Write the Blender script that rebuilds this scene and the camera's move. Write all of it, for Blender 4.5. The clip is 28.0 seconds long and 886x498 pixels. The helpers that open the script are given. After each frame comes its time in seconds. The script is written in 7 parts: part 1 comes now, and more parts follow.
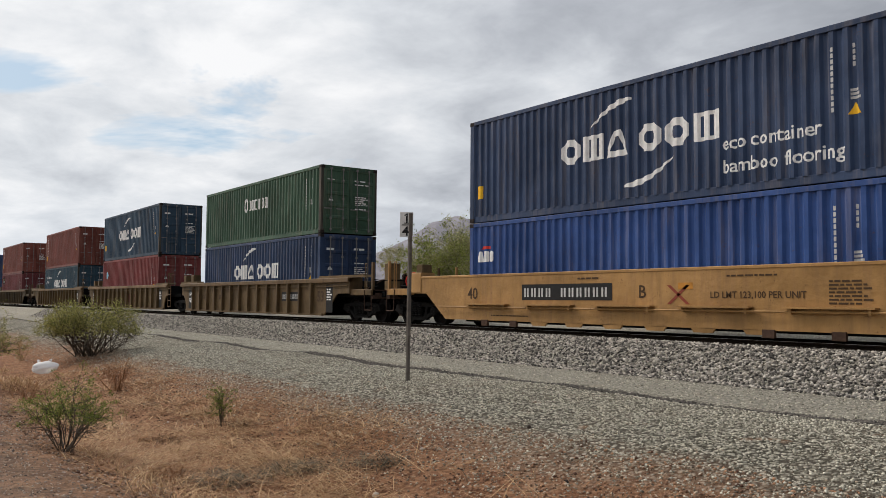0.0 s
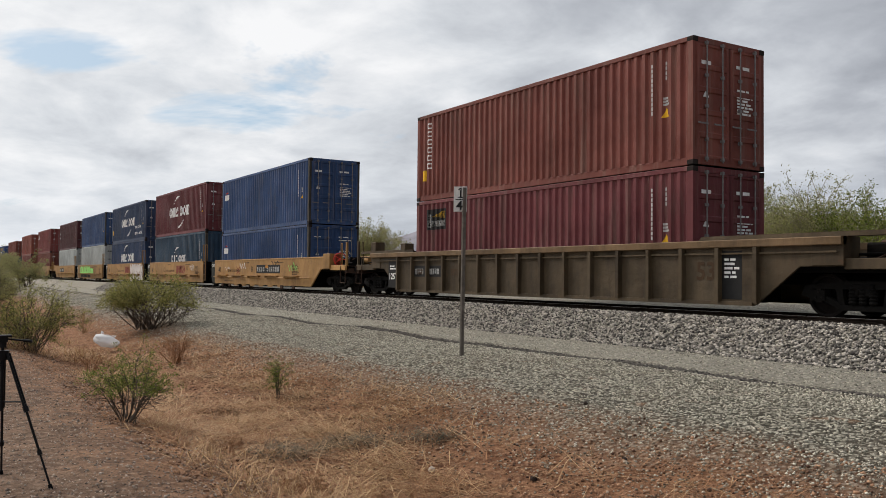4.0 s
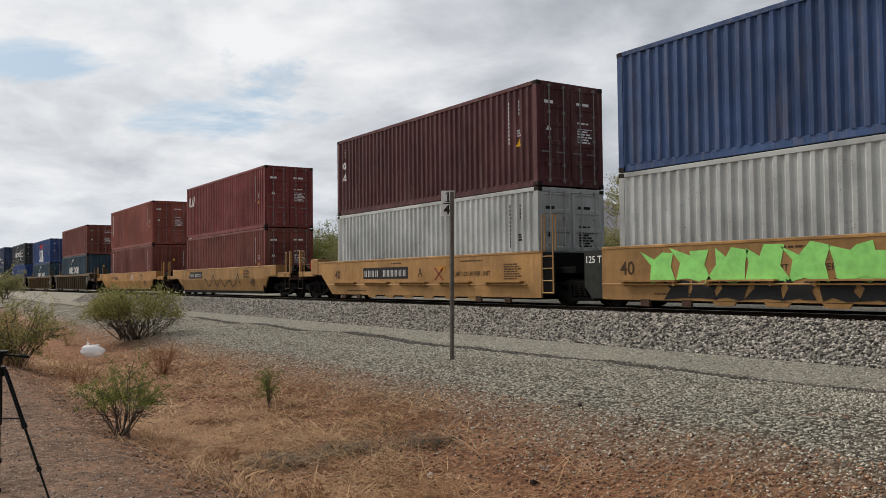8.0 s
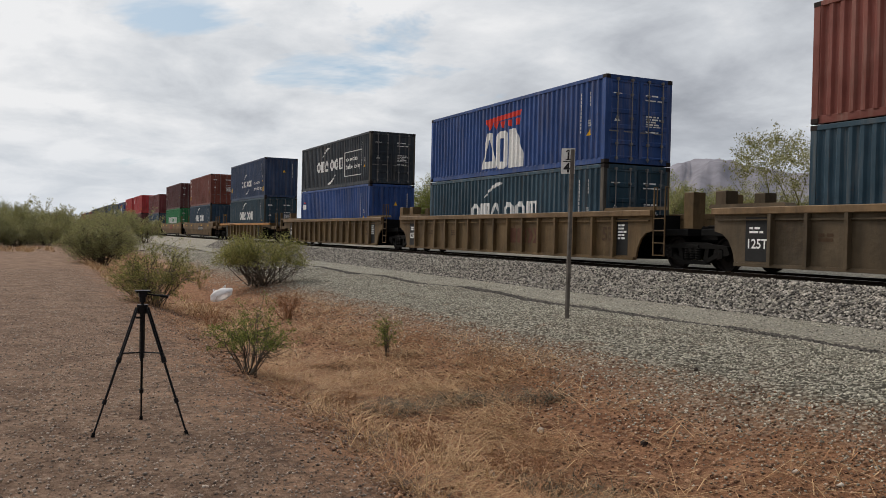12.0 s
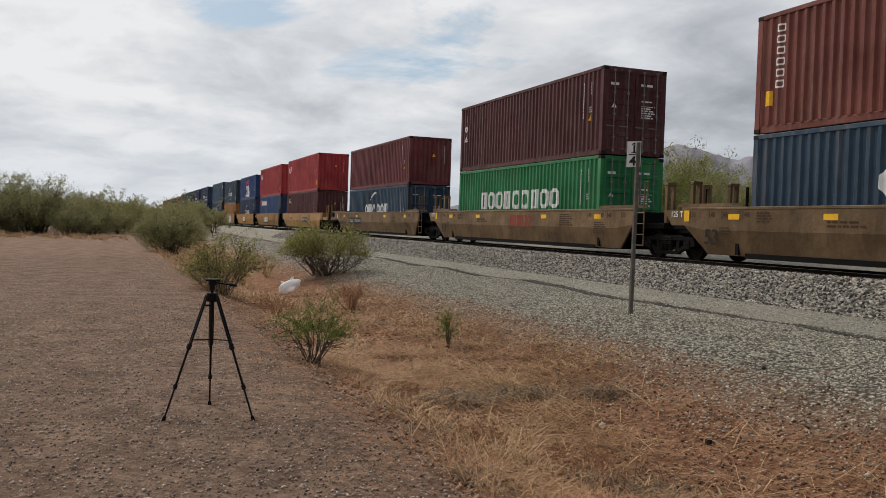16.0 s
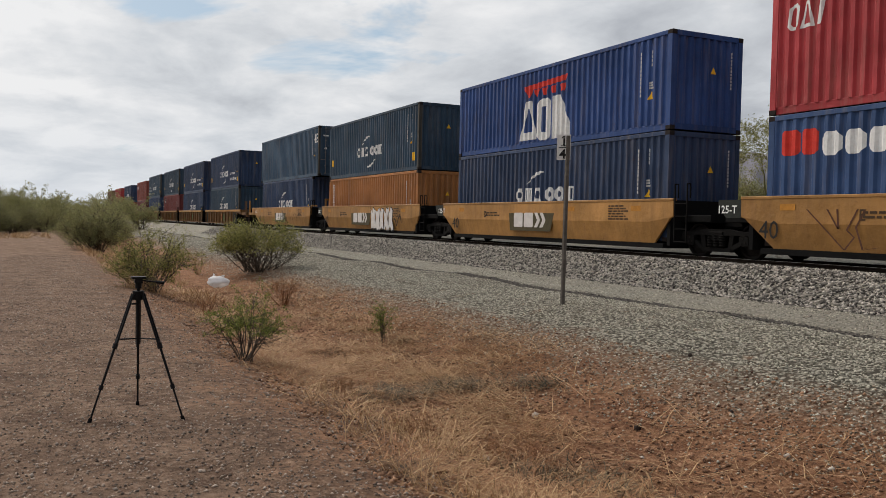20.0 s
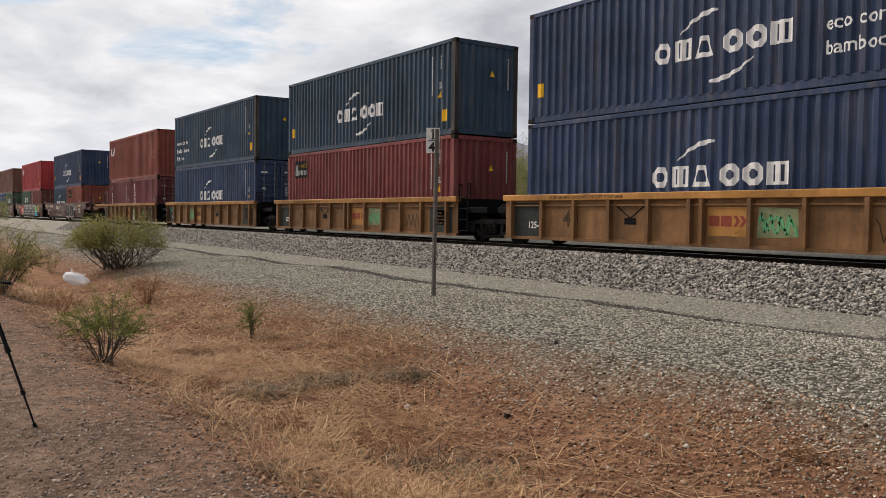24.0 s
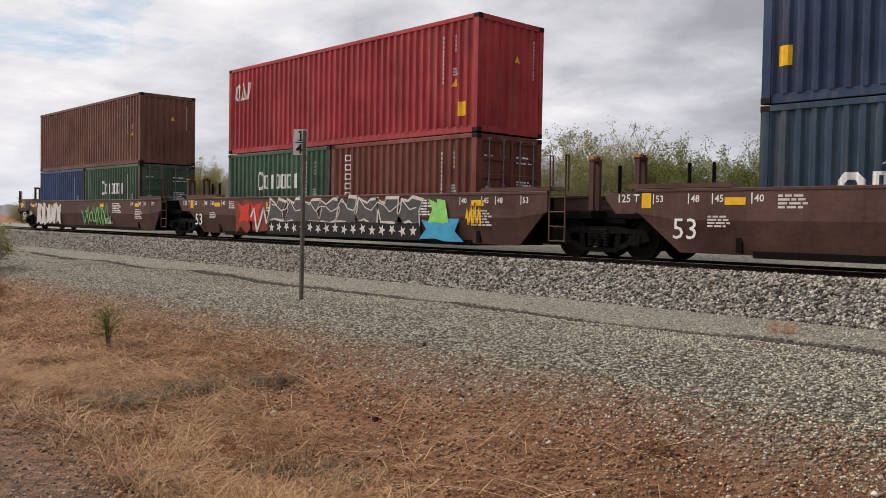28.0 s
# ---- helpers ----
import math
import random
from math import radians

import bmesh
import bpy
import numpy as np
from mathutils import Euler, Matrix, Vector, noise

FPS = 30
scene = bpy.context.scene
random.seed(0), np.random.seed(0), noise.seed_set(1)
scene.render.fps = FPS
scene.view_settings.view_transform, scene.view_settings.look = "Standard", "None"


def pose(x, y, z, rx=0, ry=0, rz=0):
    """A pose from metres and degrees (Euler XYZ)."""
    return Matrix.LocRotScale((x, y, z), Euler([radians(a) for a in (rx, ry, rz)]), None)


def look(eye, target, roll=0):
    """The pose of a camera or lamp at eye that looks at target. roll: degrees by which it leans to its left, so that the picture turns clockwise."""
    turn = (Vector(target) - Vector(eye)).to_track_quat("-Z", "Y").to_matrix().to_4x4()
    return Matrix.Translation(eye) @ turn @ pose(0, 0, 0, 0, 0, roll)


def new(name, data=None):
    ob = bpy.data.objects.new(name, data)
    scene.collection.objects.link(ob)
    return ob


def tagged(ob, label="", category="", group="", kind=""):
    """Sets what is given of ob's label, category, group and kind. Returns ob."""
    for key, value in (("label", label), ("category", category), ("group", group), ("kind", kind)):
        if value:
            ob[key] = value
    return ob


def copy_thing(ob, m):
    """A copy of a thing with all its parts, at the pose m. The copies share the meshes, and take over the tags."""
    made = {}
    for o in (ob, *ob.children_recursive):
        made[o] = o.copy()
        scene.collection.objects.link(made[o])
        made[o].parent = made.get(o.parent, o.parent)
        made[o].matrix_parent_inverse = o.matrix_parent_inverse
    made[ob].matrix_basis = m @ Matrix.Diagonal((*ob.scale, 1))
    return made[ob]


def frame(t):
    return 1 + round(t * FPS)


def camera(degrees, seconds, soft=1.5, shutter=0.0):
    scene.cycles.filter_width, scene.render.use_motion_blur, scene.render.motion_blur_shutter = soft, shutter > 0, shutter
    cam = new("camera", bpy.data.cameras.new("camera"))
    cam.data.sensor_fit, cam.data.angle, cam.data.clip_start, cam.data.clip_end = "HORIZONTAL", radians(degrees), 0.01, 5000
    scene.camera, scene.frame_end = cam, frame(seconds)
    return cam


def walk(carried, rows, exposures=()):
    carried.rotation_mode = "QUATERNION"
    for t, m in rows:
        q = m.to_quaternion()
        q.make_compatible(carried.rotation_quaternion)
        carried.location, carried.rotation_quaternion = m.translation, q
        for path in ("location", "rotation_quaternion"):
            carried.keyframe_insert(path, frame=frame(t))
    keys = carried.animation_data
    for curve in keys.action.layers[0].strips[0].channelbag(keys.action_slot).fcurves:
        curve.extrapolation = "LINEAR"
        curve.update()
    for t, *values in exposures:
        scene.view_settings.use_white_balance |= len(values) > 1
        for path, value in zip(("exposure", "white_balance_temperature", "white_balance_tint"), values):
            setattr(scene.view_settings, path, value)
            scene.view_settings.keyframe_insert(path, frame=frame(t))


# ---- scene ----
cam = camera(54.94, 28.0, soft=0.5)
PATH = [
    (0.0, pose(0.099, 0.096, 1.588, 93.546, -0.458, 54.541)),
    (0.5, pose(0.101, 0.105, 1.595, 93.258, -0.599, 55.503)),
    (1.0, pose(0.104, 0.109, 1.594, 93.091, -0.641, 55.585)),
    (1.5, pose(0.115, 0.111, 1.594, 92.882, -0.471, 55.721)),
    (2.0, pose(0.122, 0.109, 1.591, 92.690, -0.502, 55.892)),
    (2.5, pose(0.137, 0.114, 1.586, 91.871, -0.503, 57.206)),
    (4.5, pose(-0.056, 0.110, 1.584, 91.910, -0.698, 58.639)),
    (5.0, pose(-0.065, 0.096, 1.586, 91.923, -0.956, 60.203)),
    (5.5, pose(-0.080, 0.072, 1.589, 92.049, -0.735, 60.365)),
    (6.0, pose(-0.088, 0.057, 1.594, 92.180, -0.521, 59.285)),
    (6.5, pose(-0.098, 0.037, 1.593, 92.271, 0.067, 57.986)),
    (7.0, pose(-0.113, 0.012, 1.598, 92.310, 0.514, 56.800)),
    (7.5, pose(-0.117, -0.004, 1.603, 92.161, 0.726, 56.512)),
    (8.0, pose(-0.096, -0.009, 1.605, 92.058, 0.593, 56.703)),
    (8.5, pose(-0.065, -0.012, 1.601, 92.033, 0.136, 57.254)),
    (9.0, pose(-0.028, -0.012, 1.595, 91.376, -0.453, 57.844)),
    (9.5, pose(0.002, -0.016, 1.595, 90.384, -0.862, 58.167)),
    (10.0, pose(0.010, -0.024, 1.600, 89.848, -1.371, 59.560)),
    (10.5, pose(-0.006, -0.032, 1.605, 89.731, -1.442, 60.950)),
    (11.0, pose(-0.019, -0.035, 1.604, 89.515, -1.398, 62.574)),
    (11.5, pose(-0.021, -0.038, 1.601, 89.231, -1.415, 63.957)),
    (12.0, pose(-0.019, -0.041, 1.602, 89.094, -1.273, 64.613)),
    (12.5, pose(-0.016, -0.040, 1.599, 89.029, -1.246, 65.764)),
    (13.0, pose(-0.016, -0.039, 1.602, 89.028, -1.245, 65.702)),
    (13.5, pose(-0.015, -0.039, 1.601, 88.936, -1.271, 66.267)),
    (15.5, pose(-0.006, -0.058, 1.599, 88.509, -1.880, 68.882)),
    (16.0, pose(-0.006, -0.056, 1.603, 88.475, -1.844, 68.803)),
    (16.5, pose(-0.007, -0.057, 1.599, 88.468, -1.960, 68.955)),
    (17.0, pose(-0.008, -0.051, 1.600, 88.320, -1.946, 69.054)),
    (17.5, pose(-0.007, -0.052, 1.597, 88.259, -1.940, 69.147)),
    (18.0, pose(-0.004, -0.050, 1.596, 88.152, -1.814, 68.879)),
    (18.5, pose(-0.002, -0.050, 1.599, 88.026, -1.689, 68.374)),
    (19.0, pose(0.003, -0.049, 1.602, 88.109, -1.410, 66.594)),
    (19.5, pose(0.008, -0.044, 1.606, 88.139, -1.318, 65.444)),
    (20.0, pose(0.014, -0.038, 1.603, 88.176, -1.246, 64.395)),
    (20.5, pose(0.015, -0.033, 1.607, 88.085, -1.275, 63.402)),
    (21.0, pose(0.018, -0.024, 1.608, 88.050, -0.986, 62.307)),
    (21.5, pose(0.018, -0.020, 1.608, 88.064, -0.995, 60.955)),
    (23.5, pose(0.019, -0.013, 1.609, 87.863, -0.750, 56.665)),
    (24.0, pose(0.018, -0.016, 1.608, 87.841, -0.779, 55.787)),
    (24.5, pose(0.019, -0.011, 1.605, 87.800, -0.799, 54.958)),
    (25.0, pose(0.017, -0.010, 1.608, 87.768, -0.893, 54.067)),
    (25.5, pose(0.017, -0.013, 1.608, 87.823, -0.849, 53.126)),
    (26.0, pose(0.016, -0.016, 1.607, 87.880, -0.914, 52.358)),
    (26.5, pose(0.015, -0.014, 1.604, 87.910, -0.985, 51.443)),
    (27.0, pose(0.016, -0.011, 1.604, 87.998, -0.989, 50.698)),
    (27.5, pose(0.024, -0.008, 1.604, 88.110, -0.892, 49.593)),
    (28.0, pose(0.027, -0.003, 1.606, 88.181, -0.980, 47.030)),
]
walk(cam, PATH, [(0.0, 0.15, 6700, 13), (8.0, 0.07, 6700, 13), (13.0, -0.03, 6700, 13), (17.0, -0.05, 6700, 13), (21.0, 0.03, 6750, 13), (24.0, 0.20, 6850, 16), (28.0, 0.20, 6900, 18)])

# ---- sky, sun ----
SUN_AZ, SUN_EL = 112.0, 42.0          # degrees counter-clockwise from +y, and above the horizon
world = bpy.data.worlds.new("world")
scene.world = world
world.use_nodes = True


def link(nt, a, ao, b, bi):
    nt.links.new(a.outputs[ao], b.inputs[bi])


def node(nt, kind, **values):
    n = nt.nodes.new(kind)
    for k, v in values.items():
        if k in n.inputs.keys():
            n.inputs[k].default_value = v
        else:
            setattr(n, k, v)
    return n


def math_node(nt, op, a, b=None, clamp=False):
    n = nt.nodes.new("ShaderNodeMath")
    n.operation, n.use_clamp = op, clamp
    for i, v in enumerate((a, b)):
        if v is None:
            continue
        if isinstance(v, (int, float)):
            n.inputs[i].default_value = v
        else:
            nt.links.new(v, n.inputs[i])
    return n.outputs[0]


def ramp(nt, fac, stops):
    n = nt.nodes.new("ShaderNodeValToRGB")
    els = n.color_ramp.elements
    while len(els) < len(stops):
        els.new(0.5)
    for el, (pos, col) in zip(els, stops):
        el.position = pos
        el.color = (*col, 1) if len(col) == 3 else col
    nt.links.new(fac, n.inputs[0])
    return n.outputs[0]


def mix(nt, fac, a, b, blend="MIX"):
    n = nt.nodes.new("ShaderNodeMixRGB")
    n.blend_type = blend
    for i, v in ((0, fac), (1, a), (2, b)):
        if isinstance(v, (int, float)):
            n.inputs[i].default_value = v
        elif isinstance(v, tuple):
            n.inputs[i].default_value = (*v, 1)
        else:
            nt.links.new(v, n.inputs[i])
    return n.outputs[0]


def madd(nt, src, by, plus):
    n = nt.nodes.new("ShaderNodeMath")
    n.operation = "MULTIPLY_ADD"
    nt.links.new(src, n.inputs[0])
    n.inputs[1].default_value, n.inputs[2].default_value = by, plus
    return n.outputs[0]


nt = world.node_tree
nt.nodes.clear()
out = nt.nodes.new("ShaderNodeOutputWorld")
bg = nt.nodes.new("ShaderNodeBackground")
sky = node(nt, "ShaderNodeTexSky", sky_type="NISHITA", sun_disc=False, sun_elevation=radians(SUN_EL),
           sun_rotation=radians(-SUN_AZ), air_density=1.0, dust_density=2.0, ozone_density=1.0)
tc = nt.nodes.new("ShaderNodeTexCoord")
sep = nt.nodes.new("ShaderNodeSeparateXYZ")
nt.links.new(tc.outputs["Generated"], sep.inputs[0])
up = math_node(nt, "MAXIMUM", sep.outputs[2], 0.0)
den = math_node(nt, "ADD", up, 0.23)
px = math_node(nt, "DIVIDE", sep.outputs[0], den)
py = math_node(nt, "DIVIDE", sep.outputs[1], den)
flat = nt.nodes.new("ShaderNodeCombineXYZ")
nt.links.new(px, flat.inputs[0])
nt.links.new(py, flat.inputs[1])
big = node(nt, "ShaderNodeTexNoise", Scale=0.8, Detail=8.0, Roughness=0.54, Distortion=0.2)
fine = node(nt, "ShaderNodeTexNoise", Scale=2.9, Detail=9.0, Roughness=0.58, Distortion=0.25)
gapn = node(nt, "ShaderNodeTexNoise", Scale=1.3, Detail=6.0, Roughness=0.6, Distortion=0.3)
shift = node(nt, "ShaderNodeMapping")
shift.inputs["Location"].default_value = (3.4, 7.9, 1.7)
nt.links.new(flat.outputs[0], shift.inputs[0])
for n in (big, fine):
    nt.links.new(shift.outputs[0], n.inputs["Vector"])
shift2 = node(nt, "ShaderNodeMapping")
shift2.inputs["Location"].default_value = (12.6, 4.4, 5.1)
nt.links.new(flat.outputs[0], shift2.inputs[0])
nt.links.new(shift2.outputs[0], gapn.inputs["Vector"])
body = math_node(nt, "ADD", math_node(nt, "MULTIPLY", big.outputs[0], 0.66), math_node(nt, "MULTIPLY", fine.outputs[0], 0.37))
# the deck is thinner and brighter towards -x, heavier and greyer towards +y
side = math_node(nt, "ADD", math_node(nt, "MULTIPLY", sep.outputs[0], -0.10), math_node(nt, "MULTIPLY", sep.outputs[1], -0.125))
heavy = math_node(nt, "MULTIPLY", math_node(nt, "MAXIMUM", math_node(nt, "ADD", sep.outputs[1], -0.58), 0.0), -0.25)
tone = math_node(nt, "ADD", body, math_node(nt, "ADD", side, heavy), clamp=True)
cloud = ramp(nt, tone, [(0.37, (0.330, 0.365, 0.410)), (0.47, (0.470, 0.515, 0.565)), (0.56, (0.650, 0.705, 0.750)), (0.66, (0.870, 0.910, 0.932))])
blue = mix(nt, 1.0, sky.outputs[0], (0.085, 0.085, 0.085), "MULTIPLY")
blue = mix(nt, 0.65, blue, (0.47, 0.66, 0.82))
# a torn gap in the deck, low in the west
tall = node(nt, "ShaderNodeVectorMath", operation="MULTIPLY")
nt.links.new(tc.outputs["Generated"], tall.inputs[0])
tall.inputs[1].default_value = (1.0, 1.0, 3.2)
gap = node(nt, "ShaderNodeVectorMath", operation="DISTANCE")
nt.links.new(tall.outputs[0], gap.inputs[0])
_g, _h = radians(83.0), radians(13.6)
gap.inputs[1].default_value = (-math.sin(_g) * math.cos(_h), math.cos(_g) * math.cos(_h), 3.2 * math.sin(_h))
near = ramp(nt, gap.outputs["Value"], [(0.03, (0.27, 0.27, 0.27)), (0.15, (0, 0, 0))])
mask = ramp(nt, math_node(nt, "ADD", gapn.outputs[0], near), [(0.66, (0, 0, 0)), (0.74, (1, 1, 1))])
skyc = mix(nt, mask, cloud, blue)
# a pale haze low over the desert
low = ramp(nt, up, [(0.0, (1, 1, 1)), (0.13, (0, 0, 0))])
skyc = mix(nt, math_node(nt, "MULTIPLY", low, 0.55), skyc, (0.62, 0.70, 0.78))
# an overcast deck is brightest overhead
over = ramp(nt, up, [(0.30, (1, 1, 1)), (0.85, (1.5, 1.5, 1.5))])
skyc = mix(nt, 1.0, skyc, over, "MULTIPLY")
# the weather thickens towards the east
east = ramp(nt, madd(nt, sep.outputs[0], 0.5, 0.5), [(0.0, (0.96, 0.96, 0.96)), (0.33, (0.88, 0.88, 0.89)), (1.0, (0.52, 0.53, 0.55))])
skyc = mix(nt, 1.0, skyc, east, "MULTIPLY")
nt.links.new(skyc, bg.inputs[0])
bg.inputs[1].default_value = 1.0
nt.links.new(bg.outputs[0], out.inputs[0])

sun = new("sun", bpy.data.lights.new("sun", "SUN"))
sun.data.energy, sun.data.angle, sun.data.color = 2.25, radians(15), (1.0, 0.92, 0.82)
_a, _e = radians(SUN_AZ), radians(SUN_EL)
_d = Vector((-math.sin(_a) * math.cos(_e), math.cos(_a) * math.cos(_e), math.sin(_e)))
sun.matrix_world = look(_d * 50, (0, 0, 0))
scene.view_settings.exposure = 0.0

# ---- materials ----
def material(name):
    m = bpy.data.materials.new(name)
    m.use_nodes = True
    nt = m.node_tree
    return m, nt, nt.nodes["Principled BSDF"]


def noise_of(nt, vec, scale, detail=6.0, rough=0.6, stretch=None):
    n = node(nt, "ShaderNodeTexNoise", Scale=scale, Detail=detail, Roughness=rough)
    if stretch:
        mp = node(nt, "ShaderNodeMapping")
        mp.inputs["Scale"].default_value = stretch
        nt.links.new(vec, mp.inputs[0])
        vec = mp.outputs[0]
    nt.links.new(vec, n.inputs["Vector"])
    return n.outputs[0]


def bump(nt, bsdf, height, strength, distance):
    b = node(nt, "ShaderNodeBump", Strength=strength, Distance=distance)
    nt.links.new(height, b.inputs["Height"])
    nt.links.new(b.outputs[0], bsdf.inputs["Normal"])


def paint(name, base, rough=0.55, dust=0.30, rust=0.45, metal=0.0, dustcol=(0.30, 0.25, 0.20), grime=0.16):
    """Weathered paint on steel: faded patches, vertical streaks, dust, specks of rust."""
    m, nt, b = material(name)
    tc = nt.nodes.new("ShaderNodeTexCoord")
    info = nt.nodes.new("ShaderNodeObjectInfo")
    off = nt.nodes.new("ShaderNodeVectorMath")
    off.operation = "MULTIPLY_ADD"
    nt.links.new(info.outputs["Random"], off.inputs[0])
    off.inputs[1].default_value = (31.0, 17.0, 23.0)
    nt.links.new(tc.outputs["Object"], off.inputs[2])
    v = off.outputs[0]
    large = noise_of(nt, v, 0.55, 5)
    streak = noise_of(nt, v, 1.0, 7, 0.65, (5.5, 5.5, 0.35))
    grain = noise_of(nt, v, 26.0, 4, 0.7)
    dark = tuple(c * 0.74 for c in base)
    pale = tuple(min(1.0, c * 1.16 + 0.012) for c in base)
    col = mix(nt, ramp(nt, large, [(0.35, (0, 0, 0)), (0.65, (1, 1, 1))]), dark, pale)
    col = mix(nt, math_node(nt, "MULTIPLY", ramp(nt, streak, [(0.50, (0, 0, 0)), (0.74, (1, 1, 1))]), dust), col, dustcol)
    spots = math_node(nt, "MULTIPLY", noise_of(nt, v, 3.1, 8, 0.72), grain)
    col = mix(nt, math_node(nt, "MULTIPLY", ramp(nt, spots, [(0.335, (0, 0, 0)), (0.39, (1, 1, 1))]), rust), col, (0.10, 0.045, 0.022))
    smear = math_node(nt, "ADD", math_node(nt, "MULTIPLY", noise_of(nt, v, 0.9, 9, 0.68), 0.55), math_node(nt, "MULTIPLY", noise_of(nt, v, 1.0, 8, 0.7, (3.2, 3.2, 0.55)), 0.45))
    col = mix(nt, math_node(nt, "MULTIPLY", ramp(nt, smear, [(0.44, (0, 0, 0)), (0.62, (1, 1, 1))]), grime), col, tuple(0.22 * c + 0.006 for c in base))
    vary = madd(nt, info.outputs["Random"], 0.22, 0.89)
    col = mix(nt, 1.0, col, vary, "MULTIPLY")
    nt.links.new(col, b.inputs["Base Color"])
    nt.links.new(madd(nt, streak, 0.3, rough - 0.12), b.inputs["Roughness"])
    b.inputs["Metallic"].default_value = metal
    b.inputs["Specular IOR Level"].default_value = 0.22
    bump(nt, b, math_node(nt, "ADD", grain, math_node(nt, "MULTIPLY", noise_of(nt, v, 1.6, 3), 9.0)), 0.35, 0.012)
    return m


def plain(name, base, rough=0.7, metal=0.0, scale=14.0, spread=0.3, strength=0.3):
    """A plain worn surface with grain at two scales."""
    m, nt, b = material(name)
    tc = nt.nodes.new("ShaderNodeTexCoord")
    v = tc.outputs["Object"]
    n1, n2 = noise_of(nt, v, scale, 6), noise_of(nt, v, scale * 0.12, 4)
    f = math_node(nt, "ADD", math_node(nt, "MULTIPLY", n1, 0.6), math_node(nt, "MULTIPLY", n2, 0.4))
    col = mix(nt, ramp(nt, f, [(0.35, (0, 0, 0)), (0.65, (1, 1, 1))]), tuple(c * (1 - spread) for c in base), tuple(min(1, c * (1 + spread)) for c in base))
    nt.links.new(col, b.inputs["Base Color"])
    b.inputs["Roughness"].default_value, b.inputs["Metallic"].default_value = rough, metal
    b.inputs["Specular IOR Level"].default_value = 0.5 if metal > 0.5 else 0.15
    bump(nt, b, n1, strength, 0.01)
    return m


COL = {
    "navy": (0.023, 0.047, 0.106), "slate": (0.023, 0.054, 0.090), "teal": (0.018, 0.052, 0.078), "ink": (0.018, 0.027, 0.037),
    "royal": (0.018, 0.060, 0.205), "azure": (0.030, 0.071, 0.176), "green": (0.041, 0.094, 0.057), "leaf": (0.015, 0.187, 0.064),
    "red": (0.185, 0.037, 0.035), "brick": (0.167, 0.044, 0.031), "maroon": (0.087, 0.023, 0.025), "wine": (0.140, 0.030, 0.034),
    "scarlet": (0.400, 0.037, 0.043), "rust": (0.245, 0.060, 0.041), "umber": (0.165, 0.070, 0.048), "orange": (0.370, 0.145, 0.040),
    "steel": (0.042, 0.088, 0.145), "white": (0.440, 0.462, 0.446),
}
BOX = {k: paint(k + "_container_paint", c) for k, c in COL.items()}
CAR = {
    "yellow": paint("yellow_car_paint", (0.365, 0.200, 0.066), 0.55, 0.55, 0.6, dustcol=(0.23, 0.13, 0.07), grime=0.38),
    "amber": paint("amber_car_paint", (0.375, 0.185, 0.050), 0.5, 0.4, 0.4, dustcol=(0.25, 0.13, 0.06), grime=0.38),
    "tan": paint("tan_car_paint", (0.168, 0.103, 0.048), 0.6, 0.5, 0.5, dustcol=(0.16, 0.10, 0.055), grime=0.62),
    "mud": paint("brown_car_paint", (0.122, 0.076, 0.030), 0.65, 0.7, 0.65, dustcol=(0.11, 0.062, 0.035), grime=0.62),
    "earth": paint("dark_brown_car_paint", (0.085, 0.060, 0.032), 0.65, 0.7, 0.65, dustcol=(0.085, 0.055, 0.033), grime=0.62),
    "ochre": paint("ochre_car_paint", (0.205, 0.100, 0.036), 0.65, 0.75, 0.75, dustcol=(0.12, 0.065, 0.035), grime=0.62),
    "chocolate": paint("chocolate_car_paint", (0.092, 0.043, 0.034), 0.6, 0.4, 0.4, dustcol=(0.15, 0.090, 0.066), grime=0.30),
}
CHORD = paint("yellow_chord_paint", (0.390, 0.180, 0.040), 0.55, 0.45, 0.55, dustcol=(0.22, 0.12, 0.06), grime=0.5)
# near black: the shade under the cars is put into these three colours
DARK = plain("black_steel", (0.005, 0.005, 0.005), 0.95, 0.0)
GRIME_SHADE = plain("greasy_shaded_steel", (0.0055, 0.005, 0.0045), 0.95, 0.0)
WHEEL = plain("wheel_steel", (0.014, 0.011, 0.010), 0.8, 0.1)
GALV = plain("galvanised_steel", (0.36, 0.36, 0.34), 0.5, 0.6)
POSTM = paint("worn_dark_corner_post", (0.040, 0.037, 0.030), 0.7, 0.4, 0.5)
RAILP = plain("grimy_bottom_rail", (0.022, 0.017, 0.015), 0.85, 0.0)
RUSTY = plain("rusty_steel", (0.070, 0.042, 0.030), 0.8, 0.2)
RAILTOP = plain("polished_rail", (0.46, 0.44, 0.42), 0.28, 0.9, 4.0, 0.1, 0.1)
PLATE = plain("dark_green_grey_plate", (0.026, 0.029, 0.025), 0.7, 0, 6.0, 0.3, 0.1)
IDM = plain("worn_white_lettering", (0.46, 0.46, 0.45), 0.6, 0, 9.0, 0.25, 0.1)
WHITE = plain("white_marking", (0.74, 0.74, 0.72), 0.6, 0, 9.0, 0.14, 0.1)
FADEDY = plain("faded_orange_marking", (0.46, 0.20, 0.035), 0.6, 0, 9.0, 0.25, 0.1)
YELLOW = plain("yellow_marking", (0.80, 0.46, 0.03), 0.55, 0, 9.0, 0.14, 0.1)
BLACK = plain("black_marking", (0.018, 0.018, 0.018), 0.6, 0, 9.0, 0.2, 0.1)
REDM = plain("red_marking", (0.62, 0.05, 0.035), 0.55, 0, 9.0, 0.14, 0.1)
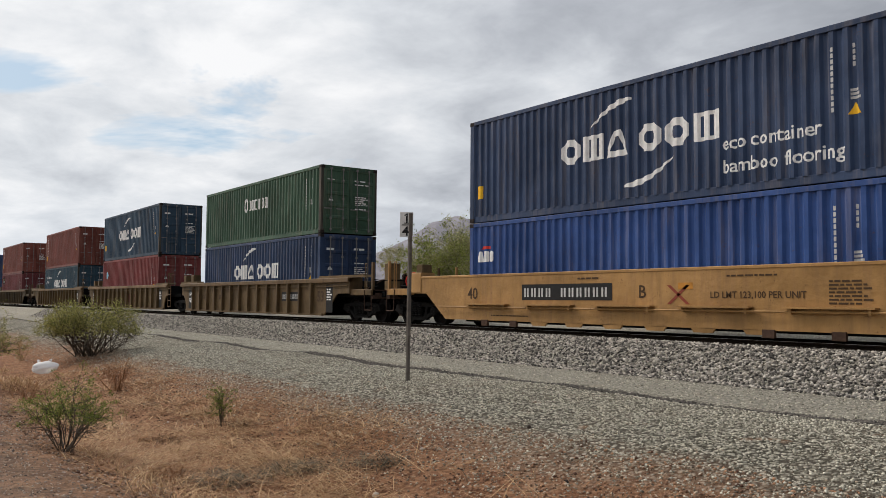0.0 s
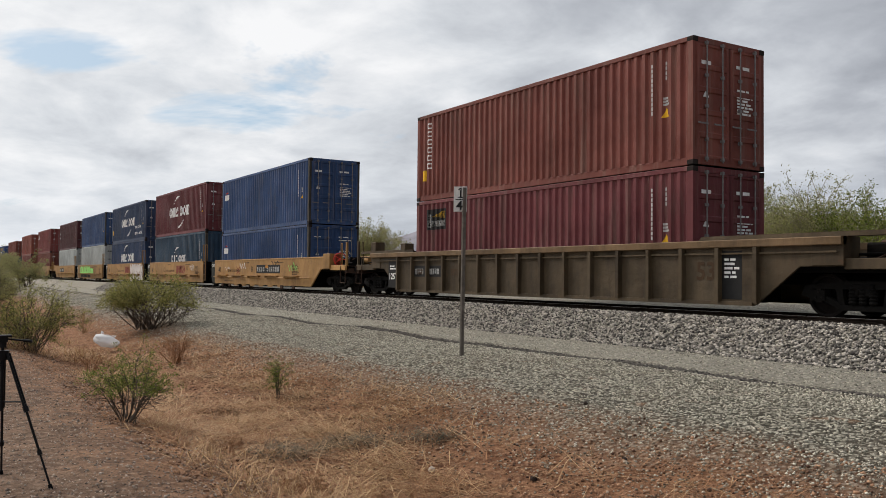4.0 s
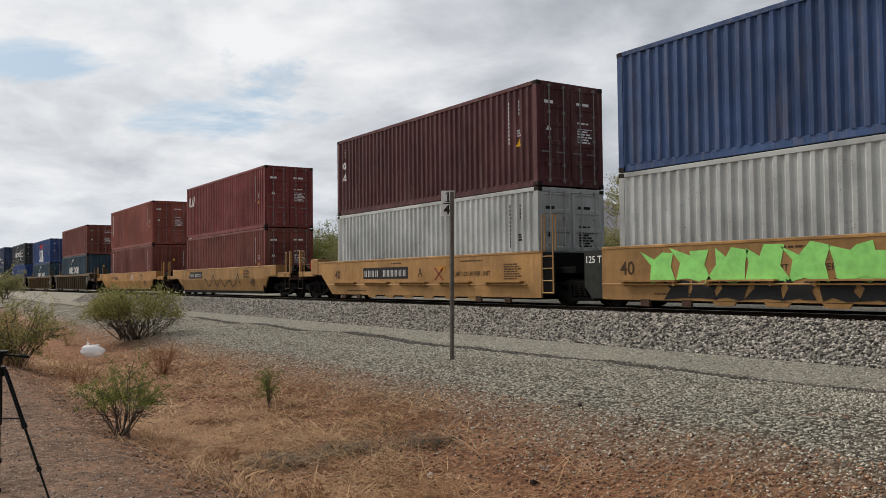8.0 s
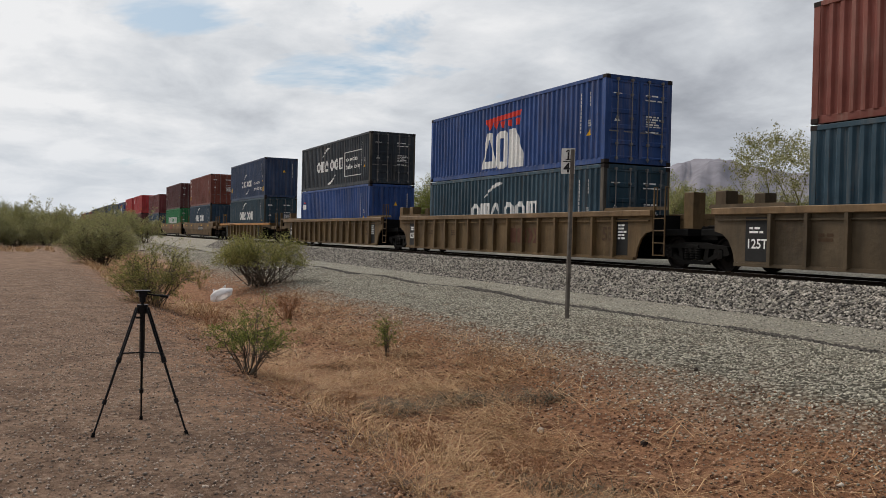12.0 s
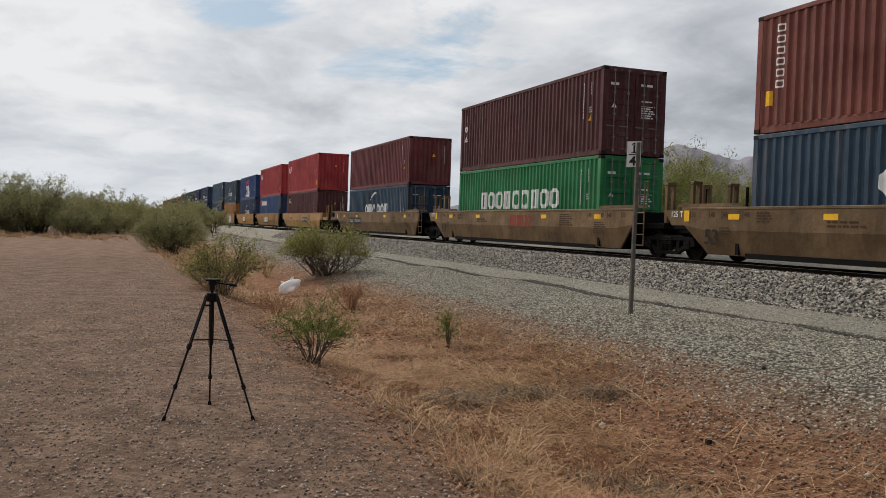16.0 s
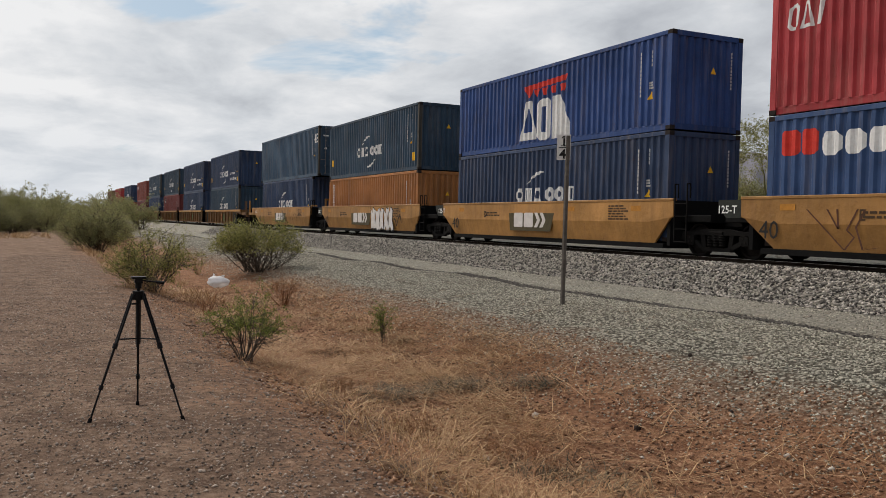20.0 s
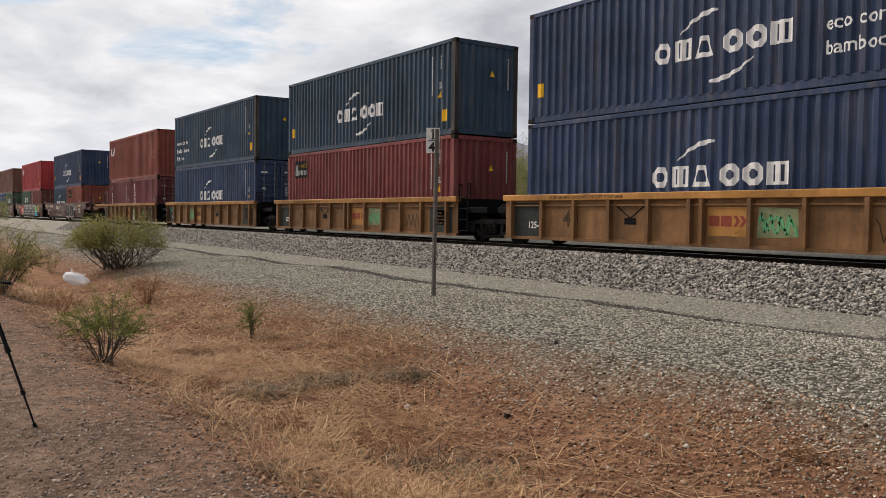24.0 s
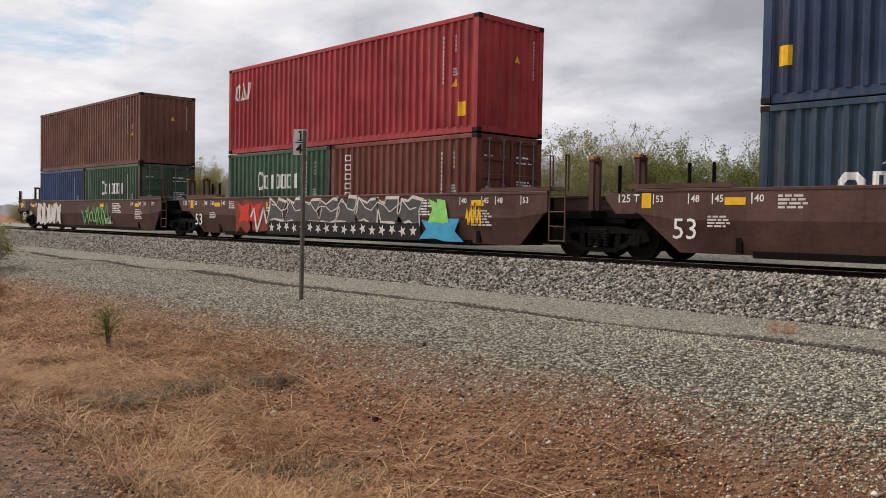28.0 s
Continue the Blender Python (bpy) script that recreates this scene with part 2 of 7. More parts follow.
MAROONM = plain("maroon_marking", (0.22, 0.05, 0.03), 0.6, 0, 9.0, 0.2, 0.1)
BROWNM = plain("dark_brown_marking", (0.060, 0.035, 0.018), 0.6, 0, 9.0, 0.2, 0.1)
OLIVE = plain("dark_olive_patch", (0.075, 0.060, 0.030), 0.6, 0, 5.0, 0.25, 0.1)
LIME = plain("lime_spray", (0.25, 0.62, 0.16), 0.6, 0, 5.0, 0.2, 0.1)
GREENM = plain("green_spray", (0.10, 0.33, 0.15), 0.6, 0, 5.0, 0.25, 0.1)
CYAN = plain("blue_spray", (0.05, 0.33, 0.52), 0.6, 0, 5.0, 0.2, 0.1)
GREYM = plain("grey_spray", (0.090, 0.090, 0.088), 0.6, 0, 5.0, 0.3, 0.1)
PALEM = plain("chalky_spray", (0.62, 0.58, 0.55), 0.7, 0, 5.0, 0.15, 0.1)
SKYM = plain("pale_blue_marking", (0.30, 0.55, 0.68), 0.6, 0, 5.0, 0.15, 0.1)
TIMBER = plain("sleeper_timber", (0.085, 0.065, 0.050), 0.9, 0, 20.0, 0.3, 0.5)
TRIPOD = plain("black_tripod_plastic", (0.008, 0.008, 0.009), 0.45, 0, 30.0, 0.2, 0.1)
SIGNF = plain("worn_white_sign", (0.62, 0.62, 0.60), 0.5, 0, 12.0, 0.18, 0.1)


def foliage(name, a, b, trans=0.25, skew=1.0):
    m, nt, p = material(name)
    geo = nt.nodes.new("ShaderNodeNewGeometry")
    col = mix(nt, math_node(nt, "POWER", geo.outputs["Random Per Island"], skew), a, b)
    nt.links.new(col, p.inputs["Base Color"])
    p.inputs["Roughness"].default_value = 0.7
    p.inputs["Specular IOR Level"].default_value = 0.2
    tr = nt.nodes.new("ShaderNodeBsdfTranslucent")
    nt.links.new(col, tr.inputs[0])
    ms = nt.nodes.new("ShaderNodeMixShader")
    ms.inputs[0].default_value = trans
    nt.links.new(p.outputs[0], ms.inputs[1])
    nt.links.new(tr.outputs[0], ms.inputs[2])
    nt.links.new(ms.outputs[0], nt.nodes["Material Output"].inputs[0])
    return m


LEAF = foliage("creosote_leaf", (0.105, 0.118, 0.032), (0.370, 0.345, 0.120), 0.45)
LEAF_GREEN = foliage("fresh_green_leaf", (0.068, 0.098, 0.020), (0.275, 0.305, 0.076), 0.4)
LEAF_PALE = foliage("pale_desert_leaf", (0.190, 0.205, 0.080), (0.430, 0.420, 0.195), 0.4)
LEAF_FAR = foliage("far_scrub_leaf", (0.170, 0.185, 0.080), (0.400, 0.375, 0.175), 0.4)
LEAF_PALO = foliage("palo_verde_leaf", (0.150, 0.160, 0.060), (0.380, 0.360, 0.160), 0.35)
STRAW = foliage("dry_straw", (0.230, 0.130, 0.062), (0.640, 0.430, 0.235), 0.2)
STRAW_DARK = foliage("old_dark_straw", (0.040, 0.026, 0.016), (0.190, 0.130, 0.080), 0.1)
STRAW_GREY = foliage("grey_green_dead_brush", (0.050, 0.042, 0.026), (0.190, 0.150, 0.092), 0.1)
STRAW_RED = foliage("reddish_dry_weed", (0.180, 0.082, 0.040), (0.470, 0.250, 0.125), 0.2)
TWIG_PALE = foliage("pale_twig", (0.200, 0.175, 0.115), (0.340, 0.300, 0.210), 0.0)
ROD = plain("worn_lock_rod", (0.20, 0.19, 0.185), 0.5, 0.4)
TWIG = foliage("grey_brown_twig", (0.045, 0.034, 0.026), (0.120, 0.092, 0.070), 0.0)
STONE = foliage("crushed_stone", (0.034, 0.031, 0.028), (0.570, 0.525, 0.455), 0.0, 1.6)
GRAVEL = foliage("fine_gravel", (0.125, 0.116, 0.088), (0.680, 0.640, 0.520), 0.0, 1.0)
PEBBLE = foliage("road_pebble", (0.085, 0.060, 0.045), (0.560, 0.440, 0.345), 0.0, 1.2)


def ground_material():
    m, nt, b = material("desert_ground")
    tc = nt.nodes.new("ShaderNodeTexCoord")
    v = tc.outputs["Object"]
    sp = nt.nodes.new("ShaderNodeSeparateXYZ")
    nt.links.new(v, sp.inputs[0])
    n_big, n_mid = noise_of(nt, v, 0.35, 6), noise_of(nt, v, 1.7, 8, 0.65)
    n_fine, n_grit = noise_of(nt, v, 11.0, 8, 0.7), noise_of(nt, v, 55.0, 5, 0.7)
    wob = math_node(nt, "ADD", math_node(nt, "MULTIPLY", n_big, 2.6), math_node(nt, "MULTIPLY", n_mid, 1.8))
    yy = math_node(nt, "ADD", sp.outputs[1], math_node(nt, "SUBTRACT", wob, 2.2))

    def step(src, lo, hi):
        n = nt.nodes.new("ShaderNodeMapRange")
        n.inputs["From Min"].default_value, n.inputs["From Max"].default_value = lo, hi
        nt.links.new(src, n.inputs["Value"])
        return n.outputs[0]

    dirt = mix(nt, step(n_mid, 0.35, 0.66), (0.215, 0.096, 0.050), (0.420, 0.218, 0.118))
    dirt = mix(nt, step(n_fine, 0.50, 0.72), dirt, (0.54, 0.325, 0.190))
    dirt = mix(nt, math_node(nt, "MULTIPLY", step(n_fine, 0.48, 0.33), 0.8), dirt, (0.085, 0.046, 0.031))
    road = mix(nt, step(n_mid, 0.36, 0.64), (0.190, 0.118, 0.080), (0.370, 0.245, 0.168))
    road = mix(nt, step(n_fine, 0.52, 0.70), road, (0.50, 0.365, 0.265))
    road = mix(nt, math_node(nt, "MULTIPLY", step(n_fine, 0.47, 0.33), 0.7), road, (0.060, 0.044, 0.034))
    vor = node(nt, "ShaderNodeTexVoronoi", Scale=17.0)
    nt.links.new(v, vor.inputs["Vector"])
    sepc = nt.nodes.new("ShaderNodeSeparateXYZ")
    nt.links.new(vor.outputs["Color"], sepc.inputs[0])
    stones = mix(nt, sepc.outputs[0], (0.245, 0.230, 0.178), (0.700, 0.660, 0.540))
    sh = step(vor.outputs["Distance"], 0.62, 0.30)
    gravel = mix(nt, sh, (0.095, 0.087, 0.068), stones)
    gravel = mix(nt, math_node(nt, "MULTIPLY", step(n_big, 0.45, 0.75), 0.30), gravel, (0.30, 0.22, 0.155))
    gravel = mix(nt, math_node(nt, "MULTIPLY", step(n_mid, 0.60, 0.72), 0.5), gravel, dirt)
    # finer, paler gravel between that line and the ballast
    gravel = mix(nt, math_node(nt, "MULTIPLY", step(sp.outputs[1], 10.85, 11.1), 0.55), gravel, mix(nt, n_grit, (0.36, 0.34, 0.285), (0.56, 0.535, 0.46)))
    # a worn line of darker, coarser stone runs along the bench
    line = math_node(nt, "ABSOLUTE", math_node(nt, "ADD", sp.outputs[1], madd(nt, n_mid, 0.06, -10.73)))
    gravel = mix(nt, math_node(nt, "MULTIPLY", step(line, 0.17, 0.08), 0.92), gravel, (0.060, 0.053, 0.045))
    edge = math_node(nt, "ADD", sp.outputs[1], math_node(nt, "ADD", madd(nt, n_mid, 2.6, -1.3), madd(nt, n_fine, 1.6, -0.8)))
    col = mix(nt, step(edge, 1.2, 2.7), road, dirt)
    col = mix(nt, step(yy, 6.1, 7.6), col, gravel)
    # the train's shade, painted as a dark band between the rails
    under_train = math_node(nt, "ABSOLUTE", math_node(nt, "ADD", sp.outputs[1], -16.03))
    col = mix(nt, math_node(nt, "MULTIPLY", step(under_train, 1.5, 1.1), 0.9), col, (0.030, 0.026, 0.022))
    far = math_node(nt, "ADD", sp.outputs[1], math_node(nt, "MULTIPLY", n_big, 3.0))
    col = mix(nt, step(far, 23.0, 25.0), col, dirt)
    col = mix(nt, step(far, -6.0, -8.0), col, dirt)
    col = mix(nt, math_node(nt, "MULTIPLY", step(n_grit, 0.5, 0.8), 0.25), col, (0.10, 0.08, 0.065))
    nt.links.new(col, b.inputs["Base Color"])
    b.inputs["Roughness"].default_value = 0.95
    b.inputs["Specular IOR Level"].default_value = 0.15
    h = math_node(nt, "ADD", math_node(nt, "MULTIPLY", n_fine, 1.0), math_node(nt, "MULTIPLY", n_grit, 0.5))
    h = math_node(nt, "ADD", h, math_node(nt, "MULTIPLY", vor.outputs["Distance"], -0.5))
    bump(nt, b, h, 1.0, 0.10)
    return m


# stones between the rails, coloured dark to stand for shade under the train
SHADED_BALLAST = foliage("shaded_ballast", (0.018, 0.016, 0.014), (0.085, 0.076, 0.066), 0.0)
GROUND = ground_material()
# the haze of distance is mixed into the rock's colour
MOUNTAIN = plain("hazy_mountain_rock", (0.200, 0.195, 0.220), 0.95, 0, 0.012, 0.25, 0.2)
BAG = foliage("thin_white_plastic", (0.78, 0.78, 0.78), (0.84, 0.84, 0.84), 0.35)

# ---- mesh helpers ----
class Shape:
    """Collects boxes, prisms, tubes and loose polygons into one mesh."""

    def __init__(self):
        self.v, self.f = [], []

    def add(self, verts, faces):
        n = len(self.v)
        self.v.extend(verts)
        self.f.extend([tuple(i + n for i in f) for f in faces])
        return self

    def box(self, x0, x1, y0, y1, z0, z1, c=0.0):
        """A box, with its edges along x chamfered by c."""
        if c <= 0:
            vs = [(x, y, z) for x in (x0, x1) for y in (y0, y1) for z in (z0, z1)]
            return self.add(vs, [(0, 1, 3, 2), (4, 6, 7, 5), (0, 4, 5, 1), (2, 3, 7, 6), (0, 2, 6, 4), (1, 5, 7, 3)])
        ring = [(y0 + c, z0), (y1 - c, z0), (y1, z0 + c), (y1, z1 - c), (y1 - c, z1), (y0 + c, z1), (y0, z1 - c), (y0, z0 + c)]
        return self.loft([(x0, ring), (x1, ring)])

    def loft(self, sections):
        """Sections (x, ring of (y, z)) along x, closed at both ends."""
        n = len(sections[0][1])
        vs = [(x, y, z) for x, ring in sections for y, z in ring]
        fs = []
        for s in range(len(sections) - 1):
            for i in range(n):
                j = (i + 1) % n
                fs.append((s * n + i, s * n + n + i, s * n + n + j, s * n + j))
        fs.append(tuple(range(n)))
        fs.append(tuple(reversed(range((len(sections) - 1) * n, len(sections) * n))))
        return self.add(vs, fs)

    def prism(self, poly, y0, y1):
        """A polygon of (x, z) given thickness from y0 to y1."""
        n = len(poly)
        vs = [(x, y0, z) for x, z in poly] + [(x, y1, z) for x, z in poly]
        fs = [tuple(range(n)), tuple(reversed(range(n, 2 * n)))]
        fs += [((i + 1) % n, i, n + i, n + (i + 1) % n) for i in range(n)]
        return self.add(vs, fs)

    def tube(self, a, b, r, n=8, r2=None):
        a, b = Vector(a), Vector(b)
        r2 = r if r2 is None else r2
        d = (b - a).normalized()
        u = d.orthogonal().normalized()
        w = d.cross(u)
        vs = []
        for p, q in ((a, r), (b, r2)):
            vs += [tuple(p + (u * math.cos(2 * math.pi * i / n) + w * math.sin(2 * math.pi * i / n)) * q) for i in range(n)]
        fs = [(i, (i + 1) % n, n + (i + 1) % n, n + i) for i in range(n)]
        fs += [tuple(reversed(range(n))), tuple(range(n, 2 * n))]
        return self.add(vs, fs)

    def lathe_y(self, profile, n=24):
        """A profile of (radius, y) turned about the y axis."""
        vs, fs, m = [], [], len(profile)
        for i in range(n):
            a = 2 * math.pi * i / n
            vs += [(r * math.cos(a), y, r * math.sin(a)) for r, y in profile]
        for i in range(n):
            for k in range(m - 1):
                p, q = i * m + k, ((i + 1) % n) * m + k
                fs.append((p, p + 1, q + 1, q))
        return self.add(vs, fs)

    def mesh(self, name, smooth=False):
        me = bpy.data.meshes.new(name)
        me.from_pydata(self.v, [], self.f)
        me.update()
        bm = bmesh.new()
        bm.from_mesh(me)
        bmesh.ops.recalc_face_normals(bm, faces=bm.faces)
        bm.to_mesh(me)
        bm.free()
        if smooth:
            me.polygons.foreach_set("use_smooth", [True] * len(me.polygons))
        return me


def part(name, shape, mat, parent=None, label="", at=None, smooth=False):
    """Links a Shape, or a mesh made before, as one object under a thing or a part."""
    me = shape if isinstance(shape, bpy.types.Mesh) else shape.mesh(name, smooth)
    if not me.materials:
        me.materials.append(mat)
    ob = new(name, me)
    ob.parent = parent
    if at is not None:
        ob.matrix_basis = at
    if me.materials[0] is not mat:
        ob.material_slots[0].link = "OBJECT"
        ob.material_slots[0].material = mat
    if label:
        ob["label"] = label
    return ob


def soup(name, verts, faces_per, mat, label, category, kind="stuff"):
    """One object out of many loose small pieces: verts (n, k, 3), the same faces for each piece."""
    n, k, _ = verts.shape
    tri = np.asarray(faces_per)
    me = bpy.data.meshes.new(name)
    idx = (np.arange(n)[:, None, None] * k + tri[None]).reshape(-1)
    w = tri.shape[1]
    me.vertices.add(n * k)
    me.vertices.foreach_set("co", verts.reshape(-1).astype(np.float32))
    me.loops.add(len(idx))
    me.loops.foreach_set("vertex_index", idx.astype(np.int32))
    me.polygons.add(len(idx) // w)
    me.polygons.foreach_set("loop_start", np.arange(0, len(idx), w, dtype=np.int32))
    me.update(calc_edges=True)
    me.validate()
    me.materials.append(mat)
    return tagged(new(name, me), label, category, kind=kind)


# ---- the lie of the land: a road, a ditch, a gravel bench and the ballast, all along x ----
TRACK_Y, RAIL_Z = 16.03, 0.87
PROFILE = [(-3000, 0.0), (-9, 0.0), (-6.5, 0.03), (-3, 0.0), (1.5, 0.0), (1.9, -0.03), (2.4, -0.15), (3.2, -0.37), (4.2, -0.50), (5.2, -0.46), (6.2, -0.28), (7.2, -0.08),
           (8.5, 0.08), (10.4, 0.13), (10.75, 0.10), (11.1, 0.14), (12.95, 0.18), (14.05, 0.74), (14.5, 0.78), (15.0, 0.68),
           (17.1, 0.66), (17.6, 0.70), (18.4, 0.76), (19.6, 0.92), (21.5, 0.92), (23.2, 0.25), (26, 0.0), (3000, 0.0)]
PY, PZ = [a for a, _ in PROFILE], [b for _, b in PROFILE]


def lie(x, y):
    """The height of the ground."""
    z = float(np.interp(y, PY, PZ))
    if 1.6 < y < 12.5:
        z += (noise.noise(Vector((x * 0.35, y * 0.5, 0.3))) * 0.07 + noise.noise(Vector((x * 1.3, y * 1.5, 4.3))) * 0.03) * min(1, (y - 1.6), (12.5 - y))
        if y < 8.5:
            z += noise.noise(Vector((x * 3.1, y * 3.4, 8.1))) * 0.028 * min(1, (y - 1.6), (8.5 - y))
    elif -60 < y <= 1.6:
        z += noise.noise(Vector((x * 0.5, y * 0.6, 0.3))) * 0.012
    return z


def build_ground():
    xs = sorted(set([-3000, -1500, -800, -500, -350, -250, -190, -150, -120, -100] + [-85 + i * 2.5 for i in range(18)] + [-40 + i * 0.3 for i in range(80)] + [-16 + i * 0.13 for i in range(115)] + [-1 + i * 0.3 for i in range(50)]
                    + [14, 18, 24, 32, 45, 65, 90, 150, 260, 500, 900, 1600, 3000]))
    ys = sorted(set([-3000, -1200, -500, -250, -120, -60, -35, -22, -15, -11] + PY[1:-1] + [-9 + 0.75 * i for i in range(14)] + [1.5 + i * 0.13 for i in range(56)] + [8.75 + i * 0.25 for i in range(22)]
                    + [20.5, 22.3, 32, 42, 60, 90, 150, 300, 700, 1500, 3000]))
    vs = [(x, y, lie(x, y)) for x in xs for y in ys]
    n = len(ys)
    fs = [(i * n + j, (i + 1) * n + j, (i + 1) * n + j + 1, i * n + j + 1) for i in range(len(xs) - 1) for j in range(n - 1)]
    me = bpy.data.meshes.new("ground")
    me.from_pydata(vs, [], fs)
    me.polygons.foreach_set("use_smooth", [True] * len(me.polygons))
    me.materials.append(GROUND)
    tagged(new("ground", me), "desert ground with a dirt road, a dry ditch and a gravel bench", "ground", kind="structure")


build_ground()

RNG = np.random.default_rng(11)
ROCK = np.array([(1, 0, 0), (-1, 0, 0), (0, 1, 0), (0, -1, 0), (0, 0, 1), (0, 0, -1)], float)
ROCK_F = [(0, 2, 4), (2, 1, 4), (1, 3, 4), (3, 0, 4), (2, 0, 5), (1, 2, 5), (3, 1, 5), (0, 3, 5)]
BLOCK = np.array([(-1, -1, -1), (1, -1, -1), (1, 1, -1), (-1, 1, -1), (-1, -1, 1), (1, -1, 1), (1, 1, 1), (-1, 1, 1)], float) * 0.66


def lie_many(x, y):
    return np.array([lie(a, b) for a, b in zip(x, y)])


def stones(name, n, x0, x1, y0, y1, s0, s1, mat, label, near=0.0, base=ROCK, faces=ROCK_F, dens=None, sink=0.25):
    """Scattered angular stones; near > 0 crowds them towards x1."""
    u = RNG.random(n)
    x = x1 - (x1 - x0) * u ** (1 + near)
    y = y0 + (y1 - y0) * RNG.random(n)
    if dens is not None:
        keep = RNG.random(n) < dens(x, y)
        x, y = x[keep], y[keep]
        n = len(x)
    s = s0 + (s1 - s0) * RNG.random(n) ** 1.6
    v = base[None] * s[:, None, None] * (0.65 + 0.5 * RNG.random((n, len(base), 3)))
    v[:, :, 2] *= 0.75
    a, b = RNG.random(n) * 6.283, RNG.random(n) * 1.2 - 0.6
    ca, sa, cb, sb = np.cos(a)[:, None], np.sin(a)[:, None], np.cos(b)[:, None], np.sin(b)[:, None]
    X, Y, Z = v[:, :, 0].copy(), v[:, :, 1].copy(), v[:, :, 2].copy()
    X, Z = X * cb + Z * sb, -X * sb + Z * cb
    X, Y = X * ca - Y * sa, X * sa + Y * ca
    out_v = np.stack([X + x[:, None], Y + y[:, None], Z + (lie_many(x, y) + s * sink)[:, None]], 2)
    return soup(name, out_v, faces, mat, label, "stones")


stones("ballast", 74000, -75, -3, 12.75, 14.75, 0.020, 0.052, STONE, "loose grey crushed stone ballast beside the rails", 0.45, sink=0.35)
stones("ballast", 6000, -75, -3, 15.0, 17.2, 0.025, 0.055, SHADED_BALLAST, "grey crushed stone between the rails, darkened for the shade of the train", 0.3)
stones("gravel", 150000, -60, -1.5, 4.9, 13.0, 0.009, 0.024, GRAVEL, "pale fine gravel on the bench", 0.45,
       dens=lambda x, y: np.clip((y - 5.6) / 2.6, 0.03, 1) * np.where(np.abs(y - 10.70) < 0.17, 0.06, np.where(y > 10.87, 0.4, 1)))
stones("gravel", 26000, -40, -1.5, 4.7, 8.4, 0.008, 0.024, foliage("dusty_gravel", (0.085, 0.062, 0.042), (0.50, 0.40, 0.29), 0.0, 1.0), "dusty brown gravel where the bench runs out", 0.6,
       dens=lambda x, y: np.exp(-((y - 6.3) / 0.9) ** 2))
stones("gravel", 15000, -60, -2, 10.55, 10.87, 0.014, 0.042, foliage("dark_stone", (0.028, 0.025, 0.022), (0.15, 0.135, 0.115), 0.0), "line of dark coarse stones along the bench", 0.5)
stones("pebbles", 60000, -36, -3, -3.6, 2.8, 0.004, 0.016, PEBBLE, "small pebbles on the dirt road", 1.1)
stones("pebbles", 3600, -30, -3, -3.6, 2.8, 0.009, 0.021, foliage("road_stone", (0.060, 0.046, 0.038), (0.520, 0.430, 0.350), 0.0), "larger loose stones on the dirt road", 0.9)
stones("pebbles", 22000, -24, -1.5, 2.0, 7.4, 0.007, 0.030, foliage("dirt_clod", (0.070, 0.032, 0.019), (0.46, 0.265, 0.155), 0.0), "scattered clods and small stones in the ditch", 0.7)
stones("stones", 45, -20, -2, 2.2, 6.6, 0.02, 0.045, foliage("pale_rock", (0.40, 0.34, 0.28), (0.62, 0.56, 0.48), 0.0), "a few pale loose rocks in the ditch", 0.5)


def lone_stone(x, y, r, mat, label):
    """One angular stone half sunk in the dirt."""
    rng = np.random.default_rng(int(abs(x * 100)))
    sh = Shape()
    sh.add([tuple(p * r * (0.75 + 0.5 * rng.random()) + np.array([0, 0, r * 0.3])) for p in np.vstack([ROCK, BLOCK * 0.95])], [])
    me = sh.mesh("stone")
    bm = bmesh.new()
    bm.from_mesh(me)
    bmesh.ops.convex_hull(bm, input=bm.verts)
    bm.to_mesh(me)
    bm.free()
    ob = part("stone", me, mat)
    ob.matrix_basis = pose(x, y, lie(x, y))
    tagged(ob, label, "stone", "lone stones in the ditch")


_pale, _darkrock = plain("pale_stone", (0.55, 0.48, 0.40), 0.9, 0, 30.0, 0.2), plain("dark_stone_lump", (0.045, 0.034, 0.028), 0.9, 0, 30.0, 0.3)
for _x, _y, _r, _m in ((-7.75, 4.83, 0.040, _pale), (-6.3, 3.45, 0.03, _pale), (-6.8, 5.45, 0.042, _darkrock), (-6.4, 6.3, 0.028, _darkrock), (-8.4, 7.55, 0.03, _darkrock), (-9.6, 6.6, 0.025, _darkrock)):
    lone_stone(_x, _y, _r, _m, "pale loose stone in the ditch" if _m is _pale else "dark loose stone in the ditch")


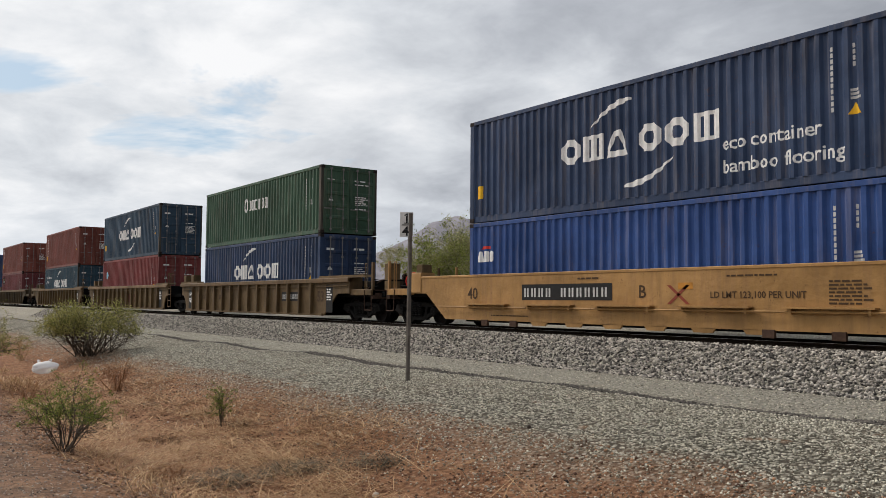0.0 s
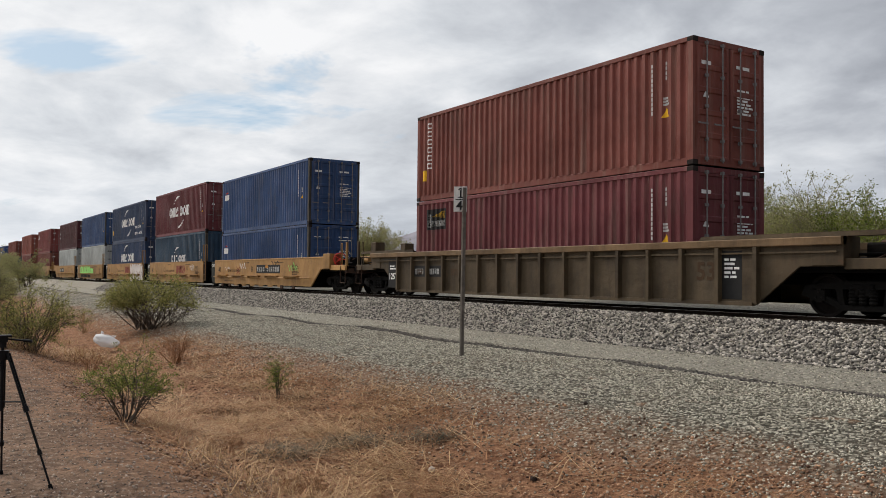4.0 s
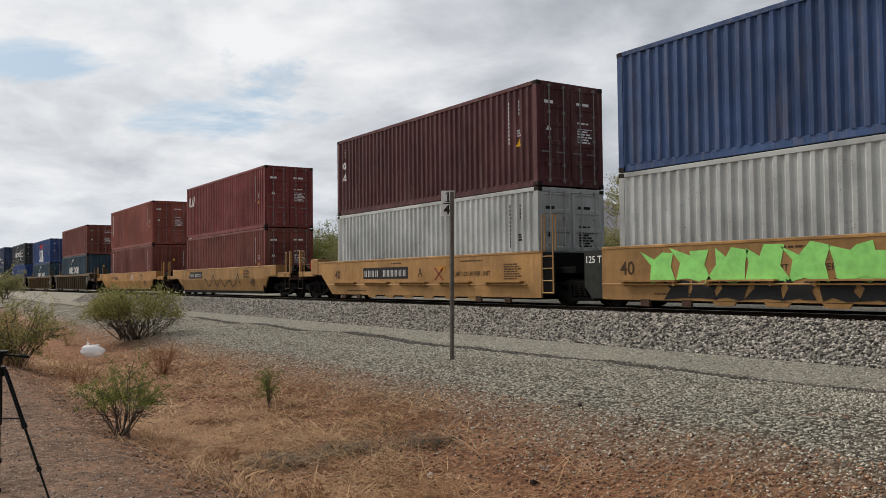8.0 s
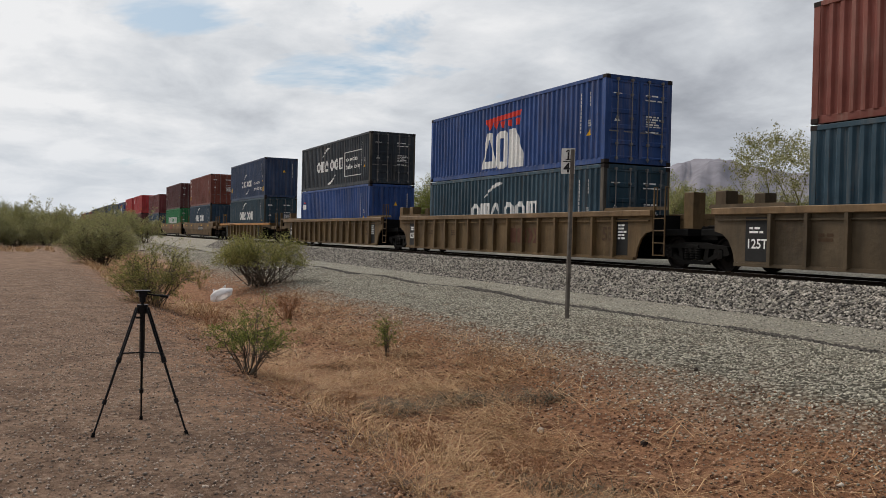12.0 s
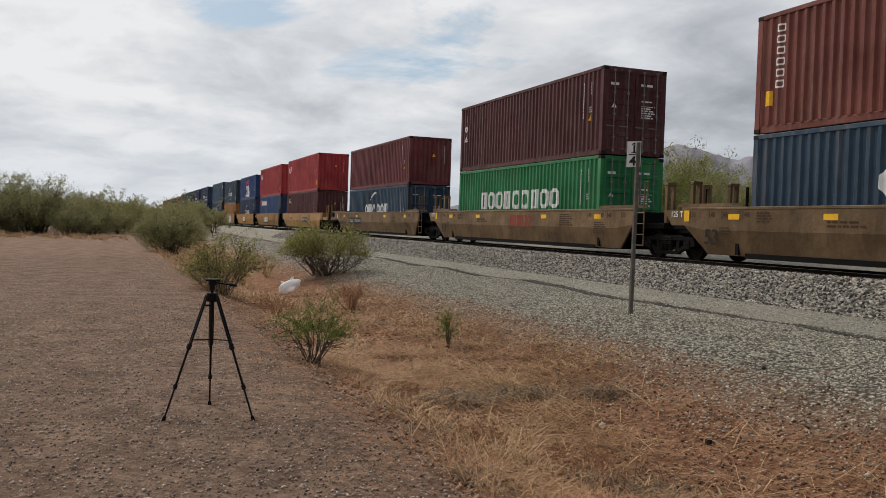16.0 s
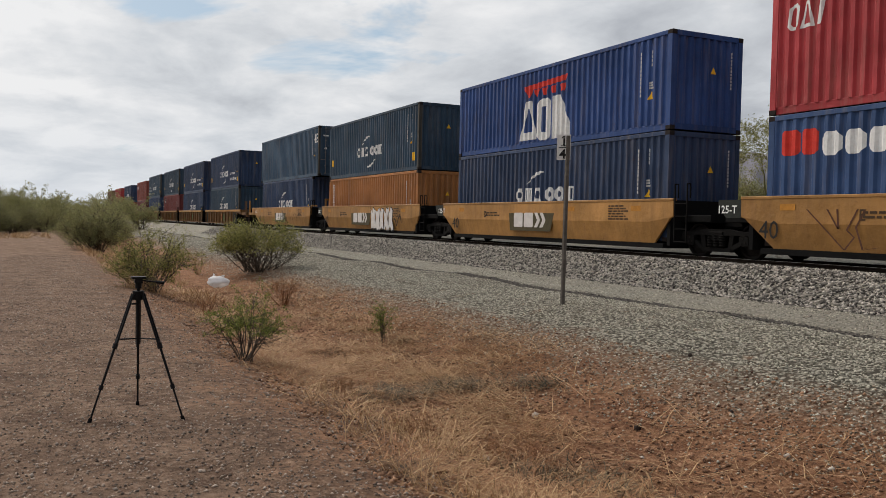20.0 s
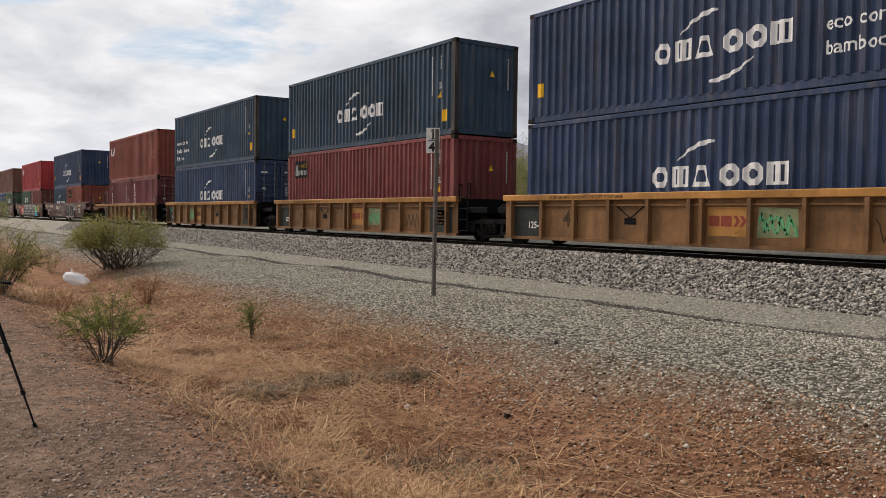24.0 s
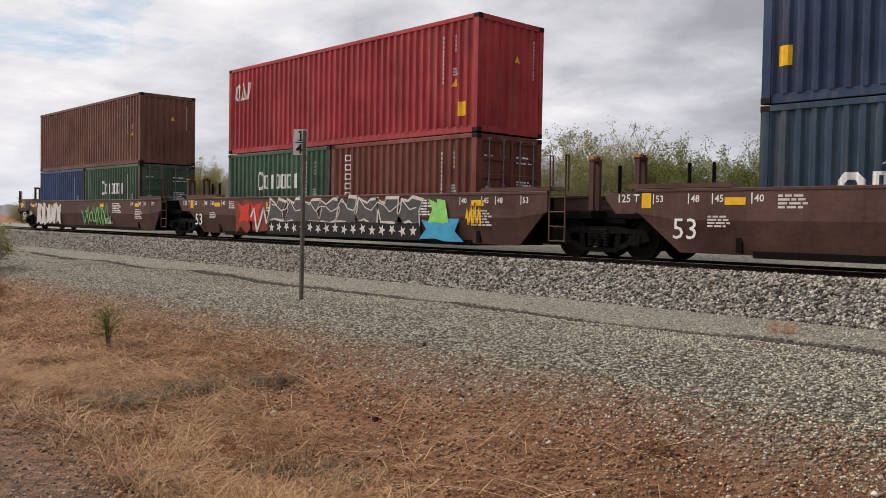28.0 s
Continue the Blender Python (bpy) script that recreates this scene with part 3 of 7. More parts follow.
# ---- track ----
def build_track():
    prof = [(-0.075, -0.172), (0.075, -0.172), (0.075, -0.16), (0.012, -0.14), (0.012, -0.045), (0.036, -0.03), (0.036, 0), (-0.036, 0), (-0.036, -0.03), (-0.012, -0.045), (-0.012, -0.14), (-0.075, -0.16)]
    for s in (-1, 1):
        y = TRACK_Y + s * 0.755
        # rust brown taken towards black, for the shade the cars throw on the rail
        rail = part("rail", Shape().loft([(-900, [(y + a, RAIL_Z + b - 0.004) for a, b in prof]), (500, [(y + a, RAIL_Z + b - 0.004) for a, b in prof])]), plain("old_rail_steel", (0.035, 0.024, 0.018), 0.8, 0.2))
        tagged(rail, "rusty steel rail with a polished head on timber sleepers", "rail", "rails", "structure")
        part("rail_head", Shape().box(-900, 500, y - 0.030, y + 0.030, RAIL_Z - 0.004, RAIL_Z + 0.001), RAILTOP, rail, "polished running surface")
    n = 340
    x = -150 + np.arange(n) * 0.51
    base = np.array([(a, b, c) for a in (-0.11, 0.11) for b in (-1.28, 1.28) for c in (-0.2, 0.0)], float)
    v = base[None] + np.stack([x, np.full(n, TRACK_Y), np.full(n, RAIL_Z - 0.176)], 1)[:, None, :]
    soup("sleepers", v, [(0, 1, 3, 2), (4, 6, 7, 5), (0, 4, 5, 1), (2, 3, 7, 6), (0, 2, 6, 4), (1, 5, 7, 3)], TIMBER, "dark timber sleepers half buried in ballast", "sleepers")


build_track()


# ---- distance ----
def build_mountains():
    """A bare ridge some kilometres off, its crest roughened by broad and fine noise."""
    crest = [(-12, 0.8), (5, 1.3), (20, 2.0), (30, 3.0), (38, 4.0), (43, 4.5), (45, 4.9), (47, 5.4), (48.6, 5.2), (49.9, 4.8), (51.5, 5.2), (53.3, 5.9), (55.3, 5.3), (57, 4.2), (59, 3.3), (62, 2.3), (65, 2.0), (70, 1.0), (76, 0.4), (92, 0.2)]
    vs, fs, cols = [], [], 420
    for k in range(cols):
        az = 92 - k * (104 / (cols - 1))
        el = float(np.interp(az, [c[0] for c in crest], [c[1] for c in crest]))
        el += 0.10 * noise.noise(Vector((az * 0.9, 3, 0))) + 0.10 * noise.noise(Vector((az * 2.6, 3, 0))) + 0.05 * noise.noise(Vector((az * 7, 7, 0)))
        el = max(el, 0.15)
        a = radians(az)
        for d, f in ((2500, -0.02), (2700, 0.30), (2950, 0.62), (3200, 0.86), (3400, 1.0), (3700, 0.55)):
            rr = d + 120 * noise.noise(Vector((az * 0.8, d * 0.01, 2)))
            h = 3400 * math.tan(radians(el)) * (f + 0.10 * noise.noise(Vector((az * 1.7, d * 0.004, 9)))) if f > 0 and f < 1 else 3400 * math.tan(radians(el)) * f
            vs.append((-math.sin(a) * rr, math.cos(a) * rr, h))
    for k in range(cols - 1):
        for j in range(5):
            fs.append((k * 6 + j, k * 6 + j + 1, k * 6 + 7 + j, k * 6 + 6 + j))
    me = bpy.data.meshes.new("mountain_ridge")
    me.from_pydata(vs, [], fs)
    me.polygons.foreach_set("use_smooth", [True] * len(me.polygons))
    me.materials.append(MOUNTAIN)
    tagged(new("backdrop", me), "hazy grey desert mountain ridge far off", "mountains", kind="structure")


build_mountains()


# ---- plants ----
def leaves(n, centre, size, shape, rng):
    """Small leaf blades (n, 4, 3) about given points."""
    a = rng.normal(size=(n, 3))
    a /= np.linalg.norm(a, axis=1)[:, None]
    b = np.cross(a, rng.normal(size=(n, 3)))
    b /= np.linalg.norm(b, axis=1)[:, None]
    s = size * (0.6 + 0.8 * rng.random(n))[:, None]
    a, b = a * s, b * s * shape
    return np.stack([centre - a, centre - b, centre + a, centre + b], 1)


def twigs_mesh(name, segs, mat):
    """Tapered three-sided twigs from rows of (p, q, r0, r1)."""
    p, q = np.array([s[0] for s in segs]), np.array([s[1] for s in segs])
    r0, r1 = np.array([s[2] for s in segs]), np.array([s[3] for s in segs])
    d = q - p
    d /= np.linalg.norm(d, axis=1)[:, None] + 1e-9
    u = np.cross(d, np.where(np.abs(d[:, 2:]) > 0.9, [[1.0, 0, 0]], [[0, 0, 1.0]]))
    u /= np.linalg.norm(u, axis=1)[:, None] + 1e-9
    w = np.cross(d, u)
    ring = []
    for c, r in ((p, r0), (q, r1)):
        for k in range(3):
            t = 2 * math.pi * k / 3
            ring.append(c + (u * math.cos(t) + w * math.sin(t)) * r[:, None])
    v = np.stack(ring, 1)
    me = bpy.data.meshes.new(name)
    n = len(v)
    f = np.array([(0, 1, 4, 3), (1, 2, 5, 4), (2, 0, 3, 5)])
    idx = (np.arange(n)[:, None, None] * 6 + f[None]).reshape(-1, 4)
    me.from_pydata(v.reshape(-1, 3).tolist(), [], idx.tolist())
    me.materials.append(mat)
    return me


def leaf_mesh(name, v, mat):
    me = bpy.data.meshes.new(name)
    n = len(v)
    me.from_pydata(v.reshape(-1, 3).tolist(), [], np.arange(n * 4).reshape(n, 4).tolist())
    me.materials.append(mat)
    return me


def shrub(seed, width, height, stems, leaf_n, leaf_size, leaf_mat, label, category="bush", upright=0.5, kids=6, twig_mat=None, base_spread=0.12, leafy_from=0.35, slim=0.35, low=0.0):
    """A multi-stemmed shrub: leaning stems from one root, side twigs, and small leaves along the outer twigs."""
    rng = np.random.default_rng(seed)
    segs, tips = [], []
    for i in range(stems):
        a = rng.random() * 6.283
        e = math.asin(min(1.0, 0.22 + 0.78 * rng.random())) * (1 - upright) + upright * (0.9 + 0.6 * rng.random())
        full = 0.72 + 0.28 * rng.random()
        reach, top = width * 0.5 * math.cos(e) * full, height * math.sin(e) * full
        root = np.array([math.cos(a), math.sin(a), 0]) * base_spread * width * rng.random()
        end = np.array([math.cos(a) * reach, math.sin(a) * reach, top])
        bend = np.array([rng.normal(), rng.normal(), 0]) * 0.08 * width
        pts = [root + (end - root) * t + bend * math.sin(t * 3.14) + np.array([0, 0, 0.10 * height * math.sin(t * 3.14)]) for t in np.linspace(0, 1, 6)]
        r = height * 0.010
        for k in range(5):
            segs.append((pts[k], pts[k + 1], r * (1 - k * 0.17), r * (1 - (k + 1) * 0.17)))
            if k > 1:
                tips.append((pts[k + 1], 0.5 + k * 0.1))
        for _ in range(kids):
            k = rng.integers(1, 5)
            p = pts[k] + (pts[k + 1] - pts[k]) * rng.random()
            d = rng.normal(size=3) * 0.6 + np.array([math.cos(a) * 0.6, math.sin(a) * 0.6, 0.25 + 0.6 * upright])
            q = p + d / np.linalg.norm(d) * height * (0.14 + 0.22 * rng.random())
            segs.append((p, q, r * 0.5, r * 0.2))
            for t in (0.4, 0.7, 1.0):
                tips.append((p + (q - p) * t, 1))
            for _ in range(2):
                d2 = d + rng.normal(size=3) * 0.7
                q2 = q + d2 / np.linalg.norm(d2) * height * 0.12 * rng.random()
                segs.append((q, q2, r * 0.25, r * 0.12))
                tips.append((q2, 1.3))
    root_ob = new("bush")
    tagged(root_ob, label, category)
    part("branchwork", twigs_mesh("branchwork", segs, twig_mat or TWIG), twig_mat or TWIG, root_ob)
    if leaf_n:
        tp = np.array([t for t, _ in tips])
        rad = np.hypot(tp[:, 0] / (width * 0.5), np.hypot(tp[:, 1] / (width * 0.5), tp[:, 2] / height))
        tp = tp[(rad > leafy_from) & (tp[:, 2] > low * height)]
        pick = rng.integers(0, len(tp), leaf_n)
        c = tp[pick] + rng.normal(size=(leaf_n, 3)) * np.array([0.024, 0.024, 0.02]) * max(width, height)
        c[:, 2] = np.maximum(c[:, 2], 0.03)
        part("foliage", leaf_mesh("foliage", leaves(leaf_n, c, leaf_size, slim, rng), leaf_mat), leaf_mat, root_ob)
    return root_ob


def put(ob, x, y, turn=0.0, scale=1.0, dz=-0.02):
    ob.matrix_basis = pose(x, y, lie(x, y) + dz, 0, 0, turn) @ Matrix.Diagonal((scale, scale, scale, 1))
    return ob


put(shrub(1, 3.5, 1.62, 70, 17000, 0.026, LEAF, "round olive-green creosote bush at the edge of the gravel", upright=0.16, kids=8, leafy_from=0.66, slim=0.5, low=0.42, base_spread=0.20), -27.7, 6.65)
put(shrub(2, 0.98, 0.84, 24, 6500, 0.0125, LEAF_GREEN, "small green-topped bush with bare brown stems in the ditch", upright=0.25, kids=7, twig_mat=TWIG, leafy_from=0.58, low=0.40), -10.25, 2.26)
put(shrub(3, 1.85, 1.40, 34, 9500, 0.024, LEAF, "leaning green desert bush beside the road", upright=0.3, kids=8, leafy_from=0.5), -20.4, 2.35, 40)
put(shrub(4, 1.1, 0.80, 26, 900, 0.012, STRAW_RED, "dry reddish weed in the ditch", upright=0.5, kids=7, twig_mat=STRAW_RED), -19.7, 5.3)
put(shrub(5, 0.7, 0.95, 12, 500, 0.014, LEAF_PALE, "pale yellow-green weed among stones", upright=0.75, kids=6, twig_mat=STRAW), -30.5, 5.1)
put(shrub(6, 0.32, 0.68, 9, 1900, 0.013, LEAF_GREEN, "slim green weed shoot", "weed", upright=0.92, kids=6, leafy_from=0.4), -13.35, 5.28)
put(shrub(7, 3.7, 2.25, 60, 26000, 0.036, LEAF_FAR, "broad soft green desert bush beside the road", upright=0.35, kids=9, leafy_from=0.4), -42.6, 2.5)
put(shrub(8, 1.0, 0.62, 20, 0, 0.01, STRAW, "dry straw-coloured weed in the ditch", upright=0.55, kids=8, twig_mat=STRAW_RED), -16.6, 2.9)
put(shrub(9, 0.55, 0.20, 26, 900, 0.010, STRAW, "low dry weed on the bench", upright=0.25, kids=6, twig_mat=STRAW), -5.3, 11.35)
for _k, (_x, _y, _w, _h) in enumerate(((-6.25, 3.65, 0.75, 0.26), (-5.6, 3.75, 0.55, 0.20), (-7.1, 3.1, 0.50, 0.24), (-3.9, 6.1, 0.30, 0.12), (-9.0, 3.0, 0.5, 0.22), (-12.0, 3.9, 0.6, 0.22))):
    put(shrub(50 + _k, _w, _h, 46, 500, 0.010, STRAW_RED, "dry reddish-brown tussock in the ditch", "weed", upright=0.30, kids=9, twig_mat=STRAW_DARK if _k % 2 else STRAW_RED, base_spread=0.5), _x, _y, 50 * _k)


def scrub():
    """Scrub along the road and behind the track, copies of a few grown bushes."""
    kinds = [shrub(21, 4.4, 3.4, 30, 6000, 0.075, LEAF_FAR, "grey-green desert scrub bush", upright=0.25, kids=8, leafy_from=0.2, twig_mat=TWIG_PALE),
             shrub(22, 2.8, 4.4, 44, 30000, 0.050, LEAF_PALE, "tall thin-leaved pale green shrub", upright=0.88, kids=10, leafy_from=0.05, slim=0.25, twig_mat=TWIG_PALE),
             shrub(23, 4.6, 4.2, 44, 42000, 0.053, LEAF_GREEN, "tall green desert shrub", upright=0.5, kids=10, leafy_from=0.05, slim=0.3, twig_mat=TWIG_PALE),
             shrub(24, 5.2, 3.6, 22, 7000, 0.085, LEAF_FAR, "far green desert scrub bush", upright=0.3, kids=6, leafy_from=0.15),
             shrub(25, 6.0, 4.0, 46, 24000, 0.058, LEAF_FAR, "dense soft green roadside bush", upright=0.25, kids=10, leafy_from=0.45)]
    rng = np.random.default_rng(5)
    spots = []
    for i in range(16):
        spots.append((0, -72 - 2.5 * i - 4 * rng.random(), -7.0 - 6.0 * rng.random() - 0.05 * i * i, 0.9 + 0.35 * rng.random()))
    for x, y, s in ((-73, -5.6, 1.08), (-71, -8.6, 0.95), (-72, -1.5, 0.62), (-69.5, -3.0, 0.6), (-78, -11.5, 1.15), (-84, -1.0, 0.7), (-90, 3.2, 0.62), (-96, -4.5, 0.9), (-66, -10.5, 0.8), (-104, 1.6, 0.7), (-62, 4.6, 0.5), (-68, 5.2, 0.55)):
        spots.append((4, x, y, s))
    for i in range(26):
        spots.append((3, -80 - 26 * rng.random(), -34 + 37 * rng.random(), 0.7 + 0.35 * rng.random()))
    for i in range(30):
        spots.append((3, -84 - 9 * i - 6 * rng.random(), 4.0 * rng.normal() + (7 if i % 2 else -9), 0.8 + 0.4 * rng.random()))
    for i in range(60):
        spots.append((3, -100 - 330 * rng.random(), -90 + 86 * rng.random(), 0.9 + 0.5 * rng.random()))
    for i in range(36):
        x = -33 + i * 1.25 + 1.2 * rng.random()
        spots.append((2 if x > -17.5 and i % 5 else 1 if i % 3 else 2, x, 26.5 + 3 * rng.random(), (0.84 if x > -23 else 0.74) + 0.14 * rng.random()))
    # taller clumps beyond the track
    for k, x, y, s in ((2, -41.0, 29.5, 1.30), (1, -38.6, 29.0, 1.18), (2, -36.6, 28.5, 1.12), (1, -34.6, 28.0, 0.95), (2, -62.0, 29.5, 1.28), (1, -65.5, 30.0, 1.22), (1, -58.5, 30.0, 1.12)):
        spots.append((k, x, y, s))
    for i in range(26):
        spots.append((3 if i % 2 else 0, -150 + i * 4.6 + 3 * rng.random(), 33 + 14 * rng.random(), 0.8 + 0.3 * rng.random()))
    first = set()
    for k, x, y, s in spots:
        if k not in first:
            first.add(k)
            put(kinds[k], x, y, 360 * rng.random(), s)
            continue
        c = copy_thing(kinds[k], pose(x, y, lie(x, y) - 0.05, 0, 0, 360 * rng.random()))
        c.scale = (s, s, s)


scrub()


def palo_verde(seed, height, label):
    """A desert tree: a short forked trunk, crooked limbs, fine drooping twigs with sparse tiny leaves."""
    rng = np.random.default_rng(seed)
    segs, ends = [], []

    def grow(p, d, length, r, depth):
        n = 4
        for _ in range(n):
            d = d + rng.normal(size=3) * 0.16
            d = d / np.linalg.norm(d)
            q = p + d * length / n
            segs.append((p, q, r, r * 0.86))
            p, r = q, r * 0.86
            if depth >= 2:
                ends.append(p)
        if depth == 4:
            return
        for _ in range(3 if depth < 2 else 4):
            e = d + rng.normal(size=3) * (0.55 if depth else 0.7)
            e[2] = e[2] * 0.7 + 0.28
            grow(p, e / np.linalg.norm(e), length * (0.62 + 0.16 * rng.random()), r * 0.62, depth + 1)

    for k in range(3):
        a = k * 2.1 + rng.random()
        grow(np.zeros(3), np.array([0.55 * math.cos(a), 0.55 * math.sin(a), 0.8]), height * 0.34, height * 0.022, 0)
    root = new("tree")
    tagged(root, label, "tree")
    thick = [s for s in segs if s[2] > height * 0.006]
    thin = [s for s in segs if s[2] <= height * 0.006]
    part("trunk", twigs_mesh("trunk", thick, TWIG), TWIG, root)
    part("twig_work", twigs_mesh("twig_work", thin, LEAF_PALO), LEAF_PALO, root)
    e = np.array(ends)
    pick = rng.integers(0, len(e), 13000)
    c = e[pick] + rng.normal(size=(13000, 3)) * 0.085
    part("crown", leaf_mesh("crown", leaves(13000, c, 0.055, 0.30, rng), LEAF_PALO), LEAF_PALO, root)
    return root


_tree = put(palo_verde(3, 7.1, "pale green palo verde tree with bare grey limbs"), -24.6, 27.0)
for _x, _y, _r, _s in ((-20.5, 30.5, 100, 0.72), (-14.0, 32.0, 200, 0.62), (-80, -2.6, 70, 0.62), (-76, -9.0, 10, 0.85), (-56, 36, 40, 1.0), (-78, 40, 150, 1.1), (-44, 40, 300, 0.9)):
    _c = copy_thing(_tree, pose(_x, _y, lie(_x, _y) - 0.05, 0, 0, _r))
    _c.scale = (_s, _s, _s)


# ---- dry grass ----
def straw(name, n, x0, x1, y0, y1, length, mat, label, flat=0.7, clumps=0, near=0.5, width=0.0022, dens=None):
    """Thin bent blades; clumps > 0 gathers them in tufts."""
    if clumps:
        cx = x1 - (x1 - x0) * RNG.random(clumps) ** (1 + near)
        cy = y0 + (y1 - y0) * RNG.random(clumps)
        k = RNG.integers(0, clumps, n)
        x, y = cx[k] + RNG.normal(size=n) * 0.13, cy[k] + RNG.normal(size=n) * 0.13
    else:
        x = x1 - (x1 - x0) * RNG.random(n) ** (1 + near)
        y = y0 + (y1 - y0) * RNG.random(n)
    if dens is not None:
        keep = RNG.random(n) < dens(x, y)
        x, y = x[keep], y[keep]
        n = len(x)
    a, tilt = RNG.random(n) * 6.283, flat + (1 - flat) * RNG.random(n)
    ln = length * (0.4 + 0.9 * RNG.random(n))
    d = np.stack([np.cos(a) * tilt, np.sin(a) * tilt, (1 - tilt ** 2 + 0.02) ** 0.5], 1)
    s = np.stack([-np.sin(a), np.cos(a), np.zeros(n)], 1) * (width * (0.6 + RNG.random(n)))[:, None]
    p = np.stack([x, y, lie_many(x, y) + 0.012], 1)
    m = p + d * ln[:, None] * 0.55
    e = m + (d * np.array([1.15, 1.15, 0.1])) * ln[:, None] * 0.45
    v = np.stack([p - s, p + s, m + s, m - s, e], 1)
    quad = np.stack([v[:, 0], v[:, 1], v[:, 2], v[:, 3]], 1)
    tip = np.stack([v[:, 3], v[:, 2], v[:, 4], v[:, 4] + 1e-4], 1)
    both = np.concatenate([quad, tip], 1)
    return soup(name, both, [(0, 1, 2, 3), (4, 5, 6, 7)], mat, label, "dry grass")


def _thin(x, y):
    n = np.array([noise.noise(Vector((a * 0.5, b * 0.8, 2.2))) for a, b in zip(x, y)])
    return np.where(x > -9.5, np.clip(4.9 - y + n * 1.6, 0.08, 1), 1) * np.clip(0.7 + n, 0.1, 1)


def _ditch(x, y):
    n = np.array([noise.noise(Vector((a * 0.5, b * 0.8, 2.2))) for a, b in zip(x, y)])
    bare = np.where(x > -9.5, np.clip(4.9 - y + n * 1.6, 0.10, 1), 1)      # a bare patch of dirt near the camera
    return np.clip(0.25 + n * 1.6, 0.03, 1) * np.clip((y - 2.1 + n) / 1.2, 0.05, 1) * bare


def _mat(x, y):
    """A narrow band across the ditch, a little bowed."""
    return np.exp(-((x + 9.05 + 0.35 * np.sin((y - 3.5) * 1.6)) / 0.30) ** 2)


straw("dry_grass", 15000, -20, -2.2, 2.3, 7.0, 0.20, STRAW, "flattened straw-coloured dry grass in the ditch", 0.94, 0, 0.35, 0.0024, dens=_ditch)
straw("dry_grass", 20000, -26, -2.2, 2.0, 6.6, 0.15, STRAW_RED, "matted reddish dry grass in the ditch", 0.82, 200, 0.3, 0.0016, dens=_thin)
straw("dry_grass", 1700, -18, -3.5, 2.5, 4.4, 0.24, STRAW, "standing tufts of yellow dry grass", 0.62, 46, 0.3, 0.0022)
straw("dry_grass", 5000, -60, -20, 1.9, 4.2, 0.4, STRAW, "dry grass along the road edge", 0.4, 120, 0.4, 0.004)
straw("dead_brush", 1900, -9.75, -8.25, 3.3, 5.7, 0.34, STRAW_GREY, "grey-green mat of dead brush across the ditch", 0.90, 70, 0.0, 0.0036, dens=_mat)
straw("dead_brush", 900, -9.75, -8.25, 3.3, 5.7, 0.30, STRAW_DARK, "dark twigs in the mat of dead brush", 0.93, 50, 0.0, 0.0040, dens=_mat)
straw("dead_brush", 420, -6.0, -4.9, 3.5, 4.4, 0.26, STRAW_GREY, "grey-green tuft of dying grass in the ditch", 0.72, 14, 0.0, 0.0026)
straw("dead_brush", 420, -17, -3.2, 2.6, 6.4, 0.75, STRAW, "long bleached stalks lying across the ditch", 0.975, 70, 0.5, 0.0034)
straw("dry_grass", 420, -10.4, -7.9, 4.2, 5.2, 0.60, STRAW, "pale stalks over the old tangle", 0.955, 26, 0.0, 0.0026)
straw("dry_grass", 9000, -18, -2.4, 2.0, 7.0, 0.26, STRAW_DARK, "old dark stalks lying on the dirt", 0.965, 420, 0.4, 0.0028, dens=_thin)
straw("dry_grass", 5200, -11.0, -2.4, 2.5, 5.0, 0.38, STRAW, "golden straw matted over the dirt", 0.955, 0, 0.2, 0.0034, dens=_thin)
straw("dry_grass", 5200, -13.0, -2.4, 2.5, 6.3, 0.36, STRAW_RED, "reddish straw matted over the dirt", 0.96, 0, 0.2, 0.0036, dens=_thin)
straw("dry_grass", 900, -7.8, -4.4, 2.2, 3.3, 0.30, STRAW, "golden tufts of standing dry grass", 0.55, 20, 0.0, 0.0024)
def _mat(x, y):
    """A narrow band across the ditch, a little bowed."""
    return np.exp(-((x + 9.05 + 0.35 * np.sin((y - 3.5) * 1.6)) / 0.30) ** 2)


straw("dry_grass", 15000, -16, -2.5, 2.1, 6.6, 0.30, STRAW_RED, "loose reddish stalks lying about", 0.965, 0, 0.3, 0.0034, dens=_ditch)
straw("dry_grass", 13000, -16, -2.5, 2.1, 6.4, 0.34, STRAW, "loose pale stalks lying about", 0.965, 0, 0.3, 0.0034, dens=_ditch)
straw("dry_grass", 7000, -15, -2.6, 2.5, 5.6, 0.42, STRAW, "tangled fallen pale straw", 0.955, 110, 0.3, 0.0030, dens=_thin)
straw("dry_grass", 9000, -14, -2.6, 2.4, 6.4, 0.46, STRAW_RED, "tangled fallen reddish straw", 0.965, 90, 0.3, 0.0022, dens=_thin)
straw("dry_grass", 8000, -25, -10, 2.9, 6.8, 0.40, STRAW, "pale straw lying along the ditch", 0.955, 0, 0.2, 0.0050, dens=_thin)
straw("dry_grass", 2600, -70, -58, -9.0, 1.0, 0.5, STRAW, "pale dry grass at the far end of the road", 0.5, 60, 0.0, 0.008)
put(shrub(10, 2.6, 1.3, 26, 0, 0.01, STRAW_RED, "dry grey-brown brush beside the road", upright=0.35, kids=12, twig_mat=TWIG_PALE), -50.0, 1.7)

# ---- markings ----
SIDE_Y = 1.205                      # half width of a container at the crest of its corrugation
PITCH, DEPTH = 0.278, 0.050


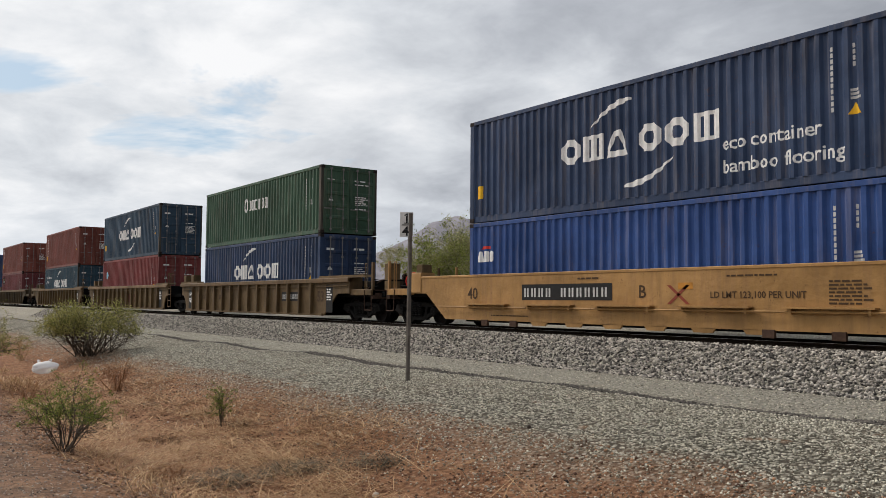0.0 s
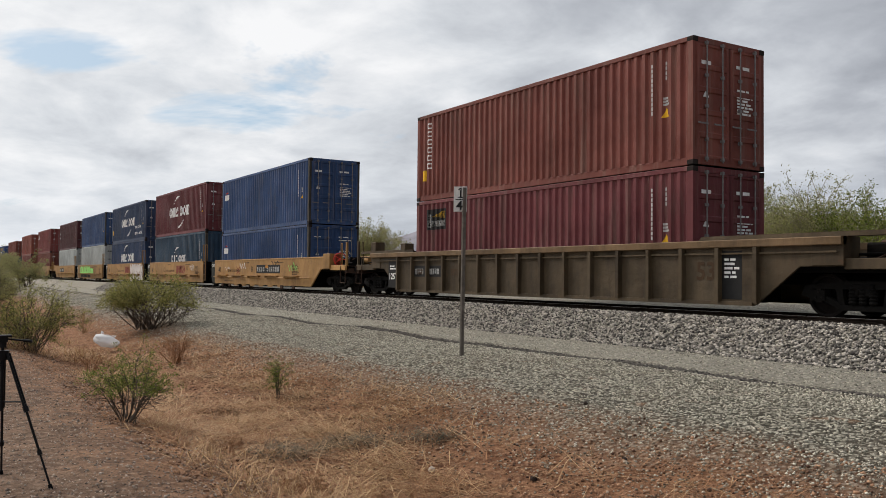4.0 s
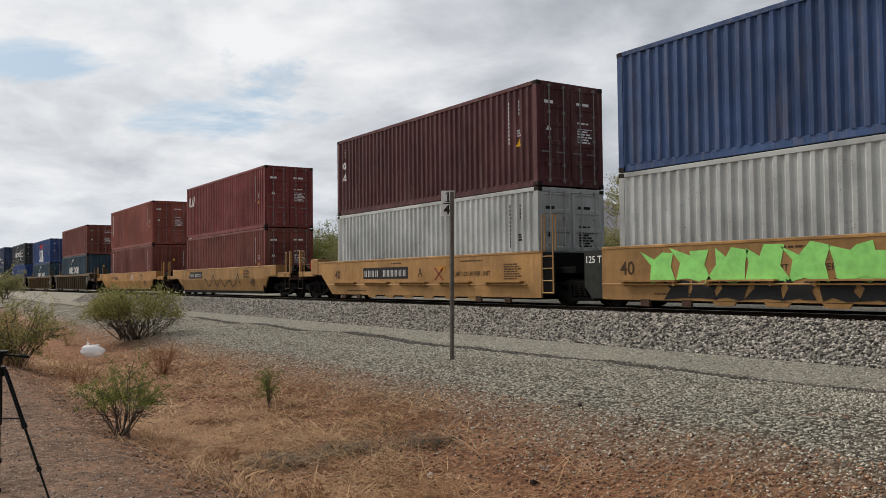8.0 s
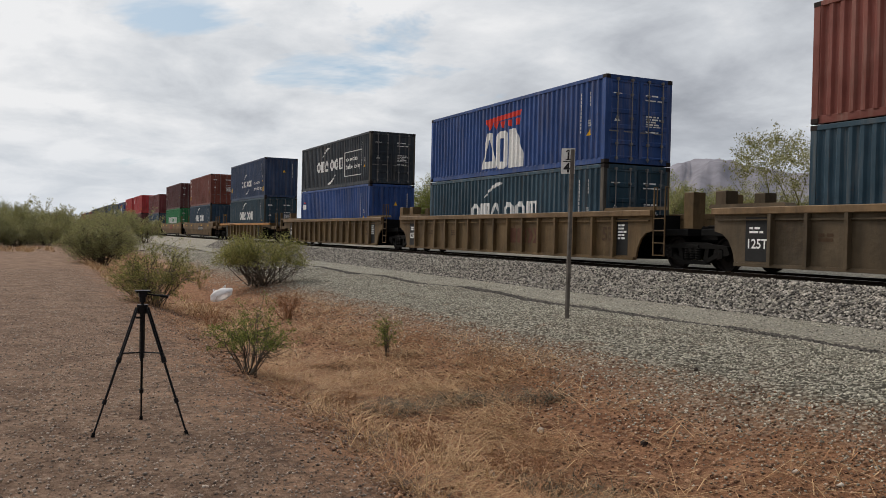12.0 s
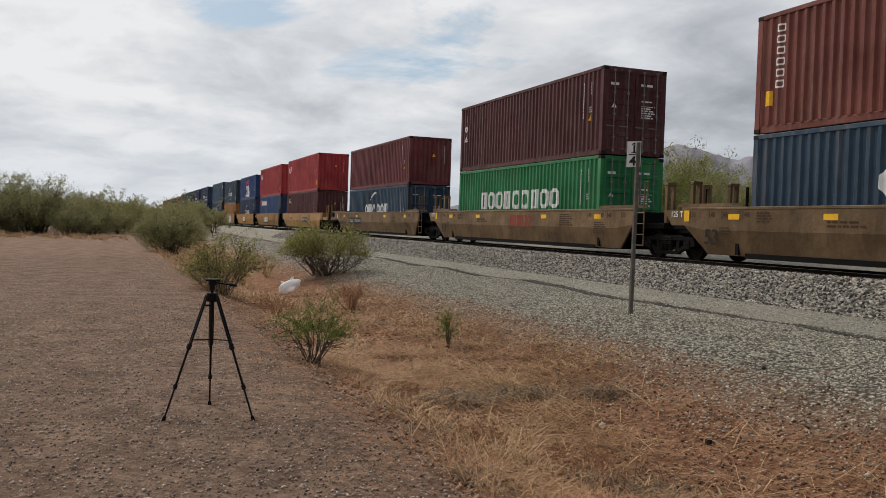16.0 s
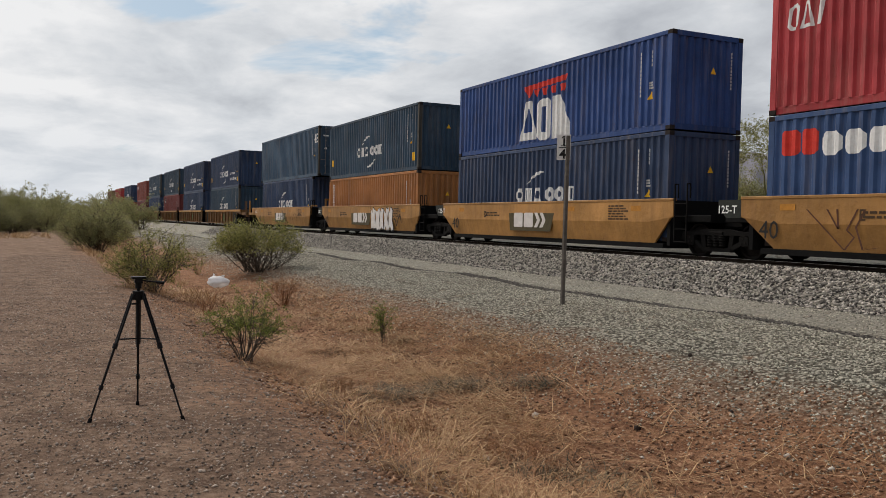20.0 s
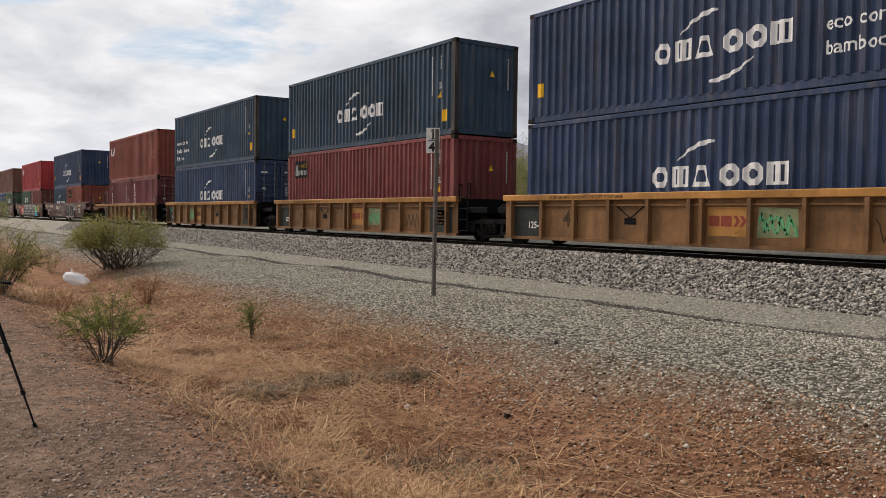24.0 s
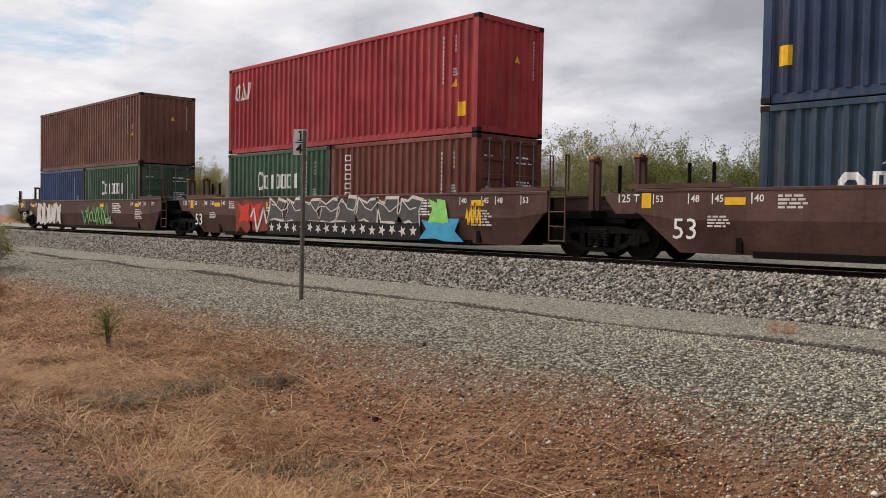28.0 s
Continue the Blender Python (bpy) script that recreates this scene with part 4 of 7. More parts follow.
def folds(x0, x1):
    """Corners (x, depth) of the trapezoidal corrugation between x0 and x1."""
    n = max(1, round((x1 - x0) / PITCH))
    p = (x1 - x0) / n
    pts = [(x0, 0.0)]
    for i in range(n):
        b = x0 + i * p
        pts += [(b + p * 0.16, 0.0), (b + p * 0.35, DEPTH), (b + p * 0.65, DEPTH), (b + p * 0.84, 0.0)]
    pts.append((x1, 0.0))
    return pts


def text_polys(words, height, x, z, bold=0.02):
    """A line of built-in lettering as flat faces, its left foot at (x, z)."""
    cu = bpy.data.curves.new("lettering", "FONT")
    cu.body, cu.size, cu.resolution_u = words, height / 0.70, 2
    cu.offset = height * bold
    ob = bpy.data.objects.new("lettering", cu)
    me = bpy.data.meshes.new_from_object(ob)
    vs = [(v.co.x + x, v.co.y + z) for v in me.vertices]
    polys = [[vs[i] for i in p.vertices] for p in me.polygons]
    bpy.data.objects.remove(ob)
    bpy.data.curves.remove(cu)
    bpy.data.meshes.remove(me)
    return polys


def block(x, z, w, h, cut=0.18, slant=0.0):
    """A plain block with clipped corners that stands for one sign of a trade mark."""
    c = min(w, h) * cut
    pts = [(x + c, z), (x + w - c, z), (x + w, z + c), (x + w, z + h - c), (x + w - c, z + h), (x + c, z + h), (x, z + h - c), (x, z + c)]
    return [(a + (b - z) * slant, b) for a, b in pts]


def hollow(outer, k=0.24):
    """A plain block with an open middle, as a ring of faces; k is the stroke against the block's height."""
    n = len(outer)
    x0, x1 = min(a for a, _ in outer), max(a for a, _ in outer)
    z0, z1 = min(b for _, b in outer), max(b for _, b in outer)
    t = k * (z1 - z0)
    fx, fz = 1 - 2 * t / (x1 - x0), 1 - 2 * t / (z1 - z0)
    cx, cz = (x0 + x1) / 2, (z0 + z1) / 2
    inner = [(cx + (a - cx) * fx, cz + (b - cz) * fz) for a, b in outer]
    return [[outer[i], outer[(i + 1) % n], inner[(i + 1) % n], inner[i]] for i in range(n)]


def grille(x, z, w, h, n=3):
    """A plain block pierced by n - 1 upright slots."""
    b = w / (1.5 * n - 0.5)
    t = 0.14 * h
    xs = sorted([x + i * 1.5 * b for i in range(n)] + [x + i * 1.5 * b + b for i in range(n)])
    zs = [z, z + t, z + h - t, z + h]
    return [[(xs[i], zs[j]), (xs[i + 1], zs[j]), (xs[i + 1], zs[j + 1]), (xs[i], zs[j + 1])] for i in range(len(xs) - 1) for j in range(3) if i % 2 == 0 or j != 1]


def wedge(x, z, w, h):
    """A plain steep-sided wedge."""
    return [(x, z), (x + w, z), (x + w * 0.66, z + h), (x + w * 0.34, z + h)]


def bars(x, z, w, h, n, gap=0.45):
    """Unreadable lines of lettering as plain bars of height h, a bar a word, from the top down."""
    out = []
    for i in range(n):
        a, end, k = x, x + w * (0.75 + 0.25 * ((i * 7) % 3) / 2), i * 3
        b = z - i * h * (1 + gap)
        while a < end - h:
            ln = min(end - a, h * (2.2 + (k * 5) % 4)) if w > h * 5 else end - a
            out.append([(a, b - h), (a + ln, b - h), (a + ln, b), (a, b)])
            a += ln + h * 0.8
            k += 1
    return out


def column(x, z, w, h, n, gap=0.35):
    """A standing row of n small plain blocks, from the top down."""
    return [block(x, z - (i + 1) * h - i * h * gap, w, h, 0.15) for i in range(n)]


def triangle(x, z, s):
    return [(x, z), (x + s, z), (x + s / 2, z + s * 0.92)]


def sweep(x, z, w, h, flip=1):
    """A tapering swoosh: thick and broad at one end, drawn out to a point at the other."""
    up, dn = [], []
    for i in range(9):
        t = i / 8
        cx, cz = x + w * t, z + flip * h * (1 - (1 - t) ** 2.2)
        th = 0.15 * h * (t ** 0.6) * (1 - 0.75 * max(0, t - 0.72) / 0.28) + 0.01
        up.append((cx, cz + th))
        dn.append((cx, cz - th))
    return up + dn[::-1]


def drape(name, polys, crease=None, y=-SIDE_Y):
    """A thin painted mark that follows the corrugation whose corners are given, or lies flat."""
    bm = bmesh.new()
    for p in polys:
        vs = [bm.verts.new((a, 0, b)) for a, b in p]
        if len(vs) > 2:
            bm.faces.new(vs)
    bmesh.ops.remove_doubles(bm, verts=bm.verts, dist=1e-4)
    if crease:
        lo, hi = min(v.co.x for v in bm.verts), max(v.co.x for v in bm.verts)
        for x, _ in crease:
            if lo < x < hi:
                bmesh.ops.bisect_plane(bm, geom=bm.verts[:] + bm.edges[:] + bm.faces[:], plane_co=(x, 0, 0), plane_no=(1, 0, 0), dist=1e-5)
        cx, cd = [c[0] for c in crease], [c[1] for c in crease]
        for v in bm.verts:
            v.co.y = y + float(np.interp(v.co.x, cx, cd)) - 0.004
    else:
        for v in bm.verts:
            v.co.y = y - 0.004
    for f in bm.faces:
        if f.normal.y > 0:
            f.normal_flip()
    bmesh.ops.recalc_face_normals(bm, faces=bm.faces)
    me = bpy.data.meshes.new(name)
    bm.to_mesh(me)
    bm.free()
    return me


# trade marks as plain shapes: a list of (name, material, polygons) in the side's (x, z)
def mark_wave(x, z, k=1.0, low=True):
    """Two groups of three blocks with a swoosh above and one below."""
    h, w = 0.62 * k, 0.66 * k
    xs = [x + i * 0.76 * k for i in range(3)] + [x + 2.52 * k + i * 0.76 * k for i in range(3)]
    polys = []
    for i, a in enumerate(xs):
        if i == 2:
            polys.append(hollow([(a - 0.02 * k, z), (a + w + 0.02 * k, z), (a + w * 0.68, z + h), (a + w * 0.32, z + h)], 0.23))
        elif i in (1, 5):
            polys.append(grille(a, z, w, h, 3))
        else:
            polys.append(hollow(block(a, z, w * 0.95, h, 0.28), 0.28))
    polys.append(sweep(x + 0.98 * k, z + 0.78 * k, 1.30 * k, 0.52 * k))
    if low:
        polys.append([(2 * (x + 2.85 * k) - a, 2 * (z - 0.18 * k) - b) for a, b in sweep(x + 2.2 * k, z - 0.16 * k, 1.45 * k, 0.52 * k)])
    return [("emblem", WHITE, polys)]


def mark_three(x, z):
    """Three tall blocks under a red notched bar."""
    polys = [hollow(wedge(x, z + 0.06, 1.05, 1.30), 0.2), hollow(block(x + 1.08, z, 0.80, 1.34, 0.2), 0.19), [(x + 2.0, z), (x + 3.02, z), (x + 3.02, z + 0.30), (x + 2.46, z + 1.36), (x + 2.0, z + 1.36)]]
    red = [[(x + 0.2, z + 1.86), (x + 2.85, z + 1.96), (x + 2.75, z + 1.78), (x + 0.3, z + 1.68)]] + [[(x + 0.35 + i * 0.5, z + 1.68), (x + 0.72 + i * 0.5, z + 1.70), (x + 0.62 + i * 0.5, z + 1.46), (x + 0.46 + i * 0.5, z + 1.46)] for i in range(5)]
    return [("emblem", WHITE, polys), ("emblem", REDM, red)]


def mark_small_three(x, z):
    return [("emblem", WHITE, [wedge(x, z, 0.26, 0.30), block(x + 0.28, z, 0.2, 0.3), block(x + 0.5, z, 0.2, 0.3)]), ("emblem", REDM, [[(x + 0.16, z + 0.36), (x + 0.60, z + 0.37), (x + 0.56, z + 0.44), (x + 0.20, z + 0.44)]])]


def mark_column(x, z):
    return [("emblem", WHITE, [hollow(q, 0.22) for q in column(x, z, 0.24, 0.19, 6, 0.42)])]


def mark_slash(x, z):
    return [("emblem", WHITE, [hollow(block(x, z, 0.28, 0.56, 0.3, 0.12), 0.13), hollow(wedge(x + 0.34, z, 0.36, 0.56), 0.14), block(x + 0.80, z, 0.09, 0.56, 0.1, 0.12)])]


def mark_stack3(x, z):
    return [("emblem", WHITE, [block(x + 0.1, z - 0.40, 0.09, 0.38), hollow(block(x, z - 0.82, 0.30, 0.30, 0.3), 0.22), hollow(wedge(x, z - 1.24, 0.32, 0.32), 0.2)])]


def mark_wide9(x, z):
    return [("emblem", WHITE, [hollow(block(x + i * 0.785, z, 0.62, 0.72, 0.2), 0.2) if i % 3 else grille(x + i * 0.785, z, 0.6, 0.72, 2) for i in range(9)])]


def mark_seven(x, z):
    return [("emblem", WHITE, [hollow(block(x, z, 0.38, 0.60, 0.3), 0.16)] + [grille(x + 0.47 + i * 0.34, z + 0.03, 0.22, 0.46, 2) if i % 2 else hollow(block(x + 0.45 + i * 0.34, z + 0.03, 0.25, 0.46, 0.2), 0.14) for i in range(6)])]


def mark_plate(x, z):
    """A dark plate with a yellow beam and pale blocks."""
    return [("emblem", BLACK, [[(x, z), (x + 1.24, z), (x + 1.24, z + 0.68), (x, z + 0.68)]]),
            ("emblem", YELLOW, [[(x + 0.34, z + 0.44), (x + 1.20, z + 0.36), (x + 1.20, z + 0.64)]]),
            ("emblem", WHITE, [[(x + 0.1, z + 0.08), (x + 0.3, z + 0.08), (x + 0.26, z + 0.52), (x + 0.14, z + 0.52)]] + [block(x + 0.36 + i * 0.14, z + 0.10, 0.11, 0.2) for i in range(6)])]


def mark_sea(x, z):
    return [("emblem", REDM, [block(x, z + 0.05, 0.50, 0.55), block(x + 0.56, z + 0.05, 0.42, 0.55)]), ("emblem", WHITE, [block(x + 1.06 + i * 0.56, z, 0.50, 0.50 if i < 4 else 0.5, 0.25) for i in range(5)])]


def mark_disc(x, z):
    return [("emblem", SKYM, [[(x + 0.24 * math.cos(t * 0.5236), z + 0.24 * math.sin(t * 0.5236)) for t in range(12)]])]


def words(lines, x, z, h, step=None):
    out = []
    for i, w in enumerate(lines):
        out += text_polys(w, h, x, z - i * (step or h * 1.75))
    return [("lettering", WHITE, out)]


MARKS = {
    "wave": lambda H: mark_wave(3.78, H - 1.72), "wave_low": lambda H: mark_wave(3.78, H - 1.60, 1.0, False),
    "wave_s": lambda H: mark_wave(4.38, H - 1.95, 0.74), "wave_s_low": lambda H: mark_wave(4.38, H - 1.78, 0.74, False),
    "wave_20": lambda H: mark_wave(1.4, H - 1.70, 0.74, False),
    "eco": lambda H: mark_wave(3.78, H - 1.72) + words(["eco container", "bamboo flooring"], 8.52, H - 1.98, 0.275),
    "eco_s": lambda H: mark_wave(4.38, H - 1.95, 0.74) + words(["eco container", "bamboo flooring"], 8.52, H - 1.85, 0.26),
    "eco_box": lambda H: mark_wave(3.2, H - 1.62) + words(["eco container", "bamboo flooring"], 8.45, H - 1.28, 0.235)
    + [("line", WHITE, [[(8.2, H - 0.78), (10.85, H - 0.78), (10.85, H - 0.82), (8.2, H - 0.82)], [(8.2, H - 2.05), (10.85, H - 2.05), (10.85, H - 2.09), (8.2, H - 2.09)], [(8.2, H - 2.09), (8.24, H - 2.09), (8.24, H - 0.78), (8.2, H - 0.78)]])],
    "eco_left": lambda H: mark_wave(4.38, H - 1.95, 0.74) + words(["eco container", "bamboo flooring", "light steel"], 0.45, H - 1.60, 0.225, 0.43),
    "eco_words": lambda H: words(["ecological container", "light steel"], 0.5, H - 0.85, 0.2, 0.38) + mark_wave(3.78, H - 1.60, 1.0, False),
    "three": lambda H: mark_three(4.55, H - 2.40), "three_s": lambda H: mark_small_three(0.35, H - 1.1),
    "column": lambda H: mark_column(0.66, H - 0.30), "slash": lambda H: mark_slash(0.42, H - 1.10), "stack3": lambda H: mark_stack3(0.45, H - 0.35),
    "wide9": lambda H: mark_wide9(2.46, H - 1.72), "seven": lambda H: mark_seven(4.8, H - 1.25), "plate": lambda H: mark_plate(0.62, H - 0.98),
    "sea": lambda H: mark_sea(0.36, H - 0.95), "disc": lambda H: mark_disc(1.1, H - 0.95), "seven_20": lambda H: mark_seven(1.9, H - 1.25),
    "forty_five": lambda H: [("lettering", WHITE, text_polys("45", 0.52, FORTYFIVE - 0.95, H - 0.95))], "two_stack3": lambda H: mark_stack3(0.55, H - 0.30), "": lambda H: [],
}


# ---- containers ----
CACHE = {}


def cached(key, make):
    if key not in CACHE:
        CACHE[key] = make()
    return CACHE[key]


def side_mesh(L, H):
    s = Shape()
    z0, z1 = 0.16, H - 0.10
    pts = folds(0.16, L - 0.16)
    vs = [(x, -SIDE_Y + d, z) for x, d in pts for z in (z0, z1)]
    s.add(vs, [(2 * i, 2 * i + 2, 2 * i + 3, 2 * i + 1) for i in range(len(pts) - 1)])
    return s.mesh("side_panel")


def end_mesh(H):
    s = Shape()
    pts = folds(-1.06, 1.06)
    vs = [(-d, y, z) for y, d in pts for z in (0.16, H - 0.12)]
    s.add(vs, [(2 * i, 2 * i + 2, 2 * i + 3, 2 * i + 1) for i in range(len(pts) - 1)])
    return s.mesh("end_wall")


def door_mesh(H):
    """One leaf, hinged at y = 0 and 1.1 wide, facing +x, with five pressed panels."""
    z0, z1 = 0.17, H - 0.14
    n = 5
    p = (z1 - z0) / n
    zs = [(z0, 0.0)]
    for k in range(n):
        b = z0 + k * p
        zs += [(b + 0.05, 0.0), (b + 0.075, -0.022), (b + p - 0.075, -0.022), (b + p - 0.05, 0.0)]
    zs.append((z1, 0.0))
    ys = [(0.0, 0), (0.10, 0), (0.125, 1), (1.0, 1), (1.02, 0), (1.10, 0)]
    vs = [(d * f, y, z) for y, f in ys for z, d in zs]
    m = len(zs)
    s = Shape().add(vs, [(i * m + k, (i + 1) * m + k, (i + 1) * m + k + 1, i * m + k + 1) for i in range(len(ys) - 1) for k in range(m - 1)])
    s.add([(-0.05, 0.0, z0), (-0.05, 1.1, z0), (-0.05, 1.1, z1), (-0.05, 0.0, z1)], [(0, 3, 2, 1)])
    return s.mesh("door")


def rod_mesh(H):
    s = Shape()
    s.tube((0.045, 0, 0.08), (0.045, 0, H - 0.08), 0.017, 8)
    for z in (0.12, 0.55, 1.30, 2.0, H - 0.16):
        s.box(0.0, 0.07, -0.035, 0.035, z, z + 0.07)
    s.box(0.055, 0.075, -0.30, 0.02, 0.92, 0.955)
    return s.mesh("lock_rod")


def roof_mesh(L, H):
    s = Shape()
    pts = folds(0.2, L - 0.2)
    vs = [(x, y, H - 0.03 - d * 0.5) for x, d in pts for y in (-1.16, 1.16)]
    s.add(vs, [(2 * i, 2 * i + 1, 2 * i + 3, 2 * i + 2) for i in range(len(pts) - 1)])
    return s.mesh("roof")


def container(L, H, colour, marks, end, label, stack="containers on the train"):
    """A shipping container: base at z = 0, rear end at x = 0, front at x = L. end: 'd' has the doors in front, 'b' a blank wall."""
    mat = BOX[colour]
    ob = tagged(new("container"), label, "container", stack)
    k = (round(L, 2), round(H, 2))
    turn = Matrix.Translation((L, 0, 0)) @ pose(0, 0, 0, 0, 0, 180)
    sm = cached(("side", k), lambda: side_mesh(L, H))
    part("side_panel", sm, mat, ob)
    part("side_panel", sm, mat, ob, at=turn)
    part("roof", cached(("roof", k), lambda: roof_mesh(L, H)), mat, ob)
    part("floor", cached(("floor", k), lambda: Shape().box(0.1, L - 0.1, -1.15, 1.15, 0.10, 0.16).mesh("floor")), GRIME_SHADE, ob)
    em = cached(("end", k[1]), lambda: end_mesh(H))
    front, rear = Matrix.Translation((L - 0.02, 0, 0)), pose(0.02, 0, 0, 0, 0, 180)
    blank, doors = (rear, Matrix.Translation((L, 0, 0))) if end == "d" else (front, pose(0, 0, 0, 0, 0, 180))
    part("end_wall", em, mat, ob, at=blank)
    dm, rm = cached(("door", k[1]), lambda: door_mesh(H)), cached(("rod", k[1]), lambda: rod_mesh(H))
    for s, m in ((-1, Matrix.Diagonal((1, 1, 1, 1))), (1, None)):
        leaf = part("door", dm, mat, ob, at=doors @ Matrix.Translation((0.0, -1.115 if s < 0 else 0.015, 0)))
        for y in (0.30, 0.82):
            part("lock_rod", rm, GALV if colour == "white" else ROD, leaf, at=Matrix.Translation((0, y, 0)))
    top = cached(("toprail", k), lambda: Shape().box(0.16, L - 0.16, -0.035, 0.035, -0.11, 0.0, 0.008).mesh("top_rail"))
    low = cached(("lowrail", k), lambda: Shape().box(0.16, L - 0.16, -0.03, 0.03, 0.0, 0.17, 0.008).mesh("bottom_rail"))
    head = cached(("header", 0), lambda: Shape().box(-0.04, 0.04, -1.06, 1.06, -0.13, 0.0).mesh("header"))
    sill = cached(("sill", 0), lambda: Shape().box(-0.04, 0.04, -1.06, 1.06, 0.02, 0.17).mesh("sill"))
    post = cached(("post", k[1]), lambda: Shape().box(-0.08, 0.08, -0.075, 0.075, 0.11, H - 0.11).mesh("corner_post"))
    cast = cached(("casting", 0), lambda: Shape().loft([(-0.089, _ring(0.081, 0.059)), (0.089, _ring(0.081, 0.059))]).mesh("corner_casting"))
    for s in (-1, 1):
        part("top_rail", top, mat, ob, at=Matrix.Translation((0, s * (1.219 - 0.036), H)))
        part("bottom_rail", low, mat, ob, at=Matrix.Translation((0, s * (1.219 - 0.062), 0)))
        for x in (0.09, L - 0.09):
            part("corner_post", post, POSTM if x > 1 and colour in ("azure", "slate", "teal", "green", "steel", "ink") else mat, ob, at=Matrix.Translation((x, s * 1.142, 0)))
            for z in (0.059, H - 0.059):
                part("corner_casting", cast, RAILP, ob, at=Matrix.Translation((x, s * 1.139, z)))
    for x in (0.05, L - 0.05):
        part("header", head, mat, ob, at=Matrix.Translation((x, 0, H)))
        part("sill", sill, mat, ob, at=Matrix.Translation((x, 0, 0)))
    crease = folds(0.16, L - 0.16)
    for i, (nm, mm, polys) in enumerate(MARKS[marks](H)):
        if nm == "emblem":
            for q, poly in enumerate(polys):
                part("emblem_block", cached(("mark", marks, k, i, q), lambda: drape(nm, poly if isinstance(poly[0], list) else [poly], crease)), mm, ob)
        else:
            tagged(part(nm, cached(("mark", marks, k, i), lambda: drape(nm, polys, crease)), mm, ob), kind="stuff")
    # standing identity columns, warning marks
    hx = L - 1.28
    idb = part("identity_strip", cached(("idcol", k), lambda: drape("identity_strip", column(hx, H - 0.42, 0.05, 0.085, 11, 0.32) + column(hx + 0.40, H - 0.42, 0.05, 0.085, 4, 0.32) + bars(hx + 0.36, H - 1.25, 0.2, 0.05, 3), crease)), BLACK if colour == "white" else IDM, ob)
    tagged(idb, kind="stuff")
    if colour not in ("green", "leaf", "white"):
        part("warning_mark", cached(("warn", k), lambda: drape("warning_mark", [triangle(hx + 0.32, H - 1.72, 0.24)], crease)), YELLOW, ob)
    if H > 2.7 and (marks in ("eco", "wave", "eco_s", "wave_s") or colour == "brick") and colour != "wine":
        part("yellow_plate", cached(("yr", k), lambda: drape("yellow_plate", [[(0.30, 0.66), (0.54, 0.66), (0.54, 1.02), (0.30, 1.02)]], crease)), YELLOW, ob)
    if end == "b" and colour in ("navy", "slate", "scarlet"):
        part("yellow_plate", cached(("yf", k), lambda: drape("yellow_plate", [[(L - 0.70, 0.42), (L - 0.42, 0.42), (L - 0.42, 0.78), (L - 0.70, 0.78)]], crease)), YELLOW, ob)
    face = Matrix.Translation((L - 0.005 if end == "d" else L - 0.012, 0, 0)) @ pose(0, 0, 0, 0, 0, 90)
    if end == "d":
        dlb = part("door_lettering", cached(("dl", k[1]), lambda: drape("door_lettering", bars(0.22, H - 0.5, 0.72, 0.075, 2) + bars(0.25, H - 1.05, 0.55, 0.045, 8, 0.7) + bars(-0.95, H - 0.52, 0.42, 0.10, 1) + [triangle(-0.9, H - 1.35, 0.2)] + bars(-0.88, H - 1.55, 0.2, 0.28, 1), None, 0.0)), BLACK if colour == "white" else WHITE, ob, at=face)
        tagged(dlb, kind="stuff")
        part("yellow_plate", cached(("yp", k[1]), lambda: drape("yellow_plate", bars(0.55, H - 1.78, 0.26, 0.36, 1), None, 0.0)), YELLOW, ob, at=face)
    else:
        elb = part("end_lettering", cached(("el", k[1]), lambda: drape("end_lettering", column(0.80, H - 0.42, 0.05, 0.07, 11, 0.32), None, 0.0)), IDM, ob, at=face)
        tagged(elb, kind="stuff")
        part("warning_mark", cached(("ew", k[1]), lambda: drape("warning_mark", [triangle(0.1, H - 1.05, 0.2)] + (bars(0.32, H - 1.9, 0.26, 0.4, 1) if colour in ("navy", "slate", "scarlet") else []), None, 0.0)), YELLOW, ob, at=face)
    return ob


def _ring(a, b):
    c = 0.012
    return [(-a + c, -b), (a - c, -b), (a, -b + c), (a, b - c), (a - c, b), (-a + c, b), (-a, b - c), (-a, -b + c)]


# ---- trucks and well cars: rail top at z = 0, the rear end of the load at x = 0 ----
WHEELSETS = []


def truck_frame_mesh():
    s = Shape()
    s.prism([(-1.28, 0.42), (-1.18, 0.62), (-0.62, 0.66), (-0.42, 0.70), (0.42, 0.70), (0.62, 0.66), (1.18, 0.62), (1.28, 0.42), (1.05, 0.36), (1.02, 0.55), (-1.02, 0.55), (-1.05, 0.36)], -0.07, 0.07)
    for m in (-1, 1):
        s.prism([(m * 1.04, 0.42), (m * 0.96, 0.52), (m * 0.42, 0.26), (m * 0.42, 0.15)][::m], -0.06, 0.06)
        s.prism([(m * 0.56, 0.56), (m * 0.42, 0.56), (m * 0.36, 0.20), (m * 0.50, 0.24)][::m], -0.05, 0.05)
        s.box(m * 0.90 - 0.14, m * 0.90 + 0.14, -0.09, 0.09, 0.32, 0.53)
    s.prism([(-0.5, 0.15), (0.5, 0.15), (0.46, 0.25), (-0.46, 0.25)], -0.08, 0.08)
    return s.mesh("side_frame")


def spring_mesh():
    """A coil spring standing on the side frame, as a ribbed column."""
    prof = [(0.0, 0.0)] + [(0.085 if k % 2 else 0.062, 0.02 + k * 0.031) for k in range(10)] + [(0.0, 0.33)]
    t = Shape().lathe_y(prof, 10)
    s = Shape()
    s.add([(x, z, y) for x, y, z in t.v], t.f)
    return s.mesh("spring")


